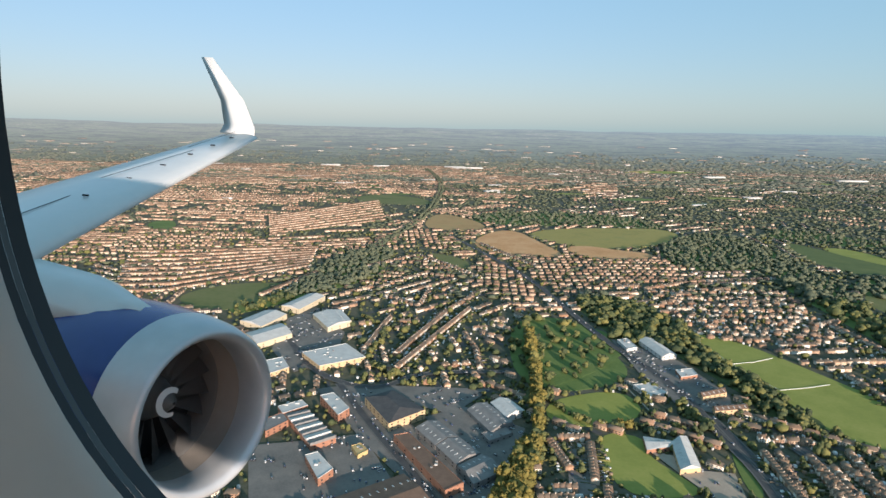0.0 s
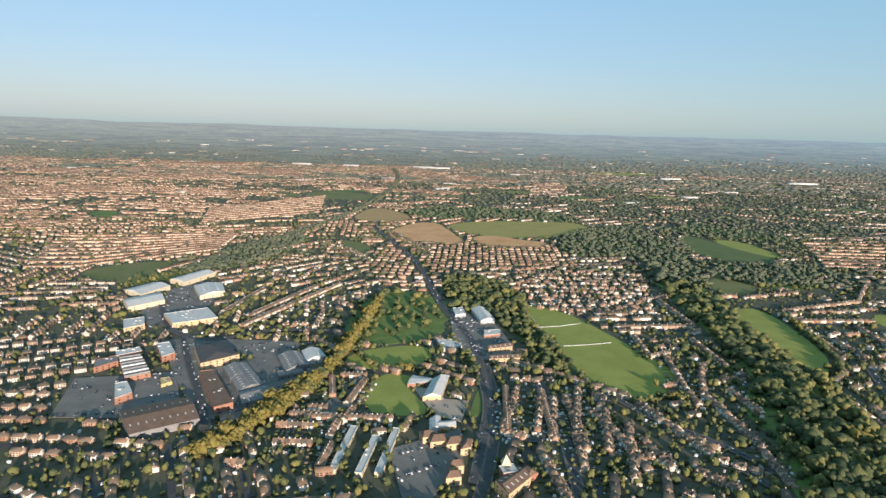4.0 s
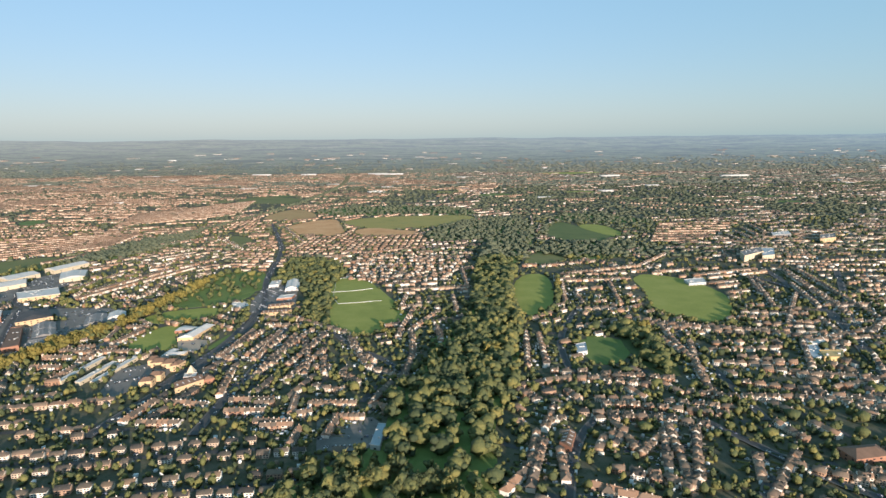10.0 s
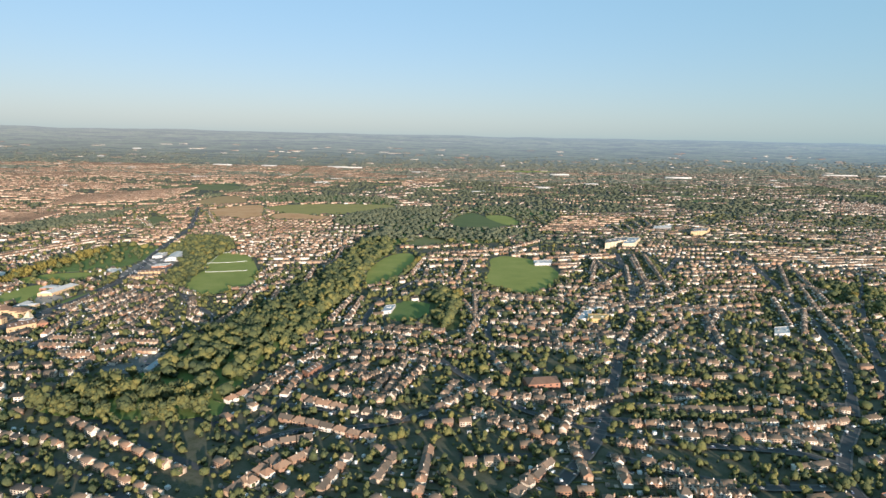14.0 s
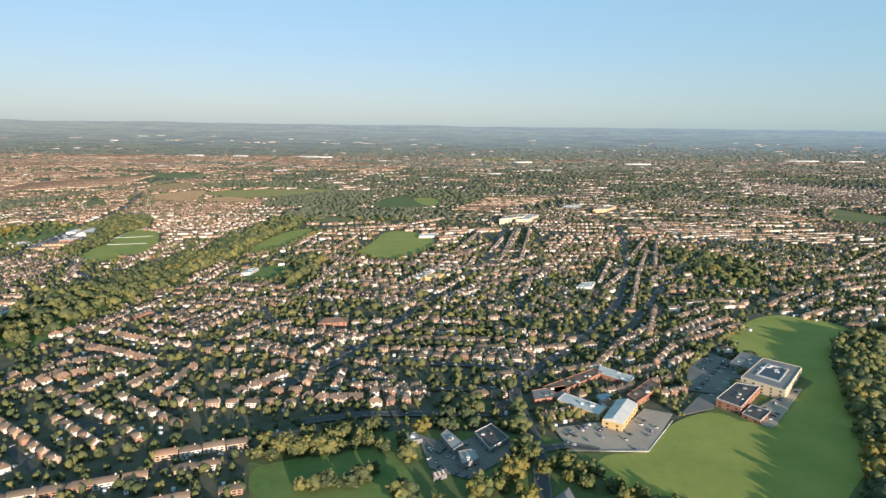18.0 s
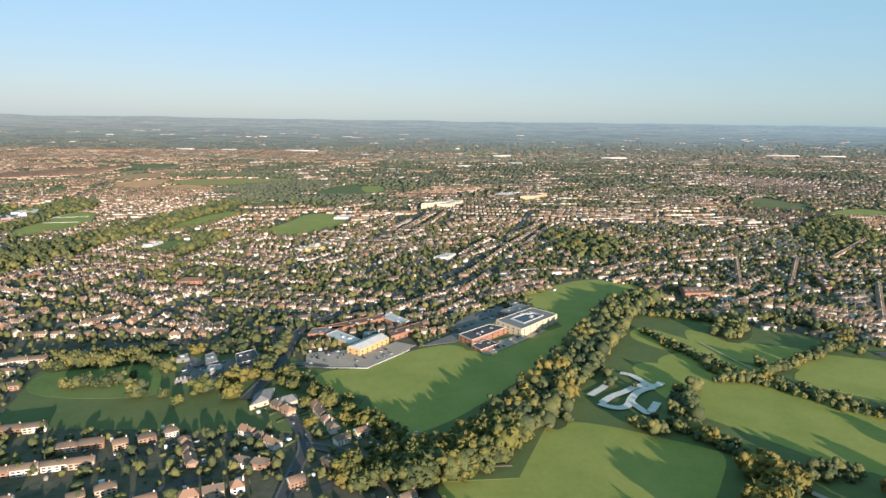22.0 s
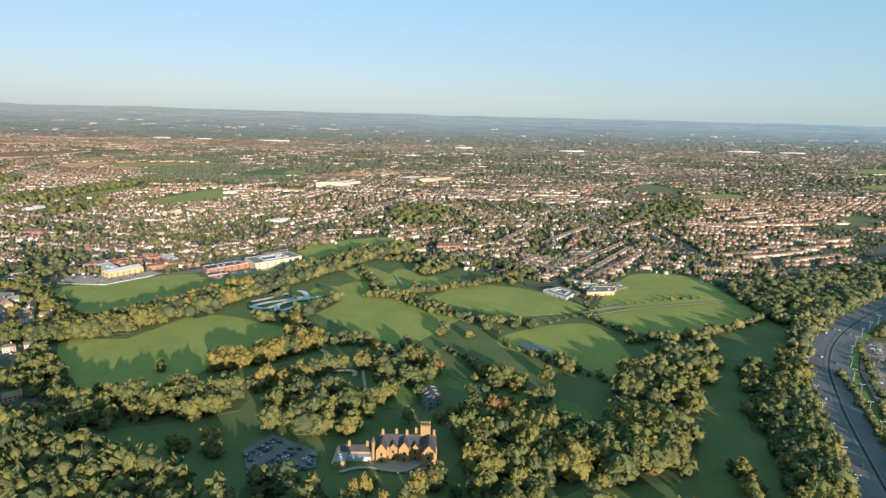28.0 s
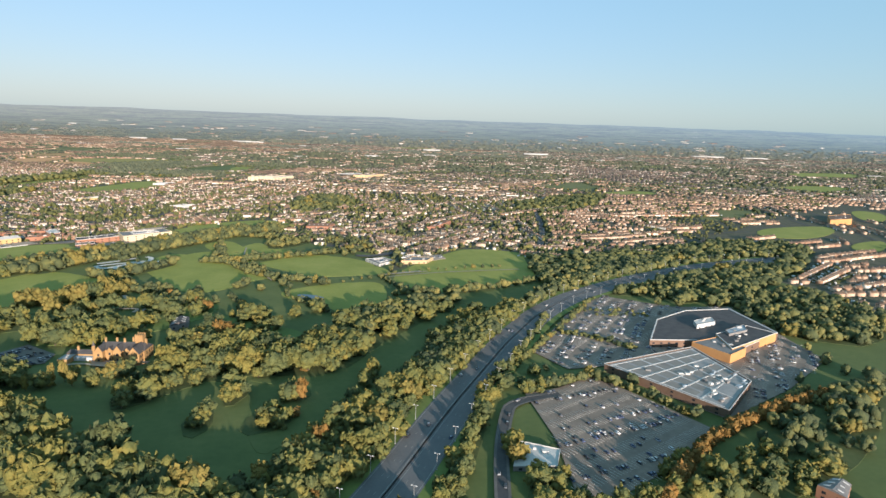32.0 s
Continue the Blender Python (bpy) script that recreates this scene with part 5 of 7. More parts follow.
houses('semi', (1134, 644), (1244, 622))
houses('semi', (1120, 580), (1207, 561))
houses('semi', (1114, 551), (1174, 495))
houses('semi', (944, 589), (1012, 579))
houses('semi', (1269, 588), (1320, 571))
houses('semi', (1316, 689), (1389, 667))
houses('semi', (1244, 606), (1223, 518))
houses('semi', (1267, 844), (1209, 676))
houses('semi', (1333, 840), (1285, 672))
houses('semi', (919, 180), (900, 133))
houses('semi', (942, 164), (960, 145), (989, 131))
houses('semi', (1150, 496), (1099, 387))
houses('semi', (701, 127), (727, 211))
houses('semi', (732, 233), (751, 284))
houses('semi', (791, 198), (814, 235))
houses('semi', (840, 136), (858, 236))
houses('semi', (751, 135), (808, 105), (865, 89))
houses('semi', (742, 88), (780, 73), (841, 43))
houses('semi', (791, 150), (847, 129))
houses('semi', (795, 216), (807, 235))
houses('semi', (894, 109), (925, 144))
houses('semi', (812, 182), (842, 217))
houses('semi', (731, 17), (751, 37), (784, 48))
houses('semi', (788, 27), (744, -27))
houses('semi', (731, -42), (760, 18))
houses('semi', (818, 18), (799, -42))
houses('semi', (857, 18), (841, -27))
houses('semi', (887, 28), (877, -42))
houses('semi', (943, 83), (983, 60), (1005, 38))
houses('semi', (918, 137), (960, 184))
houses('semi', (956, 152), (997, 137), (1051, 110))
houses('semi', (981, 201), (973, 238))
houses('semi', (1095, 177), (1071, 185))
houses('semi', (1094, 153), (1119, 154))
houses('semi', (1144, 186), (1169, 183), (1209, 171))
houses('semi', (1136, 221), (1150, 222))
houses('semi', (1186, 241), (1222, 242))
houses('semi', (1236, 242), (1251, 243))
houses('semi', (1118, 73), (1143, 67))
houses('semi', (1144, 55), (1264, 39))
houses('semi', (1081, 78), (1118, 73))
houses('semi', (1057, 39), (1092, 33))
houses('semi', (1049, 13), (1046, -27))
houses('semi', (1060, -27), (1132, -31))
houses('semi', (1016, -50), (1053, -58))
houses('semi', (1228, 155), (1286, 126))
houses('semi', (1223, 111), (1265, 92))
houses('semi', (1016, 38), (1016, -18))
houses('semi', (980, -10), (946, -50))
houses('semi', (1085, 326), (1165, 353))
houses('semi', (1084, 292), (1133, 304))
houses('semi', (1224, 505), (1402, 494))
houses('semi', (1291, 672), (1382, 676))
houses('semi', (1363, 629), (1525, 628))
houses('semi', (1211, 439), (1157, 328))
houses('semi', (1216, 381), (1261, 330))
houses('semi', (1330, 443), (1290, 307))
houses('semi', (1244, 456), (1441, 479))
houses('semi', (1201, 667), (1250, 647))
houses('semi', (1187, 579), (1229, 581))
houses('semi', (1166, 540), (1210, 523))
houses('semi', (1282, 897), (1272, 774))
houses('semi', (1395, 974), (1308, 627))
houses('semi', (1424, 976), (1334, 586))
houses('semi', (1693, 857), (1560, 595))
houses('semi', (1695, 797), (1583, 518))
houses('semi', (1622, 1069), (1833, 1043))
houses('semi', (1591, 916), (1661, 824))
houses('semi', (1616, 687), (1648, 599))
houses('semi', (950, 531), (965, 431), (946, 347))
houses('semi', (1003, 572), (1117, 538))
houses('semi', (1023, 433), (1096, 405))
houses('semi', (986, 348), (1074, 314))
houses('semi', (794, 369), (875, 346))
houses('semi', (800, 308), (845, 302))
houses('semi', (875, 298), (941, 278))
houses('semi', (774, 274), (875, 256))
houses('semi', (1032, -55), (1075, -55))
houses('semi', (1081, -68), (1129, -56))
houses('semi', (1079, -42), (1135, -43))
houses('semi', (1103, 77), (1195, 66), (1264, 48))
houses('semi', (1069, 8), (1106, -15))
houses('semi', (1013, 59), (1033, 107), (1100, 138))
houses('semi', (960, -27), (987, 1))
houses('semi', (930, 107), (986, 68), (1012, 107))
houses('semi', (998, 150), (1058, 128))
houses('semi', (1129, 199), (1220, 173))
houses('semi', (1228, 254), (1301, 198))
houses('semi', (1287, 126), (1324, 105))
houses('semi', (1235, 66), (1312, 85))
houses('semi', (1331, 30), (1381, 104))
houses('semi', (1381, 65), (1423, 104))
houses('semi', (1394, 29), (1436, 84))
houses('semi', (1468, 125), (1564, 198))
houses('semi', (1492, 198), (1567, 254))
houses('semi', (1525, 391), (1596, 354))
houses('semi', (1447, 254), (1536, 477), (1635, 699))
houses('semi', (1437, 391), (1514, 577))
houses('semi', (1496, 634), (1559, 606))
houses('semi', (1541, 433), (1592, 433))
houses('semi', (1697, 846), (1776, 771))
houses('semi', (1653, 285), (1688, 254))
houses('semi', (1723, 393), (1719, 319))
houses('semi', (1746, 319), (1798, 285))
houses('semi', (1883, 435), (2012, 482))
houses('semi', (1481, 254), (1424, 126))
houses('semi', (1228, 430), (1282, 390))
houses('semi', (1294, 474), (1388, 523))
houses('semi', (1268, 522), (1388, 632))
houses('semi', (1086, 284), (1145, 254))
houses('semi', (1182, 317), (1234, 390))
houses('semi', (932, 624), (1086, 519))
houses('semi', (1034, 388), (1147, 352))
houses('semi', (959, 388), (973, 569))
houses('semi', (1173, 572), (1296, 760))
houses('semi', (1231, 759), (1286, 919))
houses('semi', (1305, 630), (1373, 922))
houses('semi', (1041, 316), (1129, 284))
houses('semi', (1990, 136), (2051, 146))
houses('semi', (1977, 106), (2032, 116))
houses('semi', (1964, 78), (2015, 88))
houses('semi', (1953, 52), (1998, 61))
houses('semi', (1942, 27), (1983, 35))
houses('semi', (1931, 3), (1968, 11))
houses('semi', (1922, -19), (1954, -11))
houses('semi', (1912, -40), (1941, -33))
houses('semi', (1903, -60), (1928, -53))
houses('semi', (1895, -80), (1916, -73))
houses('semi', (2093, 154), (2138, 121))
houses('semi', (2070, 119), (2114, 89))
houses('semi', (2050, 87), (2093, 59))
houses('semi', (2030, 57), (2073, 30))
houses('semi', (2012, 28), (2053, 4))
houses('semi', (1995, 2), (2036, -22))
houses('semi', (1978, -23), (2019, -45))
houses('semi', (1963, -47), (2003, -68))
houses('semi', (1949, -69), (1988, -89))
houses('semi', (1748, 86), (1952, 244))
houses('semi', (1772, 53), (1916, 157))
houses('semi', (1816, 85), (1939, 18))
houses('semi', (1883, 19), (1898, -63))
houses('semi', (1895, 348), (1885, 200))
houses('semi', (1983, 293), (1962, 156))
houses('semi', (1986, 545), (2314, 816))
houses('semi', (2046, 471), (2105, 345))
houses('semi', (1791, 247), (1879, 158))
houses('semi', (2176, 194), (2203, 77))
houses('semi', (2109, 79), (2127, -15))
houses('semi', (2184, 289), (2195, 151))
houses('semi', (1700, 249), (1818, 350))
houses('semi', (1721, 203), (1791, 247))
houses('semi', (1447, 129), (1548, 206))
houses('semi', (1449, 93), (1564, 165))
houses('semi', (1372, 94), (1445, 167))
houses('semi', (1412, 30), (1450, 60))
houses('semi', (1152, 486), (1310, 555))
houses('semi', (1293, 360), (1368, 482))
houses('semi', (1188, 308), (1283, 419))
houses('semi', (1435, 357), (1512, 480))
houses('semi', (1488, 480), (1691, 549))
houses('terr', (1657, 258), (1758, 339))
houses('terr', (1672, 199), (1735, 237))
houses('terr', (1766, 130), (1825, 111))
houses('terr', (1860, 166), (1953, 365))
houses('terr', (1889, 71), (1985, -2))
houses('terr', (1892, 29), (1941, -43))
houses('terr', (1945, 176), (2079, 382))
houses('terr', (1958, -5), (2097, 193))
houses('terr', (1963, -59), (2091, 140))
houses('terr', (1975, -74), (2096, 93))
houses('terr', (2091, 48), (2151, 13))
houses('terr', (2138, -60), (2208, -87))
houses('terr', (2152, -6), (2236, -17))
houses('terr', (2208, 60), (2266, 24))
houses('terr', (2341, 167), (2401, 200))
houses('terr', (2479, 296), (2514, 240))
houses('terr', (2408, 174), (2465, 180))
houses('terr', (2294, -80), (2364, -74))
houses('terr', (2157, 393), (2361, 592))
houses('terr', (2319, 454), (2495, 438))
houses('terr', (2343, 418), (2741, 513))
houses('terr', (2535, -189), (2655, -76))
houses('terr', (2548, -214), (2655, -118))
houses('terr', (2603, -230), (2650, -209))
houses('terr', (2312, -80), (2352, -74))
houses('terr', (2328, -31), (2380, -23))
STORE_ROOF = [(2140, -559), (2237, -511), (2253, -589), (2208, -644)]
STORE_AT = (2208, -644)

def car_block():
    v = np.concatenate([SH_BOX[0] * (4.3, 1.78, .6) + (0, 0, .25), SH_BOX[0] * (2.4, 1.5, .55) + (-.2, 0, .85)])
    return shape(v, SH_BOX[1] + [tuple(i + 8 for i in f) for f in SH_BOX[1]], [0] * 6 + [1] * 4)


SH_CAR = shape(car_block()[0], car_block()[1], [0] * 5 + [0] + [1] * 4)


# ---- streets of houses ----
RNG = np.random.RandomState(5)
FAR_HOUSES, CLAY_HOUSES, BRICK_ROWS, MIXED_ROWS = Heap(), Heap(), Heap(), Heap()
SHEDS, STREET_CARS = Heap(), Heap()
NEAR = []      # houses built one by one: x, y, heading, kind
NEAR_LIMIT = 185


def pile_houses(heap, x, y, turn, length, depth, eave, rise, hip, panes=True, base=0.0, stacks=True):
    n = len(x)
    if not n:
        return
    base = np.zeros(n) + base
    pos = np.stack([x, y, base - .2], -1)
    heap.add(recoloured(SH_BOX, 0), pos, np.stack([length, depth, eave + .2], -1), turn)
    top = np.stack([x, y, base + eave], -1)
    for flag, sh in ((True, recoloured(SH_HIP, 1)), (False, SH_ROOF)):
        k = hip == flag
        heap.add(sh, top[k], np.stack([length + .7, depth + .9, rise], -1)[k], turn[k])
    c, s = np.cos(turn), np.sin(turn)
    off = length * np.where(hip, .2, .42)
    if stacks:
        heap.add(recoloured(SH_BOX, 0), np.stack([x + c * off, y + s * off, base + eave + rise * .55], -1), np.stack([np.full(n, .9), np.full(n, .6), rise * .45 + 1.0], -1), turn)
    if panes:
        heap.add(SH_PANES, pos, np.stack([length, depth, eave], -1), turn)


def add_gables(heap, x, y, turn, length, depth, eave, rise):
    """Two front gables on each pair of houses."""
    n = len(x)
    c, s = np.cos(turn), np.sin(turn)
    for side in (-1, 1):
        for end in (-.3, .3):
            u, v = length * end, side * (depth / 2 - .9)
            heap.add(SH_ROOF, np.stack([x + c * u - s * v, y + s * u + c * v, eave], -1), np.stack([np.full(n, 4.4), np.full(n, 3.4), rise * .86], -1), turn + math.pi / 2)


def lay_rows():
    spots = []
    for kind, p in ROWS_OF_HOUSES:
        step = {"terr": 5.6, "semi": 15.0, "close": 13.0}[kind]
        for x, y, h in along(p, step, step / 2):
            spots.append((x, y, h, kind))
    spots = [(x + RNG.normal(0, 4), y + RNG.normal(0, 6), h + RNG.choice((0, .4, 1.57, -.5)), k) if k == "close" else (x, y, h, k) for x, y, h, k in spots]
    x, y, h = (np.array([s[i] for s in spots]) for i in range(3))
    terr = np.array([s[3] == "terr" for s in spots])
    n = len(x)
    c, s = np.cos(h), np.sin(h)
    for side in (-1, 1):
        reach = RNG.uniform(9, 14, n)
        u, v = np.where(terr, 2.8, 8.2), side * (4.5 + reach / 2)
        PLOTS.add(SH_BOX, np.stack([x + c * u - s * v, y + s * u + c * v, np.zeros(n)], -1), np.stack([RNG.uniform(.4, 1.1, n), reach, RNG.uniform(.9, 2.2, n)], -1), h)
        v = side * (6.8 + RNG.uniform(0, 3, n))
        u = RNG.uniform(-4, 4, n) * np.where(terr, .4, 1)
        k = RNG.rand(n) < .7
        near = y + .53 * x < 1500
        j = near & (RNG.rand(n) < .55)
        w = side * RNG.uniform(8, 17, n)
        SHEDS.add(SH_BOX, np.stack([x + c * u - s * w, y + s * u + c * w, np.zeros(n)], -1)[j], np.stack([RNG.uniform(1.8, 4.2, n), RNG.uniform(2, 3.6, n), RNG.uniform(1.9, 2.9, n)], -1)[j], h[j] + RNG.normal(0, .1, j.sum()))
        j = near & (RNG.rand(n) < .5)
        w = side * RNG.uniform(7, 10, n)
        STREET_CARS.add(SH_CAR, np.stack([x + c * u - s * w, y + s * u + c * w, np.full(n, .2)], -1)[j], np.ones((j.sum(), 3)), h[j] + math.pi / 2)
        DRIVES.add(SH_FLAT, np.stack([x + c * u - s * v, y + s * u + c * v, np.full(n, -.8)], -1)[k], np.stack([RNG.uniform(2.5, 5, n), RNG.uniform(3, 6, n), np.full(n, 1.0 )], -1)[k], h[k])
    spots.sort(key=lambda s: s[1] + 0.53 * s[0])
    NEAR.extend(spots[:NEAR_LIMIT])
    rest = spots[NEAR_LIMIT:]
    for kind in ("terr", "semi", "close"):
        k = [s for s in rest if s[3] == kind]
        if not k:
            continue
        x, y, h = (np.array([s[i] for s in k]) for i in range(3))
        n = len(k)
        if kind == "terr":
            far = y > 1080
            pile_houses(BRICK_ROWS, x[far], y[far], h[far], np.full(far.sum(), 5.62), np.full(far.sum(), 8.0), np.full(far.sum(), 5.2), np.full(far.sum(), 2.7), np.zeros(far.sum(), bool), panes=False, stacks=False)
            x, y, h = x[~far], y[~far], h[~far]
            n = len(x)
            pile_houses(CLAY_HOUSES, x, y, h, np.full(n, 5.62), np.full(n, 8.0), np.full(n, 5.2), np.full(n, 2.5), np.zeros(n, bool), panes=False)
        else:
            length, depth, eave, rise = RNG.uniform(10.0, 12.2, n), RNG.uniform(6.8, 8.0, n), RNG.uniform(4.5, 5.1, n), RNG.uniform(2.7, 3.3, n)
            if kind == "close":
                length = length * RNG.uniform(.62, .95, n)
            # more clay towards low x, putting the orange sunlight there into the colour
            clay, hipped, turn = RNG.rand(n) < np.where(x < 1100, .66, np.where(x < 1650, .5, .22)), RNG.rand(n) < .4, h + RNG.normal(0, .03, n)
            for heap, j in ((CLAY_HOUSES, clay), (FAR_HOUSES, ~clay)):
                pile_houses(heap, x[j], y[j], turn[j], length[j], depth[j], eave[j], rise[j], hipped[j])
            k = (RNG.rand(n) < .6) & (y + .53 * x < 900)
            add_gables(FAR_HOUSES, x[k], y[k], h[k], length[k], depth[k], eave[k], rise[k])
            c, s = np.cos(h), np.sin(h)
            side = np.where(RNG.rand(n) < .5, 1, -1)
            FAR_HOUSES.add(recoloured(SH_BOX, 0), np.stack([x + c * 8.3 - s * side * 3, y + s * 8.3 + c * side * 3, np.zeros(n)], -1), np.stack([np.full(n, 2.8), np.full(n, 5.5), np.full(n, 2.5)], -1), h)


for core in HOUSE_CORES:
    mark(core, 3)
PLOTS, DRIVES = Heap(), Heap()
lay_rows()

# the rest of the suburb: districts of parallel streets
STREETS = Heap()
SEEDS = np.stack([np.r_[RNG.uniform(-4600, 8200, 340), RNG.uniform(-1500, 3200, 120)], np.r_[1200 + RNG.uniform(0, 4000, 340), RNG.uniform(-700, 1300, 120)]], -1)
ANGLES = np.where(RNG.rand(460) < .6, RNG.normal(0.05, .16, 460), RNG.uniform(-1.5, 1.5, 460))
LEAFY = [      # districts of woods and large gardens with few houses
    [(2457, 131), (2820, 473), (3469, 998), (3200, 300), (2760, 0), (2700, 14), (2528, 58)],
    [(1077, 3835), (2346, 4729), (3603, 4857), (1837, 2321), (1204, 2137), (844, 1928), (780, 2345)],
    [(844, 1928), (1204, 2137), (1437, 1748), (1167, 1360), (874, 1189), (751, 1234), (732, 1405), (597, 1467)],
    [(861, 2902), (1725, 3386), (2666, 3458), (2032, 2106), (1640, 1900), (1244, 1791), (960, 1627)],
]


def leafiness(x, y):
    """How far gardens and woods crowd out the houses, 0 to 1."""
    x, y = np.asarray(x, float), np.asarray(y, float)
    broad = np.array([noise.noise((a / 650, b / 420, 11.0)) for a, b in zip(x, y)]) if len(x) else np.zeros(0)
    out = np.clip(.30 + .9 * broad + np.clip((y - 1700) / 2400, 0, .34) + np.clip((x - 400) / 5000, -.1, .24), 0, .95)
    out = np.where(y < 1000, np.minimum(out, .34), out)
    for poly in LEAFY:
        out = np.where(inside(x, y, poly), np.maximum(out, .9), out)
    return out



for k in range(len(SEEDS)):
    reach = 420
    gap = RNG.uniform(58, 74)
    c, s = math.cos(ANGLES[k]), math.sin(ANGLES[k])
    v = np.arange(-reach, reach, gap)
    u = np.arange(-reach, reach, 17.5 if RNG.rand() < .7 else 11.5)
    uu, vv = np.meshgrid(u, v)
    bow = 14 * np.sin(uu / 140 + k)
    for side in (-13.5, 13.5, 0):
        x = SEEDS[k, 0] + uu * c - (vv + bow + side) * s
        y = SEEDS[k, 1] + uu * s + (vv + bow + side) * c
        x, y = x.ravel(), y.ravel()
        ok = (y > -650) & (y < 5400) & (np.abs(x - 1000 - y * .12) < 1900 + y * .85) & (cover(x, y) == 0) & (cover(x + 9, y) == 0) & (cover(x - 9, y) == 0)
        d = (x[:, None] - SEEDS[None, :, 0]) ** 2 + (y[:, None] - SEEDS[None, :, 1]) ** 2
        ok &= d.argmin(1) == k
        x, y = x[ok], y[ok]
        n = len(x)
        if not n:
            continue
        slope = np.arctan(14 / 140 * np.cos(uu.ravel()[ok] / 140 + k)) + ANGLES[k]
        step = u[1] - u[0]
        if side == 0:
            STREETS.add(SH_FLAT, np.stack([x, y, np.full(n, .1)], -1), np.stack([np.full(n, step + .6), np.full(n, 7.0), np.full(n, .25)], -1), slope)
        else:
            seg = np.unique(np.floor(uu.ravel()[ok] / 130) * 50 + np.round(vv.ravel()[ok] / gap) + (500 if side > 0 else 0), return_inverse=True)[1]
            built = RNG.rand(seg.max() + 1)[seg]          # a street is built up stretch by stretch
            keep = (built < np.maximum(1.15 * (1 - leafiness(x, y)), .16)) & (RNG.rand(n) < .9)
            x, y, slope = x[keep], y[keep], slope[keep]
            n = len(x)
            length = RNG.uniform(.58, .76, n) * step if k % 2 else np.full(n, .93 * step)
            if SEEDS[k, 1] > 1250:
                # red rows to the left also carry the warm sunlight there as colour
                red = SEEDS[k, 0] < 350 + .05 * SEEDS[k, 1] or k % 7 == 0
                heap = BRICK_ROWS if red else MIXED_ROWS
            elif SEEDS[k, 0] > 2250:
                heap = BRICK_ROWS
            else:
                heap = CLAY_HOUSES if k % 5 < (3 if SEEDS[k, 0] < 1650 else 1) else FAR_HOUSES
            close = bool(SEEDS[k, 1] + .53 * SEEDS[k, 0] < 900)
            pile_houses(heap, x + RNG.normal(0, .6, n), y + RNG.normal(0, .6, n), slope, length, RNG.uniform(7.0, 8.4, n), RNG.uniform(4.4, 5.0, n), RNG.uniform(2.5, 3.3, n), RNG.rand(n) < .5, panes=close, stacks=bool(SEEDS[k, 1] < 1100))
            if SEEDS[k, 1] < 1250:
                c2, s2 = np.cos(slope), np.sin(slope)
                back = math.copysign(1, side) * RNG.uniform(8, 17, n)
                across = RNG.uniform(-5, 5, n)
                j = RNG.rand(n) < .6
                SHEDS.add(SH_BOX, np.stack([x + c2 * across - s2 * back, y + s2 * across + c2 * back, np.zeros(n)], -1)[j], np.stack([RNG.uniform(1.8, 4.2, n), RNG.uniform(2, 3.6, n), RNG.uniform(1.9, 2.9, n)], -1)[j], slope[j])
                j = RNG.rand(n) < .65
                front = -math.copysign(1, side) * RNG.uniform(6.2, 9.5, n)
                STREET_CARS.add(SH_CAR, np.stack([x + c2 * across - s2 * front, y + s2 * across + c2 * front, np.full(n, .2)], -1)[j], np.ones((j.sum(), 3)), slope[j] + np.where(RNG.rand(j.sum()) < .5, 0, math.pi / 2))
STREETS.build("street_surfaces", [M_ROAD], "grey asphalt of the side streets", "street")

# far roofs on the tilted backdrop, drawn out long and low to fit the view
n = 600
x, y = RNG.uniform(-5200, 9000, n), RAMP0 - 300 + 1700 * RNG.rand(n) ** 1.5
keep = np.array([noise.noise((a / 420, b / 160, 2.0)) > -0.02 for a, b in zip(x, y)])
x, y = x[keep], y[keep]
n = len(x)
pile_houses(MIXED_ROWS, x, y, RNG.normal(0, .12, n), RNG.uniform(30, 120, n), RNG.uniform(8, 12, n), RNG.uniform(2.5, 4, n), np.full(n, 1.6), np.zeros(n, bool), panes=False, stacks=False, base=np.array([lie(a, b) for a, b in zip(x, y)]))
n = 46
x, y = RNG.uniform(-4000, 8000, n), RNG.uniform(2300, 6300, n)
FAR_SHEDS = Heap()
FAR_SHEDS.add(SH_BOX, np.stack([x, y, [lie(a, b) - 1 for a, b in zip(x, y)]], -1), np.stack([RNG.uniform(25, 110, n), RNG.uniform(20, 40, n), RNG.uniform(5, 9, n)], -1), RNG.normal(0, .25, n))
for x, y, w in ((220, 5030, 240), (-930, 5150, 160), (-500, 5100, 130), (110, 5110, 170), (4800, 5150, 330), (5280, 5140, 260), (1990, 4450, 150), (2900, 4300, 210)):
    FAR_SHEDS.add(SH_BOX, [(x, y, -1)], [(w, 40, 14)], [0.05])
FAR_SHEDS.build("distant_sheds", [M_BUILD["white"]], "pale distant warehouses and works", "warehouse")
PLOTS.build("garden_hedges", [M_LEAF], "clipped hedges and fences between the gardens", "hedges")
DRIVES.build("garden_drives", [M_TARMAC[1]], "pale paved drives and patios", "paving")
SHEDS.build("garden_sheds", [M_SHED], "garden sheds, garages and conservatories behind the houses", "sheds")
STREET_CARS.build("street_cars", [M_CAR, M_GLASS], "cars parked on drives and at the kerbs", "cars")
BRICK_ROWS.build("red_brick_rows", [M_BRICK_FAR, M_BRICK_ROOF, M_GLASS], "distant rows of red brick houses", "houses")
MIXED_ROWS.build("mixed_house_rows", [M_MIXED_FAR, M_MIXED_ROOF, M_GLASS], "distant rows of pale and brown houses", "houses")
CLAY_HOUSES.build("terraced_rows", [M_WALL_WARM, M_CLAY, M_GLASS], "rows of brick houses with red clay roofs", "houses")
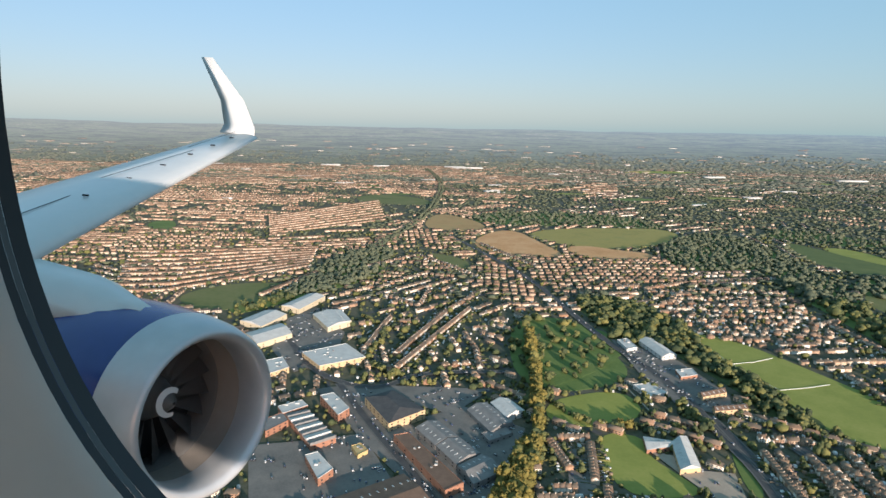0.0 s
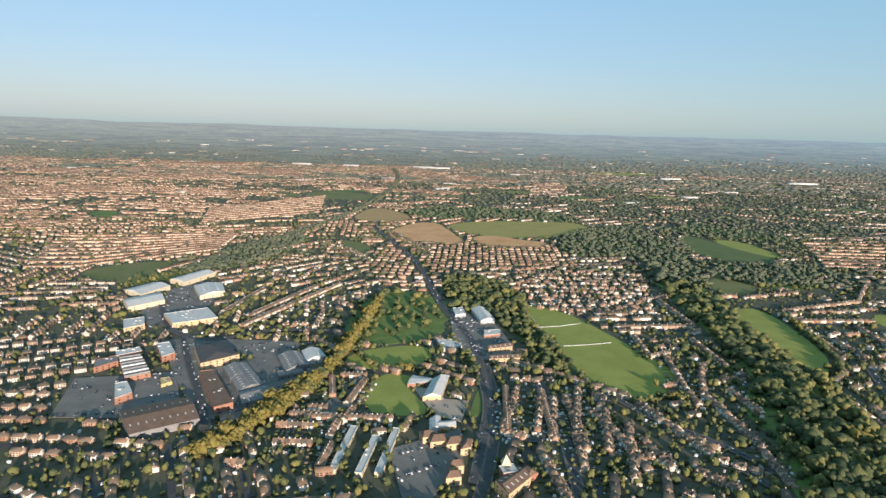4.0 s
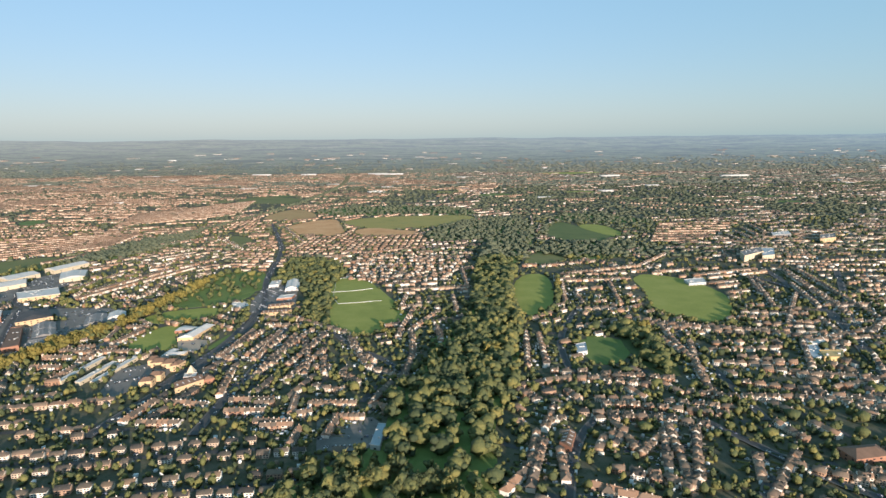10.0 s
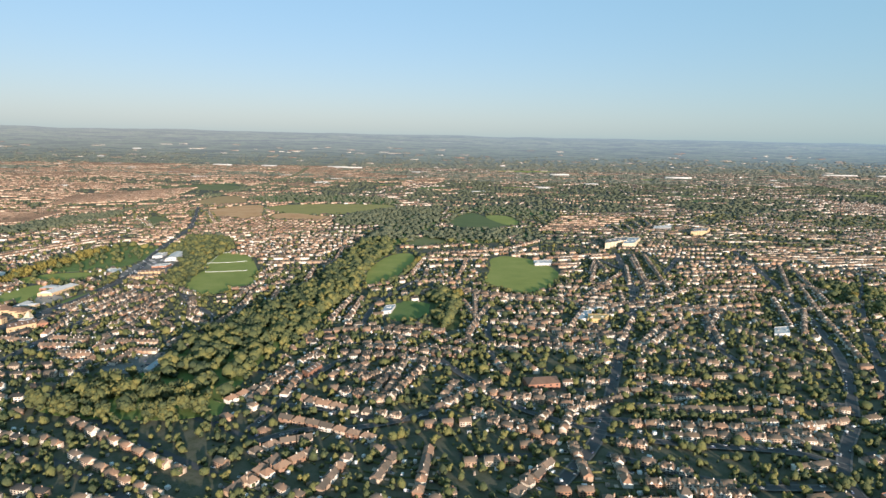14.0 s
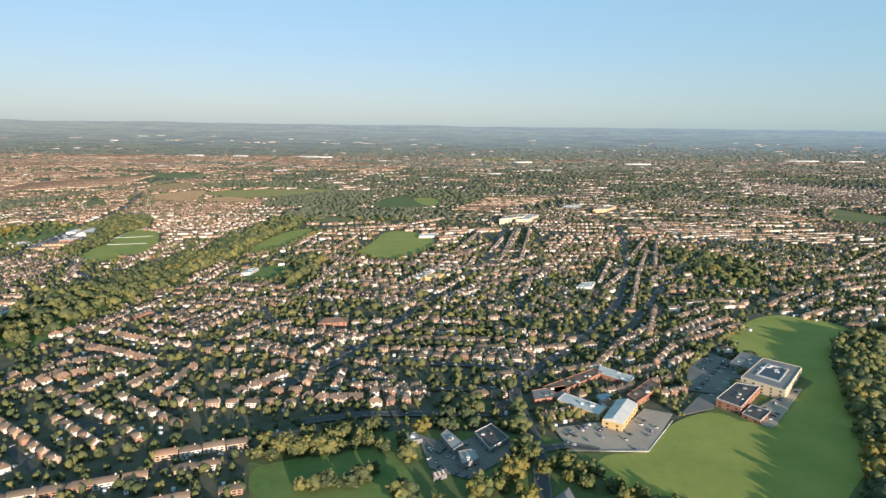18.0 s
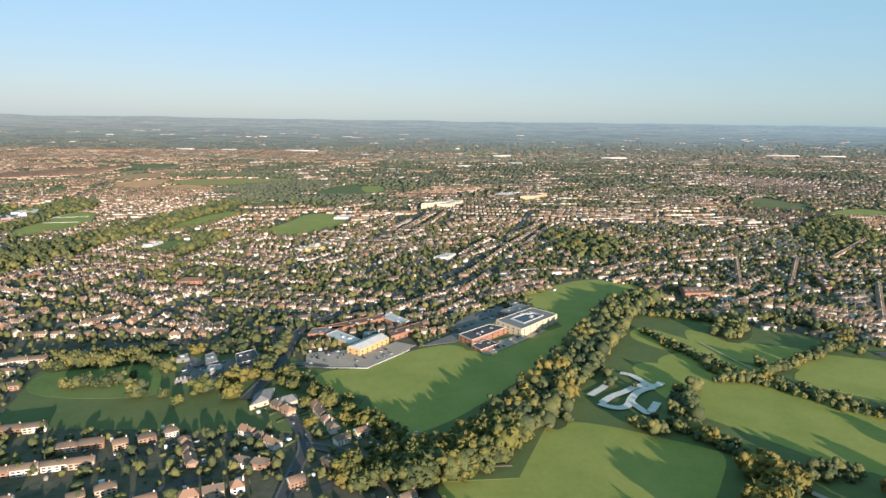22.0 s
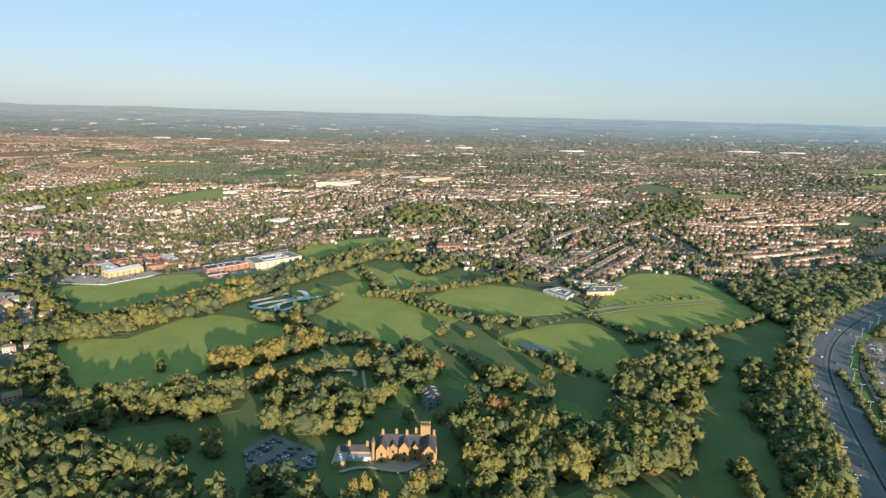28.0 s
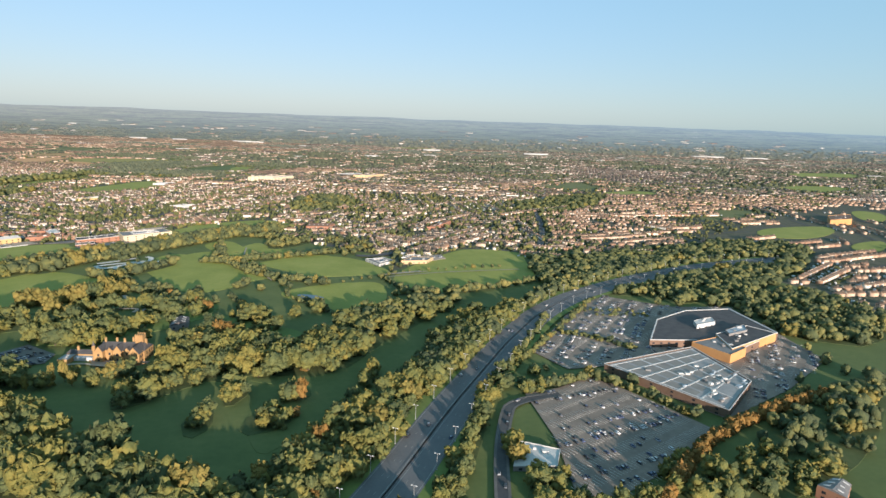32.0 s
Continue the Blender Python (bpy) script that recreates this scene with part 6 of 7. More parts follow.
FAR_HOUSES.build("suburb_houses", [M_WALL, M_ROOF, M_GLASS], "rows of brick and white houses with tiled roofs", "houses")

# ---- trees ----
MOTORWAY = smooth_line([(1905, -900), (1938, -815), (1971, -734), (1996, -664), (2013, -620), (2032, -574), (2062, -500), (2090, -442), (2112, -398), (2158, -332), (2222, -268), (2303, -200), (2424, -116), (2600, -40)], 2)
mark(strip_of(MOTORWAY, 42), 3)
TREES, SHRUBS, AUTUMN, GOLD, PARK_TREES, FAR_TREES = Heap(), Heap(), Heap(), Heap(), Heap(), Heap()
SINGLE = []          # trees built one by one: x, y, height, width


def plant(heap, shapes, x, y, h, w, base=None, lift=.16):
    k = RNG.randint(0, len(shapes), len(x))
    z = np.zeros(len(x)) if base is None else base
    for i, sh in enumerate(shapes):
        j = k == i
        m = int(j.sum())
        heap.add(sh, np.stack([x[j], y[j], z[j] - lift * h[j]], -1), np.stack([w[j], w[j], h[j] * 1.05], -1), RNG.uniform(0, 6.28, m))


def scatter(poly, spacing):
    xs, ys = [p[0] for p in poly], [p[1] for p in poly]
    gx, gy = np.meshgrid(np.arange(min(xs), max(xs), spacing), np.arange(min(ys), max(ys), spacing))
    x, y = gx.ravel() + RNG.uniform(-.45, .45, gx.size) * spacing, gy.ravel() + RNG.uniform(-.45, .45, gx.size) * spacing
    ok = inside(x, y, poly)
    return x[ok], y[ok]


def stand(x, y, height, spacing, golden=.006, anywhere=False):
    """A group of trees: those by the manor and the motorway singly, the rest gathered."""
    n = len(x)
    h = height * RNG.uniform(.62, 1.25, n)
    w = np.clip(h * RNG.uniform(.8, 1.3, n), 0, spacing * 1.7)
    ok = (cover(x, y) < 3) | (cover(x, y) >= 5) | anywhere & (cover(x, y) == 3)
    single = ok & (x > 1600) & (x < 2080) & (y > -760) & (y < -380) & (RNG.rand(n) < .62)
    for i in np.nonzero(single)[0]:
        SINGLE.append((x[i], y[i], h[i], w[i]))
    gold = (RNG.rand(n) < golden) & (y < 1150)
    k = ok & ~single & ~gold
    far, near = y + .53 * x > 1000, y + .53 * x < 480
    park = near & (x > 1150) & (y < -60)
    plant(PARK_TREES, CROWNS, x[k & park], y[k & park], h[k & park], w[k & park])
    near_rest = k & near & ~park
    plant(TREES, CROWNS, x[near_rest], y[near_rest], h[near_rest], w[near_rest])
    middle = k & ~far & ~near
    plant(TREES, MIDDLE, x[middle], y[middle], h[middle], w[middle])
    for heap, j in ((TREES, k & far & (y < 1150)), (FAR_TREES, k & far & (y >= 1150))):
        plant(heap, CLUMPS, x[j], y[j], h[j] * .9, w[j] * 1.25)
    plant(GOLD, CROWNS, x[ok & gold & ~single], y[ok & gold & ~single], h[ok & gold & ~single], w[ok & gold & ~single])


for poly, spacing, height in WOODS:
    far_off = min(p[1] for p in poly) > 1300
    mid_x, mid_y = sum(p[0] for p in poly) / len(poly), sum(p[1] for p in poly) / len(poly)
    if 250 < mid_x < 1000 and -150 < mid_y < 620:          # the old trees of the valley
        spacing, height = spacing * 1.3, height * 1.22
    x, y = scatter(poly, spacing * (1.5 if far_off else 1.12))
    stand(x, y, height * 1.2, spacing * 1.4)
for p, width, spacing, height in LINES:
    for k in range(max(1, int(width / spacing))):
        off = (k + .5) * width / max(1, int(width / spacing)) - width / 2
        at = along(offset_line(p, off), spacing, RNG.uniform(0, spacing))
        if not at:
            continue
        x, y = np.array([a[0] for a in at]), np.array([a[1] for a in at])
        strip = width < 14 and spacing < 8          # planted strips between car parks
        stand(x + RNG.normal(0, 1.2, len(x)), y + RNG.normal(0, 1.2, len(x)), height * 1.1, spacing * 1.5, .85 if height == 17 else .06, strip)
    if width < 14 and spacing < 8:
        mark(strip_of(p, width), 2)

# garden trees and shrubs between the houses
n = 62000
x, y = RNG.uniform(-2000, 4600, n), RNG.uniform(-500, 1900, n)
ok = (cover(x, y) % 6 == 0) & (np.abs(x - (900 + y * .12)) < 1500 + y * .85)
x, y = x[ok], y[ok]
h = RNG.uniform(2.6, 7.0, len(x)) * np.where(RNG.rand(len(x)) < .22, 1.75, 1)
close = y + .53 * x < 620
for shapes, j in ((BUSHES, ~close & (y + .53 * x < 1150)), (SPECKS, y + .53 * x >= 1150)):
    plant(SHRUBS, shapes, x[j], y[j], h[j], h[j] * RNG.uniform(.9, 1.6, j.sum()), lift=.2)
plant(SHRUBS, TUFTS, x[close], y[close], h[close], h[close] * RNG.uniform(.8, 1.4, close.sum()), lift=.2)
n = 15000
x, y = RNG.uniform(-100, 2300, n), RNG.uniform(-350, 760, n)
x, y = x[cover(x, y) % 6 == 0], y[cover(x, y) % 6 == 0]
h = RNG.uniform(4, 12.5, len(x))
plant(SHRUBS, CLUMPS, x, y, h, h * RNG.uniform(.7, 1.15, len(x)), lift=.2)
n = 130000
x, y = RNG.uniform(-5000, 8600, n), 1150 + 5600 * RNG.rand(n) ** 1.15
dense = np.array([noise.noise((a / 700, b / 420, 7.0)) for a, b in zip(x, y)])
ok = (cover(x, y) % 6 == 0) & (RNG.rand(n) < (.34 + .5 * dense + .75 * leafiness(x, y)) * np.where(x < 0, .6, 1.0)) & (np.abs(x - 1000 - y * .12) < 1900 + y * .85)
ok &= RNG.rand(n) < np.clip((6200 - y) / 1000, 0, 1)
x, y = x[ok], y[ok]
h = RNG.uniform(6, 12, len(x))
base, spread = np.array([lie(a, b) for a, b in zip(x, y)]), RNG.uniform(1.5, 3.6, len(x))
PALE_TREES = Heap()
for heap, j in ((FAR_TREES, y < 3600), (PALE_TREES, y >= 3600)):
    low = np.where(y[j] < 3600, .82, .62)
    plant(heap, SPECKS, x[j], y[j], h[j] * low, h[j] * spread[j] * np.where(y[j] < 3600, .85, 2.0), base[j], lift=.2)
# loose trees over the parkland
n = 1500
x, y = RNG.uniform(1250, 2700, n), RNG.uniform(-1000, 0, n)
ok = (cover(x, y) == 5) & (np.array([noise.noise((a / 70, b / 70, 4.0)) for a, b in zip(x, y)]) > .06)
stand(x[ok], y[ok], 13.5, 14, .05)
# tall trees round the clinic, tree rows of the golf course, groves on the manor's lawns
for height, spots in ((17, ((1143, -224), (1172, -215), (1189, -208), (1197, -197), (1206, -157), (1208, -180), (1211, -122), (1119, -223), (1121, -163), (1158, -116), (1178, -111), (1205, -228), (1160, -238))),
                      (12, ((1151, -113), (1133, -117), (1097, -182), (1117, -137), (1246, -106), (1238, -112), (1225, -186), (1232, -178), (1241, -197), (1253, -205), (1276, -224), (1250, -186))),
                      (13, ((1045, -205), (1055, -203), (1063, -201), (1071, -200), (1080, -198), (1089, -193), (1037, -155), (1047, -155), (1057, -153), (1067, -150), (1078, -146), (1089, -142), (1102, -151))),
                      (16, ((1781, -436), (1794, -447), (1803, -441), (1813, -458), (1825, -474), (1837, -471), (1789, -418), (1809, -430), (1819, -446))),
                      (9, ((1502, -413), (1509, -426), (1638, -470), (1662, -462), (1668, -484), (1697, -440), (1646, -494)))):
    stand(np.array([p[0] for p in spots], float), np.array([p[1] for p in spots], float), height, 14, .05, True)
PARK_TREES.build("park_trees", [M_PARK_LEAF], "olive and golden trees of the park woods", "trees")
TREES.build("woodland_trees", [M_LEAF], "dense green deciduous trees of woods and belts", "trees")
SHRUBS.build("garden_shrubs", [M_LEAF], "small green garden trees and hedges", "shrubs")
FAR_TREES.build("distant_trees", [M_FAR_LEAF], "distant trees between the houses, greyed in colour for haze", "trees", smooth=True)
PALE_TREES.build("horizon_trees", [M_HAZE_LEAF], "trees towards the horizon, paled in colour for haze", "trees", smooth=True)
GOLD.build("turning_trees", [M_LEAF_GOLD], "trees with yellowing leaves", "trees")

# ---- single houses beside the flight line ----
def house(length, depth, eave, rise, hip, pair):
    """A brick or rendered house, alone or a pair, at the origin."""
    top = empty("house")
    part("wall", boxed(-length / 2, -depth / 2, -.3, length / 2, depth / 2, eave), M_WALL_OB, top)
    bm = bmesh.new()
    lx, ly = length / 2 + .35, depth / 2 + .45
    r = lx - depth * .42 if hip else lx
    vs = [bm.verts.new(p) for p in ((-lx, -ly, eave), (lx, -ly, eave), (lx, ly, eave), (-lx, ly, eave), (-r, 0, eave + rise), (r, 0, eave + rise),
                                    (-lx, -ly, eave - .2), (lx, -ly, eave - .2), (lx, ly, eave - .2), (-lx, ly, eave - .2))]
    for f in ((0, 1, 5, 4), (2, 3, 4, 5), (1, 2, 5), (3, 0, 4), (9, 8, 7, 6), (6, 7, 1, 0), (7, 8, 2, 1), (8, 9, 3, 2), (9, 6, 0, 3)):
        bm.faces.new([vs[i] for i in f])
    part("roof", bm, M_ROOF_OB, top)
    bm = bmesh.new()
    cx = 0 if pair else length * .44
    box(bm, cx - .5, -.35, eave + rise * .5, cx + .5, .35, eave + rise + 1.1)
    for px in (-.25, .25):
        box(bm, cx + px - .12, -.12, eave + rise + 1.1, cx + px + .12, .12, eave + rise + 1.5)
    part("chimney", bm, M_WALL_OB, top)
    units = (-1, 1) if pair else (0,)
    for u in units:
        ox = u * length / 4
        w = length / (2 if pair else 1)
        for y, s in ((-depth / 2, -1), (depth / 2, 1)):
            for z in (.8, 3.1) if s < 0 else (3.1,):
                part("window", boxed(ox - w * .2 - .95, y - .06, z, ox - w * .2 + .95, y + .06, z + 1.35), M_GLASS, top)
        part("door", boxed(ox + w * .2 - .5, -depth / 2 - .06, 0, ox + w * .2 + .5, -depth / 2 + .05, 2.1), M_DOOR, top)
    return top


protos = {
    "terr": [house(5.62, 8.0, 4.9, 2.7, False, False)],
    "semi": [house(12.6, 8.2, 4.7, 3.3, True, True), house(13.4, 8.0, 4.7, 3.2, False, True), house(9.0, 8.6, 4.8, 3.4, True, False)],
}
tagged(protos["terr"][0], "narrow brick terraced house with tiled gable roof", "house", "terraced houses")
tagged(protos["semi"][0], "pair of semi-detached houses with a hipped tile roof", "house", "suburban houses")
tagged(protos["semi"][1], "pair of semi-detached houses with a gabled tile roof", "house", "suburban houses")
tagged(protos["semi"][2], "detached house with a hipped tile roof", "house", "suburban houses")
first = {}
for i, (x, y, h, kind) in enumerate(NEAR):
    k = 0 if kind == "terr" else (i * 7 + i // 3) % 3
    proto = protos[kind][k]
    at = pose(x, y, 0, 0, 0, math.degrees(h) + (180 if i % 5 == 0 and kind == "semi" else 0))
    if (kind, k) in first:
        copy_thing(proto, at)
    else:
        first[kind, k] = True
        proto.matrix_world = at

# ---- single trees of the park and the motorway ----
def tree_mesh(seed, leaves=230):
    rng = random.Random(seed)
    v, f, _ = lumpy(40 + seed, 15, ICO1)
    bm = bmesh.new()
    vs = [bm.verts.new(tuple(p)) for p in v]
    for face in f:
        bm.faces.new([vs[i] for i in face])
    for _ in range(leaves):
        p = Vector(v[rng.randrange(len(v))]) * rng.uniform(.97, 1.05)
        a, b = Vector([rng.gauss(0, 1) for _ in range(3)]).normalized() * .055, Vector([rng.gauss(0, 1) for _ in range(3)]).normalized() * .055
        bm.faces.new([bm.verts.new(q) for q in (p - a - b, p + a - b, p + a + b, p - a + b)])
    return bm


def tree(seed, leaf=None, label="broad deciduous tree with olive green leaves"):
    top = empty("tree")
    part("crown", tree_mesh(seed), leaf or M_LEAF_OB, top)
    bm = bmesh.new()
    bmesh.ops.create_cone(bm, cap_ends=True, segments=7, radius1=.035, radius2=.018, depth=.5, matrix=Matrix.Translation((0, 0, .2)))
    for i in range(3):
        bmesh.ops.create_cone(bm, cap_ends=True, segments=5, radius1=.016, radius2=.006, depth=.34, matrix=pose(.08 * math.cos(i * 2.1), .08 * math.sin(i * 2.1), .42, 0, 0, i * 120) @ pose(0, 0, 0, 0, 32))
    part("trunk", bm, M_BARK, top)
    return tagged(top, label, "tree", "park trees")


tree_protos = [tree(s) for s in range(6)] + [tree(6, M_LEAF_GOLD, "deciduous tree with yellowing leaves"), tree(7, M_LEAF_AUTUMN, "deciduous tree with orange autumn leaves")]
SINGLE.sort(key=lambda s: s[1] + .53 * s[0])
spare = Heap()
for i, (x, y, h, w) in enumerate(SINGLE):
    m = pose(x, y, 0, 0, 0, (i * 137) % 360)
    if i < 8:
        ob = tree_protos[i]
        ob.matrix_world = m
    elif i < 300:
        ob = copy_thing(tree_protos[7 if i % 53 == 0 else 6 if i % 17 == 3 else i % 6], m)
    else:
        plant(spare, CROWNS, np.array([x]), np.array([y]), np.array([h]), np.array([w]))
        continue
    ob.scale = (w, w, h)
spare.build("park_wood", [M_PARK_LEAF], "olive green trees of the park woods", "trees")

# ---- the dual carriageway ----


def ribbon(name, line, d0, d1, z, mat, label, category, thick=0.0):
    a, b = offset_line(line, d0), offset_line(line, d1)
    bm = bmesh.new()
    va, vb = [bm.verts.new((*q, z)) for q in a], [bm.verts.new((*q, z)) for q in b]
    for i in range(len(line) - 1):
        bm.faces.new((va[i + 1], va[i], vb[i], vb[i + 1]))
    if thick:
        bmesh.ops.solidify(bm, geom=bm.faces[:], thickness=thick)
    return tagged(to_object(name, bm, mat), label, category, kind="structure")


ribbon("road", MOTORWAY, 17, -17, 2.2, M_MOTORWAY, "wide grey dual carriageway", "road")
ribbon("verge", MOTORWAY, 27, 17.004, 2.1, M_GRASS[1], "grass verge of the dual carriageway", "verge")
ribbon("verge", MOTORWAY, -17.004, -24, 2.1, M_GRASS[1], "grass verge of the dual carriageway", "verge")
ribbon("barrier", MOTORWAY, .35, -.35, 3.1, M_STEEL, "steel central crash barrier", "barrier", .35)
for d in (15.6, 1.8, -1.8, -15.6):
    ribbon("trim", MOTORWAY, d + .14, d - .14, 2.23, M_MARK, "white edge line", "road marking")
DASH = Heap()
for d in (9.8, 6.0, -6.0, -9.8):
    at = along(offset_line(MOTORWAY, d), 18.0)
    DASH.add(SH_BOX, np.array([(x, y, 2.21) for x, y, _ in at]), np.array([(3.0, .18, .03)] * len(at)), np.array([a[2] for a in at]))
DASH.build("lane_dashes", [M_MARK], "white lane dashes on the carriageway", "road marking")


def lamp_post():
    top = tagged(empty("street_lamp"), "tall grey twin-arm lamp post beside the carriageway", "street lamp", "motorway lamps")
    bm = bmesh.new()
    bmesh.ops.create_cone(bm, cap_ends=True, segments=8, radius1=.2, radius2=.11, depth=11, matrix=Matrix.Translation((0, 0, 5.5)))
    part("pole", bm, M_STEEL, top)
    for s in (-1, 1):
        part("arm", boxed(-.07, 0 if s > 0 else -1.4, 10.75, .07, 1.4 if s > 0 else 0, 10.92), M_STEEL, top)
        part("lamp_head", boxed(-.22, s * 1.4 - .45, 10.7, .22, s * 1.4 + .45, 10.98), M_FRAME, top)
    part("base", boxed(-.3, -.3, -.2, .3, .3, .35), M_STEEL, top)
    return top


lamp = lamp_post()
spots = along(offset_line(MOTORWAY, 17.6), 36) + along(offset_line(MOTORWAY, -17.6), 36, 18)
for i, (x, y, h) in enumerate(spots):
    m = pose(x, y, 2.1, 0, 0, math.degrees(h))
    if i:
        copy_thing(lamp, m)
    else:
        lamp.matrix_world = m


# ---- cars ----
def car(kind):
    top = empty("car")
    long, high = (4.3, .78) if kind == 0 else (5.2, 1.15)
    bm = bmesh.new()
    box(bm, -long / 2, -.88, .28, long / 2, .88, high)
    bmesh.ops.bevel(bm, geom=bm.edges[:], offset=.1, segments=1, affect="EDGES")
    part("body", bm, M_CAR_OB, top)
    bm = bmesh.new()
    vs = box(bm, -long * .36, -.8, high - .004, long * .26, .8, high + .56)
    for v in vs[4:]:
        v.co.x *= .72
        v.co.y *= .86
    part("cabin_glass", bm, M_GLASS, top)
    part("car_roof", boxed(-long * .24, -.66, high + .555, long * .17, .66, high + .6), M_CAR_OB, top)
    for x in (-long * .31, long * .31):
        for y in (-.82, .82):
            bm = bmesh.new()
            bmesh.ops.create_cone(bm, cap_ends=True, segments=10, radius1=.32, radius2=.32, depth=.2, matrix=pose(x, y, .32, 90))
            part("wheel", bm, M_TYRE, top)
    return tagged(top, "parked car with painted steel body" if kind == 0 else "light van with a painted body", "car" if kind == 0 else "van", "vehicles")


spots = []
rng = random.Random(11)
for poly, ground_z in zip(PARKING, PARK_LEVEL):
    h = math.atan2(poly[1][1] - poly[0][1], poly[1][0] - poly[0][0])
    cx, cy = poly[0]
    c, s = math.cos(h), math.sin(h)
    us = [(x - cx) * c + (y - cy) * s for x, y in poly]
    vs = [-(x - cx) * s + (y - cy) * c for x, y in poly]
    v = min(vs) + 5
    row = 0
    while v < max(vs) - 4:
        u = min(us) + 4
        fill = rng.choice((.6, .75, .9)) if poly[0] == (1619, -555) else rng.choice((.16, .3, .45)) if poly is PARKING[-1] else rng.choice((.03, .08, .16, .36))
        while u < max(us) - 4:
            if rng.random() < fill:
                x, y = cx + u * c - v * s, cy + u * s + v * c
                if bool(inside(np.array([x]), np.array([y]), poly)[0]) and int(cover(x, y)) == 3:
                    spots.append((x, y, ground_z, h + math.pi / 2 + rng.choice((0, math.pi)), 0))
            u += 2.7
        v += 5.4 if row % 2 == 0 else 12.5
        row += 1
for p, width, ground_z in ROAD_LINES:
    for x, y, h in along(p, 13, 5):
        if rng.random() < .42:
            d = rng.choice((-1, 1)) * (width / 2 - 1.3)
            spots.append((x - math.sin(h) * d, y + math.cos(h) * d, ground_z, h if d < 0 else h + math.pi, 0))
for d in (13.5, 9.8, 6.3, -6.3, -9.8, -13.5):
    for x, y, h in along(offset_line(MOTORWAY, d), 110, rng.uniform(5, 60)):
        if rng.random() < .55:
            spots.append((x, y, 2.25, h if d < 0 else h + math.pi, rng.random() < .2))
spots.sort(key=lambda s: s[1] + .53 * s[0])
car_protos = [car(0), car(1)]
for i, (x, y, z, h, k) in enumerate(spots[:108]):
    m = pose(x, y, z, 0, 0, math.degrees(h))
    if i < 2:
        car_protos[i].matrix_world = m
    else:
        copy_thing(car_protos[1 if k or i % 9 == 4 else 0], m)
CARS = Heap()
rest = np.array([s[:4] for s in spots[108:]])
CARS.add(SH_CAR, rest[:, :3], np.ones((len(rest), 3)), rest[:, 3])
CARS.build("parked_cars", [M_CAR, M_GLASS], "cars parked in yards and along the streets", "cars")

# bay lines of the car parks
BAYS = Heap()
for poly, ground_z in zip(PARKING[-2:], PARK_LEVEL[-2:]):
    h = math.atan2(poly[2][1] - poly[1][1], poly[2][0] - poly[1][0])
    xs, ys = [p[0] for p in poly], [p[1] for p in poly]
    c, s = math.cos(h), math.sin(h)
    gu, gv = np.meshgrid(np.arange(-200, 200, 2.7), np.arange(-200, 200, 16.0))
    x, y = sum(xs) / len(xs) + gu * c - gv * s, sum(ys) / len(ys) + gu * s + gv * c
    x, y = x.ravel(), y.ravel()
    ok = inside(x, y, poly) & (cover(x, y) == 3)
    x, y = x[ok], y[ok]
    BAYS.add(SH_BOX, np.stack([x, y, np.full(len(x), ground_z - .03)], -1), np.stack([np.full(len(x), 9.6), np.full(len(x), .2), np.full(len(x), .06)], -1), np.full(len(x), h + math.pi / 2))
BAYS.build("bay_lines", [M_BAY], "white parking bay lines", "road marking")


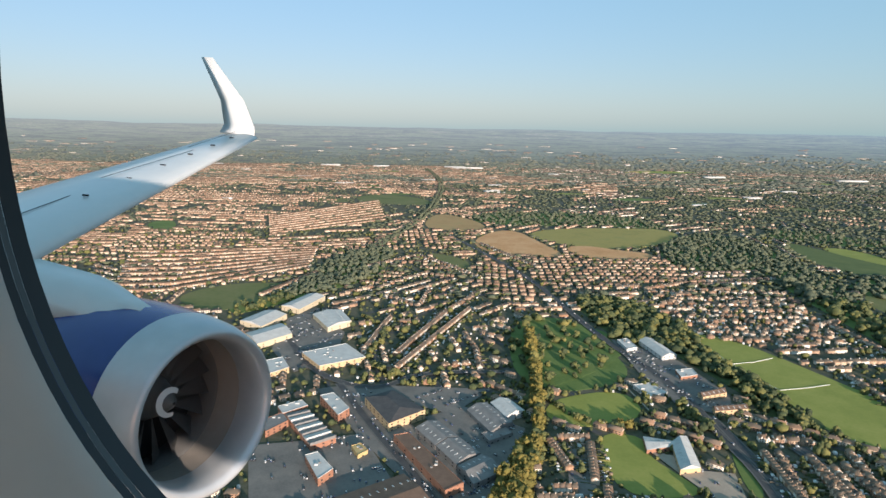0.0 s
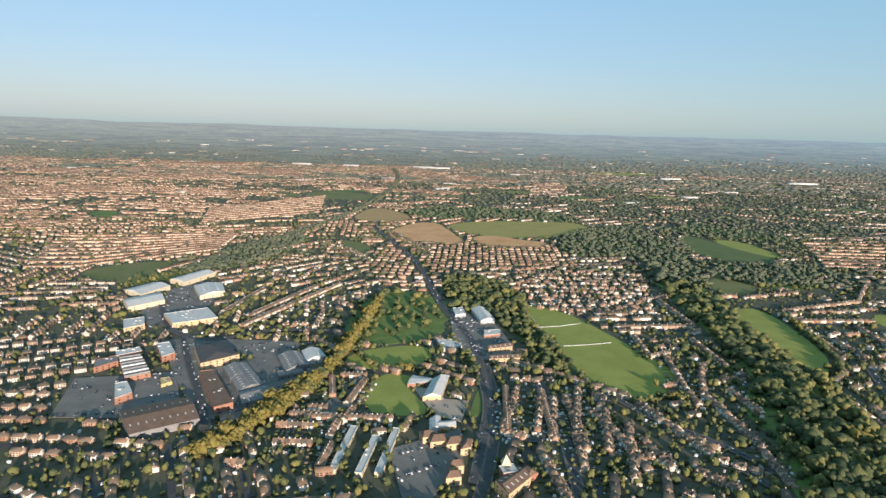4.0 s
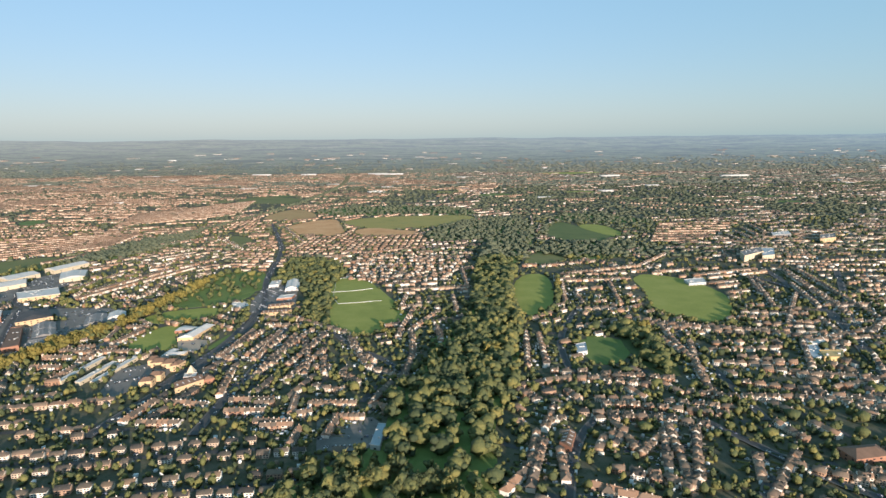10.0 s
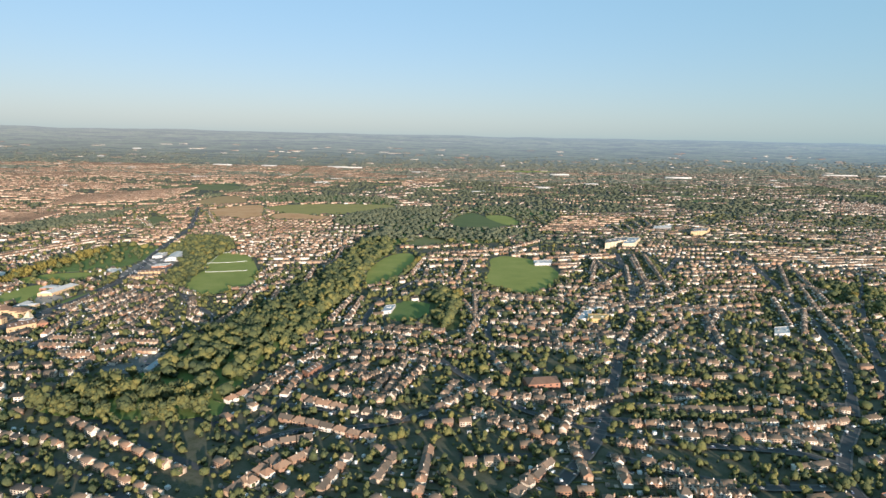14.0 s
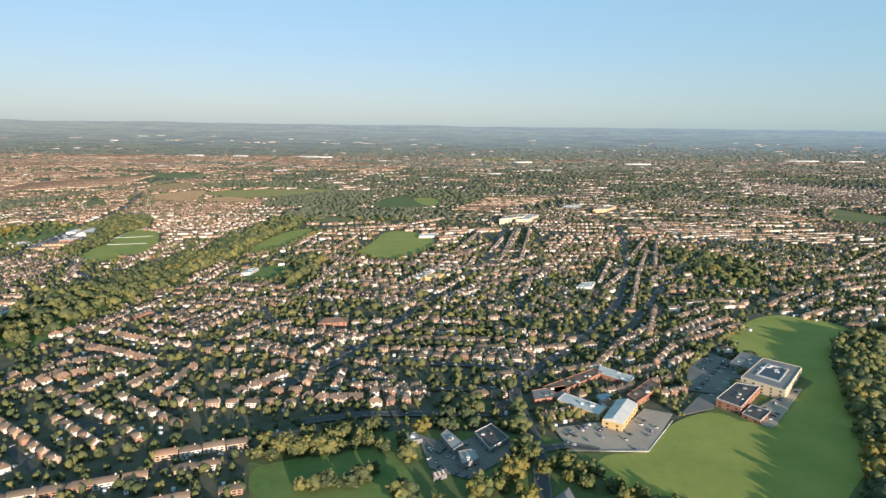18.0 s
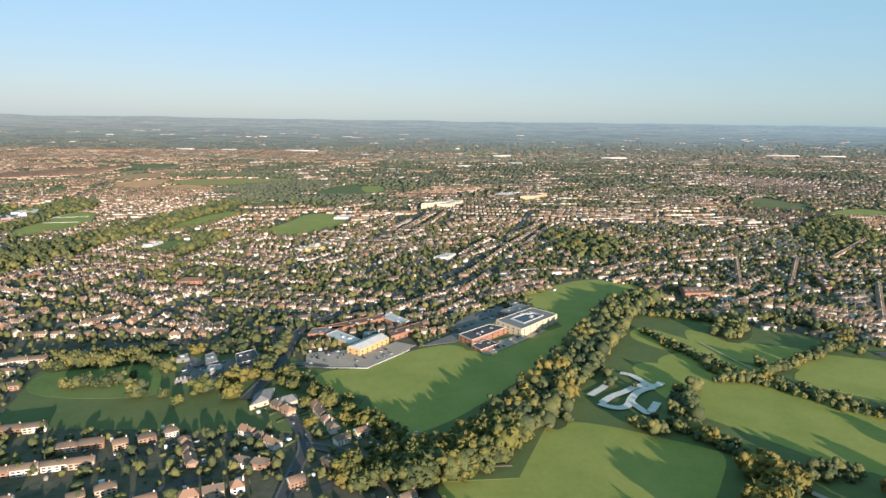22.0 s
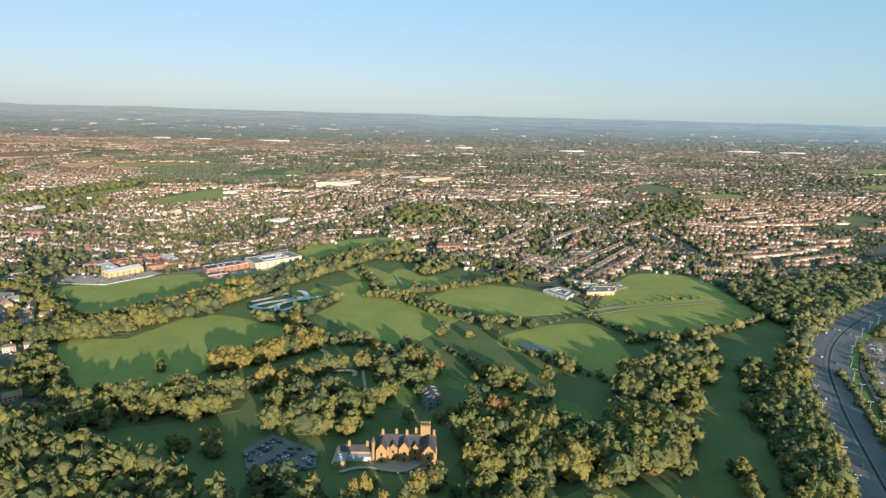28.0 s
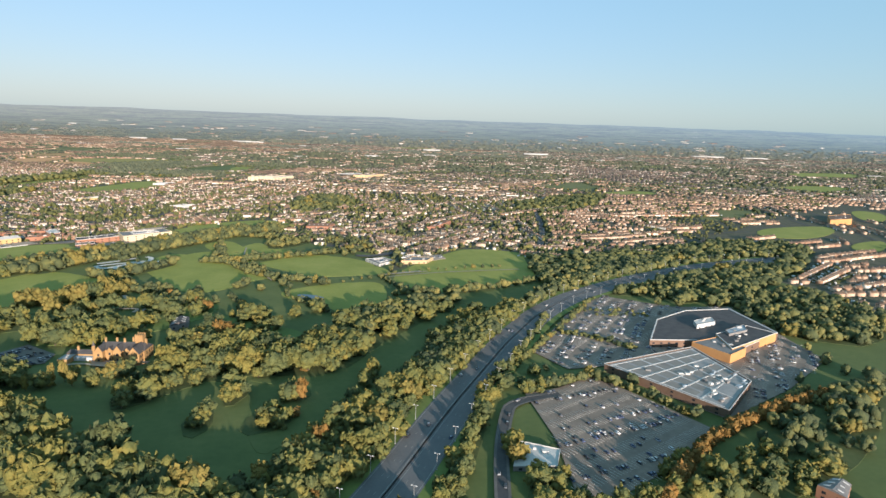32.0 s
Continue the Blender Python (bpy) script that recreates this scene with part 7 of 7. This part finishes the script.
# ---- the sandstone manor in the trees ----
def manor():
    top = tagged(empty("manor_house", pose(1708, -562, 0)), "golden sandstone manor house with gables, tower and chimneys", "manor house")
    stone, slate = M_BUILD["stone"], M_BUILD["slate"]
    part("wall", boxed(0, 0, -.3, 40, 17, 9.5), stone, top)
    part("wing", boxed(-27, 2, -.3, -.004, 11, 4.6), stone, top)
    for x0, x1, y0, y1, z, r in ((0, 40, 1, 17, 9.5, 4.5), (-27, 0, 2, 11, 4.6, 2.6)):
        bm = bmesh.new()
        ym = (y0 + y1) / 2
        vs = [bm.verts.new(p) for p in ((x0, y0, z), (x1, y0, z), (x1, y1, z), (x0, y1, z), (x0 + 2, ym, z + r), (x1 - 2, ym, z + r))]
        for f in ((0, 1, 5, 4), (2, 3, 4, 5), (1, 2, 5), (3, 0, 4)):
            bm.faces.new([vs[i] for i in f])
        part("roof", bm, slate, top)
    for x, w, peak, out in ((.6, 3.4, 14.0, -4.5), (9.4, 2.0, 12.2, -.8), (15.2, 3.4, 14.2, -2.6), (23.6, 2.1, 12.0, -.8), (30.0, 4.6, 15.2, -8.0)):
        bm = bmesh.new()
        outline = ((x, -.3), (x + 2 * w, -.3), (x + 2 * w, 9.6), (x + w, peak), (x, 9.6))
        front, back = [bm.verts.new((u, out, z)) for u, z in outline], [bm.verts.new((u, -.004, z)) for u, z in outline]
        bm.faces.new(front)
        bm.faces.new(back[::-1])
        for j in range(5):
            bm.faces.new((front[j], back[j], back[(j + 1) % 5], front[(j + 1) % 5]))
        bmesh.ops.recalc_face_normals(bm, faces=bm.faces[:])
        gable = part("gable", bm, stone, top)
        for z in (1.2, 5.6):
            part("window", boxed(x + w - .8, out - .05, z, x + w + .8, out + .04, z + 2.1), M_GLASS, gable)
        bm = bmesh.new()
        vs = [bm.verts.new(p) for p in ((x - .2, out + .04, 9.5), (x + w, out + .04, peak + .2), (x + 2 * w + .2, out + .04, 9.5), (x + 2 * w, 9, 9.4), (x + w, 9, peak - .2), (x, 9, 9.4))]
        bm.faces.new((vs[0], vs[1], vs[4], vs[5]))
        bm.faces.new((vs[1], vs[2], vs[3], vs[4]))
        part("gable_roof", bm, slate, top)
    part("tower", boxed(29, 8, 9, 35.5, 14, 20), stone, top)
    for x in (29, 30.85, 32.7, 34.5):
        for y in (8, 13.2):
            part("battlement", boxed(x, y, 20.004, x + 1, y + .8, 21.1), stone, top)
    for x, y in ((4, 9), (13, 10), (20, 9), (26, 12), (38, 9), (-6, 6), (-18, 6)):
        bm = bmesh.new()
        z = 4 if x < 0 else 11
        box(bm, x - .8, y - .5, z, x + .8, y + .5, z + 6)
        for k in (-.45, .45):
            box(bm, x + k - .2, y - .2, z + 6, x + k + .2, y + .2, z + 6.7)
        part("chimney", bm, stone, top)
    bm = bmesh.new()
    bmesh.ops.create_cone(bm, cap_ends=True, segments=8, radius1=1.3, radius2=1.1, depth=14, matrix=Matrix.Translation((-1.6, -.4, 6.6)))
    turret = part("turret", bm, stone, top)
    bm = bmesh.new()
    bmesh.ops.create_cone(bm, cap_ends=True, segments=8, radius1=1.5, radius2=.05, depth=4, matrix=Matrix.Translation((-1.6, -.4, 15.6)))
    part("spire", bm, slate, turret)
    bm = bmesh.new()
    prism(bm, [(-6, -1), (4, -14), (26, -16), (44, -6), (44, 0), (0, 0)], -.2, .7)
    part("terrace", bm, M_BARE[1], top)
    for a, b in (((4, -14), (26, -16)), ((26, -16), (44, -6)), ((-6, -1), (4, -14))):
        d, ang = math.dist(a, b), math.degrees(math.atan2(b[1] - a[1], b[0] - a[0]))
        part("balustrade", boxed(0, -.2, .7, d, .2, 1.7, pose(a[0], a[1], 0, 0, 0, ang)), stone, top)
    for x in range(-24, -2, 5):
        part("window", boxed(x, 1.94, 1, x + 2, 2.06, 3), M_GLASS, top)
    part("service_wing", boxed(-27, -10, -.3, -18, 1.99, 4.2), stone, top)
    part("flat_roof", boxed(-26.7, -9.7, 4.2, -18.3, 1.7, 4.35), M_BUILD["roof_grey"], top)
    part("conservatory", boxed(-17.99, -2.2, -.3, -3, 1.99, 3.2), M_BUILD["white"], top)
    part("glass_roof", boxed(-17.8, -2.0, 3.2, -3.2, 1.9, 3.34), M_BUILD["blue"], top)
    for y in (-8, -5, -2):
        part("rooflight", boxed(-23.6, y, 4.36, -21.4, y + 1.6, 4.8), M_BUILD["white"], top)
    for z in (1.2, 5.6):
        for y in (-5.5, -2.5, 4, 9, 13):
            x = 39.2 if y < 0 else 40
            part("window", boxed(x - .04, y, z, x + .05, y + 1.5, z + 2.1), M_GLASS, top)


manor()

# columnar yews and poplars on the lawn before the manor, turning trees behind it
for i, (x, y, h, w) in enumerate(((1700, -611, 17, 7), (1707, -606, 18, 8), (1717, -614, 14, 8), (1731, -604, 12, 5), (1747, -597, 15, 5), (1733, -614, 9, 10), (1689, -625, 13, 6), (1759, -603, 9, 9), (1737, -408, 14, 13), (1749, -418, 13, 12), (1690, -372, 12, 12), (1869, -566, 19, 19))):
    ob = copy_thing(tree_protos[6 if i < 5 or i == 11 else 2 if i < 8 else 7], pose(x, y, 0, 0, 0, i * 77))
    ob.scale = (w, w, h)

# church tower with its spire, pond, autumn trees along the store
bm = bmesh.new()
bmesh.ops.create_cone(bm, cap_ends=True, segments=4, radius1=6.5, radius2=.1, depth=9, matrix=pose(319, 384, 16.5, 0, 0, 45))
tagged(to_object("spire", bm, M_BUILD["cream"]), "pale pyramid roof on the church tower", "roof", kind="structure")
sheet("water", rounded([(1826, -345), (1850, -345), (1868, -360), (1842, -364)], 1), 1.3, M_WATER, "small grey pond in the meadow", "pond")
at = [(x, y) for x, y, _ in along(smooth_line([(2117, -754), (2160, -700), (2190, -670), (2245, -635), (2310, -597)], 1), 5.5)]
x, y = np.array([a[0] for a in at]), np.array([a[1] for a in at])
h = RNG.uniform(8, 12.5, len(x))
plant(AUTUMN, CROWNS, x + RNG.normal(0, 1, len(x)), y + RNG.normal(0, 1, len(x)), h, h * .95)
n = 16
x, y = RNG.uniform(1880, 2020, n), RNG.uniform(-780, -560, n)
ok = cover(x, y) == 2
plant(AUTUMN, CROWNS, x[ok], y[ok], RNG.uniform(8, 12, ok.sum()), RNG.uniform(8, 11, ok.sum()))
AUTUMN.build("autumn_trees", [M_LEAF_AUTUMN], "row of orange autumn trees beside the store", "trees")


# ---- the store's pale roof: darker panels in a grid, ducts and plant ----
store = next(o for o in bpy.data.objects if o.name.startswith("building") and o.parent is None and STORE_AT == (round(o.location.x), round(o.location.y)))
rng = random.Random(3)
base = store.location
quad = [(x - base.x, y - base.y) for x, y in STORE_ROOF]


def on_roof(u, v):
    return lerp(lerp(quad[0], quad[1], u), lerp(quad[3], quad[2], u), v)


for i in range(6):
    for j in range(5):
        u0, v0 = .06 + i * .15, .05 + j * .145
        if j == 2 and i > 3:
            continue
        bm = bmesh.new()
        prism(bm, [on_roof(u0, v0), on_roof(u0 + .12, v0), on_roof(u0 + .12, v0 + .11), on_roof(u0, v0 + .11)], 7.125, 7.16 + .004 * (i % 2))
        part("roof_panel", bm, M_BUILD["panel"], store)
for i in range(26):
    x, y = on_roof(rng.uniform(.12, .95), rng.uniform(.6, .96))
    a, b, h = rng.uniform(.7, 2.6), rng.uniform(.6, 1.6), rng.uniform(.5, 2.0)
    part("roof_plant", boxed(-a, -b, 7.1, a, b, 7.1 + h, pose(x, y, 0, 0, 0, 28)), M_BUILD[("white", "blue", "grey")[i % 3]], store)
for v in (.035, .175, .32, .465, .61, .785):
    bm = bmesh.new()
    prism(bm, [on_roof(.02, v), on_roof(.98, v), on_roof(.98, v + .013), on_roof(.02, v + .013)], 7.17, 7.42)
    part("duct", bm, M_BUILD["white"], store)
for u in (.04, .34, .64, .955):
    bm = bmesh.new()
    prism(bm, [on_roof(u, .03), on_roof(u + .012, .03), on_roof(u + .012, .96), on_roof(u, .96)], 7.17, 7.38)
    part("walkway", bm, M_BUILD["white"], store)
for k in range(4):
    a, b = lerp(quad[k], (50, 70), -.004), lerp(quad[(k + 1) % 4], (50, 70), -.004)
    d, ang = math.dist(a, b), math.degrees(math.atan2(b[1] - a[1], b[0] - a[0]))
    part("coping", boxed(.4, -.35, 7.66, d - .4, .35, 7.95, pose(a[0], a[1], 0, 0, 0, ang)), M_BUILD["white"], store)

# ---- the airliner from whose window the flight sets out, placed and shaped to fit the first camera pose ----
M_WHITE_PAINT = material("aircraft_white", [(0.56, 0.56, 0.555), (0.64, 0.635, 0.62)], 0.3, 0.35, 3.0, spec=0.5)
M_BLUE_PAINT = material("aircraft_blue", [(0.012, 0.028, 0.16), (0.02, 0.04, 0.21)], 0.3, 0.22, 3.0, spec=0.5)
M_LIP = material("polished_lip", [(0.46, 0.47, 0.49), (0.54, 0.55, 0.57)], 0.5, 0.34, 4.0, metal=0.35)
M_DUCT = material("intake_lining", [(0.25, 0.225, 0.20), (0.32, 0.29, 0.26)], 0.8, 0.5, 5.0)
M_FAN = plain("fan_blade_metal", (0.17, 0.165, 0.16), 0.45, 0.3)
M_GASKET = plain("window_gasket", (0.028, 0.03, 0.034), 0.6)
M_TRIM = plain("dark_trim", (0.09, 0.095, 0.10), 0.7)
M_LINING = material("cabin_lining", [(0.44, 0.46, 0.46), (0.50, 0.51, 0.50)], 2.0, 0.6, 30.0)


def turned(profile, segments):
    """A body of revolution about the x axis from (x, radius) pairs."""
    bm = bmesh.new()
    rings = []
    for x, r in profile:
        rings.append([bm.verts.new((x, r * math.cos(a), r * math.sin(a))) for a in (2 * math.pi * k / segments for k in range(segments))])
    for a, b in zip(rings, rings[1:]):
        for k in range(segments):
            bm.faces.new((a[k], a[(k + 1) % segments], b[(k + 1) % segments], b[k]))
    for f in bm.faces:
        f.smooth = True
    return bm


def loft(sections):
    """A closed skin over sections of equal point count."""
    bm = bmesh.new()
    rings = [[bm.verts.new(p) for p in s] for s in sections]
    n = len(rings[0])
    for a, b in zip(rings, rings[1:]):
        for k in range(n):
            bm.faces.new((a[k], a[(k + 1) % n], b[(k + 1) % n], b[k]))
    bm.faces.new(rings[0][::-1])
    bm.faces.new(rings[-1])
    bmesh.ops.recalc_face_normals(bm, faces=bm.faces[:])
    for f in bm.faces:
        f.smooth = True
    return bm


def aerofoil(lead, trail, thick, up=(0, 0, 1)):
    """Points round a wing section between its leading and trailing edge."""
    a, b, u = Vector(lead), Vector(trail), Vector(up)
    out = []
    for f, t in ((0, 0), (.04, .5), (.15, .85), (.35, 1), (.6, .7), (1, .04), (.6, -.35), (.3, -.55), (.08, -.4)):
        out.append(a + (b - a) * f + u * thick * t)
    return out


fwd, port = Vector((.8836, -.4683, 0)), Vector((.4683, .8836, 0))
frame_of = Matrix(((*fwd, 0), (*port, 0), (0, 0, 1, 0), (0, 0, 0, 1))).transposed()
plane = empty("airliner", Matrix.Translation((0.00, 0.00, 327.71)) @ frame_of)
tagged(plane, "white airliner wing, blue engine and cabin window in flight", "aircraft")
sections = []
for p, lf, tf, z, th in ((.5, -7.05, -12.6, -2.75, .6), (3, -8.48, -13.4, -2.4, .5), (5.2, -9.65, -13.95, -2.05, .36), (8, -10.9, -14.2, -1.5, .26), (12, -13.2, -15.6, -.95, .18), (15.2, -14.95, -16.5, -.45, .11)):
    sections.append(aerofoil((lf, p, z), (tf, p, z + .1), th))
wing = part("wing", loft(sections), M_WHITE_PAINT, plane, "pale grey swept wing")
part("winglet", loft([aerofoil((-15.15, 15.25, -.4), (-16.75, 15.25, -.28), .1), aerofoil((-15.6, 15.75, -.1), (-17.0, 15.7, 0), .09, (0, -1, .3)), aerofoil((-16.4, 16.1, .8), (-17.5, 16.05, .85), .07, (0, -1, .1)), aerofoil((-18.15, 16.4, 2.35), (-18.75, 16.4, 2.4), .03, (0, -1, 0))]), M_WHITE_PAINT, plane, "upswept white winglet")
bm = bmesh.new()
for (p0, z0), (p1, z1) in (((5.3, -1.86), (8, -1.4)), ((8, -1.4), (12, -.9)), ((12, -.9), (15.1, -.42))):
    lf0, lf1 = -9.75 - (p0 - 5.2) * .525, -9.75 - (p1 - 5.2) * .525
    vs = [bm.verts.new(q) for q in ((lf0 - 1.12, p0, z0 + .24), (lf1 - .9, p1, z1 + .17), (lf1 - .93, p1, z1 + .175), (lf0 - 1.16, p0, z0 + .245))]
    bm.faces.new(vs)
part("slat_gap", bm, M_GASKET, plane, "dark slat joint")
for i in range(6):
    p = 7 + i * 1.45
    f = -11.3 - (p - 7) * .525
    part("track_fairing", boxed(f - .1, p - .02, 0, f + .06, p + .02, .03, Matrix.Translation((0, 0, -1.38 + (p - 7) * .13))), M_GASKET, plane, "dark slat track")

hub = pose(-5.75, 4.88, -3.54, 0, -2.5, -1.2)
for name, profile, mat, label in (
    ("intake_lip", [(-.55, .93), (-.3, .9), (-.1, .93), (0, 1.0), (-.06, 1.07), (-.3, 1.15), (-.62, 1.2)], M_LIP, "polished metal intake lip"),
    ("cowling", [(-.62, 1.201), (-1.2, 1.26), (-2.4, 1.28), (-3.6, 1.2), (-4.6, 1.02), (-4.62, .9)], M_BLUE_PAINT, "dark blue engine cowling"),
    ("intake_duct", [(-.55, .931), (-.8, .945), (-1.0, .95)], M_DUCT, "dull metal intake duct"),
    ("fan_case", [(-1.0, .962), (-1.05, .93), (-1.4, .95), (-1.75, .96)], M_FAN, "dark fan case ring"),
    ("spinner", [(-.72, .02), (-.8, .1), (-1.0, .22), (-1.25, .32)], M_FAN, "dark fan spinner"),
):
    bm = turned(profile, 48)
    bmesh.ops.transform(bm, matrix=hub, verts=bm.verts[:])
    part(name, bm, mat, plane, label)
for k in range(18):
    bm = bmesh.new()
    a = 2 * math.pi * k / 18
    for r0, r1 in ((.3, .95),):
        vs = [bm.verts.new(q) for q in ((-1.15, r0 * math.cos(a), r0 * math.sin(a)), (-1.27, r0 * math.cos(a + .3), r0 * math.sin(a + .3)), (-1.37, r1 * math.cos(a + .34), r1 * math.sin(a + .34)), (-1.15, r1 * math.cos(a + .05), r1 * math.sin(a + .05)))]
        bm.faces.new(vs)
    bmesh.ops.solidify(bm, geom=bm.faces[:], thickness=.02)
    bmesh.ops.transform(bm, matrix=hub, verts=bm.verts[:])
    part("fan_blade", bm, M_FAN, plane)
bm = bmesh.new()
bmesh.ops.create_cone(bm, cap_ends=True, segments=32, radius1=.96, radius2=.96, depth=.04, matrix=hub @ pose(-1.5, 0, 0, 0, 90))
part("fan_backing", bm, M_GASKET, plane)
bm = bmesh.new()
prev = None
for k in range(15):
    a = math.radians(40 + k * 17)
    q = [bm.verts.new((-.83 - .1 * (r / .2), r * math.cos(a), r * math.sin(a))) for r in (.13, .2)]
    if prev:
        bm.faces.new((prev[0], prev[1], q[1], q[0]))
    prev = q
bmesh.ops.transform(bm, matrix=hub @ Matrix.Translation((.12, 0, 0)), verts=bm.verts[:])
part("spinner_mark", bm, M_WHITE_PAINT, plane, "white comma mark on the spinner")
part("pylon", loft([[(f - .55, 4.88 + y * w, z - .5) for y, z in ((-1, -2.05), (-.85, top - .18), (-.4, top), (.4, top), (.85, top - .18), (1, -2.05))] for f, w, top in ((-6.0, .1, -1.9), (-6.7, .38, -1.78), (-7.6, .6, -1.62), (-9.0, .62, -1.55), (-10.6, .45, -1.6))]), M_WHITE_PAINT, plane, "pale blue-grey pylon fairing")
# cabin shell out of view, added to block the sun, open towards the wing; and the window in front of the seat
bm = bmesh.new()
rings = []
for f in (-15, -8, -2, 4, 9):
    rings.append([bm.verts.new((f, -1.62 + 1.97 * math.cos(a), -.55 + 1.97 * math.sin(a))) for a in (math.radians(48 + k * 12.5) for k in range(22))])
for a, b in zip(rings, rings[1:]):
    for k in range(21):
        bm.faces.new((a[k], a[k + 1], b[k + 1], b[k]))
bmesh.ops.solidify(bm, geom=bm.faces[:], thickness=.06)
part("fuselage", bm, M_WHITE_PAINT, plane, "white fuselage shell")


def window_ring(rings, mat, name, label):
    bm = bmesh.new()
    loops = []
    for r, p in rings:
        loop = []
        for k in range(64):
            a = 2 * math.pi * k / 64
            e = 2.1
            c, s = math.cos(a), math.sin(a)
            loop.append(bm.verts.new((-.19 + r * (1.4 if c > 0 else 1.0) * math.copysign(abs(c) ** (2 / e), c), p, .0 + r * 1.02 * math.copysign(abs(s) ** (2 / e), s))))
        loops.append(loop)
    for a, b in zip(loops, loops[1:]):
        for k in range(64):
            bm.faces.new((a[k], a[(k + 1) % 64], b[(k + 1) % 64], b[k]))
    for f in bm.faces:
        f.smooth = True
    part(name, bm, mat, plane, label)


window_ring([(.252, .225), (.2475, .212)], M_GASKET, "window_gasket", "dark rubber window gasket")
window_ring([(.2475, .2119), (.246, .207)], M_TRIM, "window_trim", "thin grey window trim")
window_ring([(.246, .2069), (.2435, .2)], M_GASKET, "window_seal", "dark outer seal")
window_ring([(.2435, .1999), (.25, .19), (.33, .17), (.75, .12)], M_LINING, "window_surround", "grey cabin lining round the window")

# ---- the plan above is in plan metres; SHRINK lays it out at the model's size ----
bpy.context.view_layer.update()
done = set()
for ob in scene.objects:
    if ob.type == "CAMERA":
        continue
    ob.location = ob.location * SHRINK
    if ob.type == "MESH" and ob.data.name not in done:
        done.add(ob.data.name)
        ob.data.transform(Matrix.Scale(SHRINK, 4))
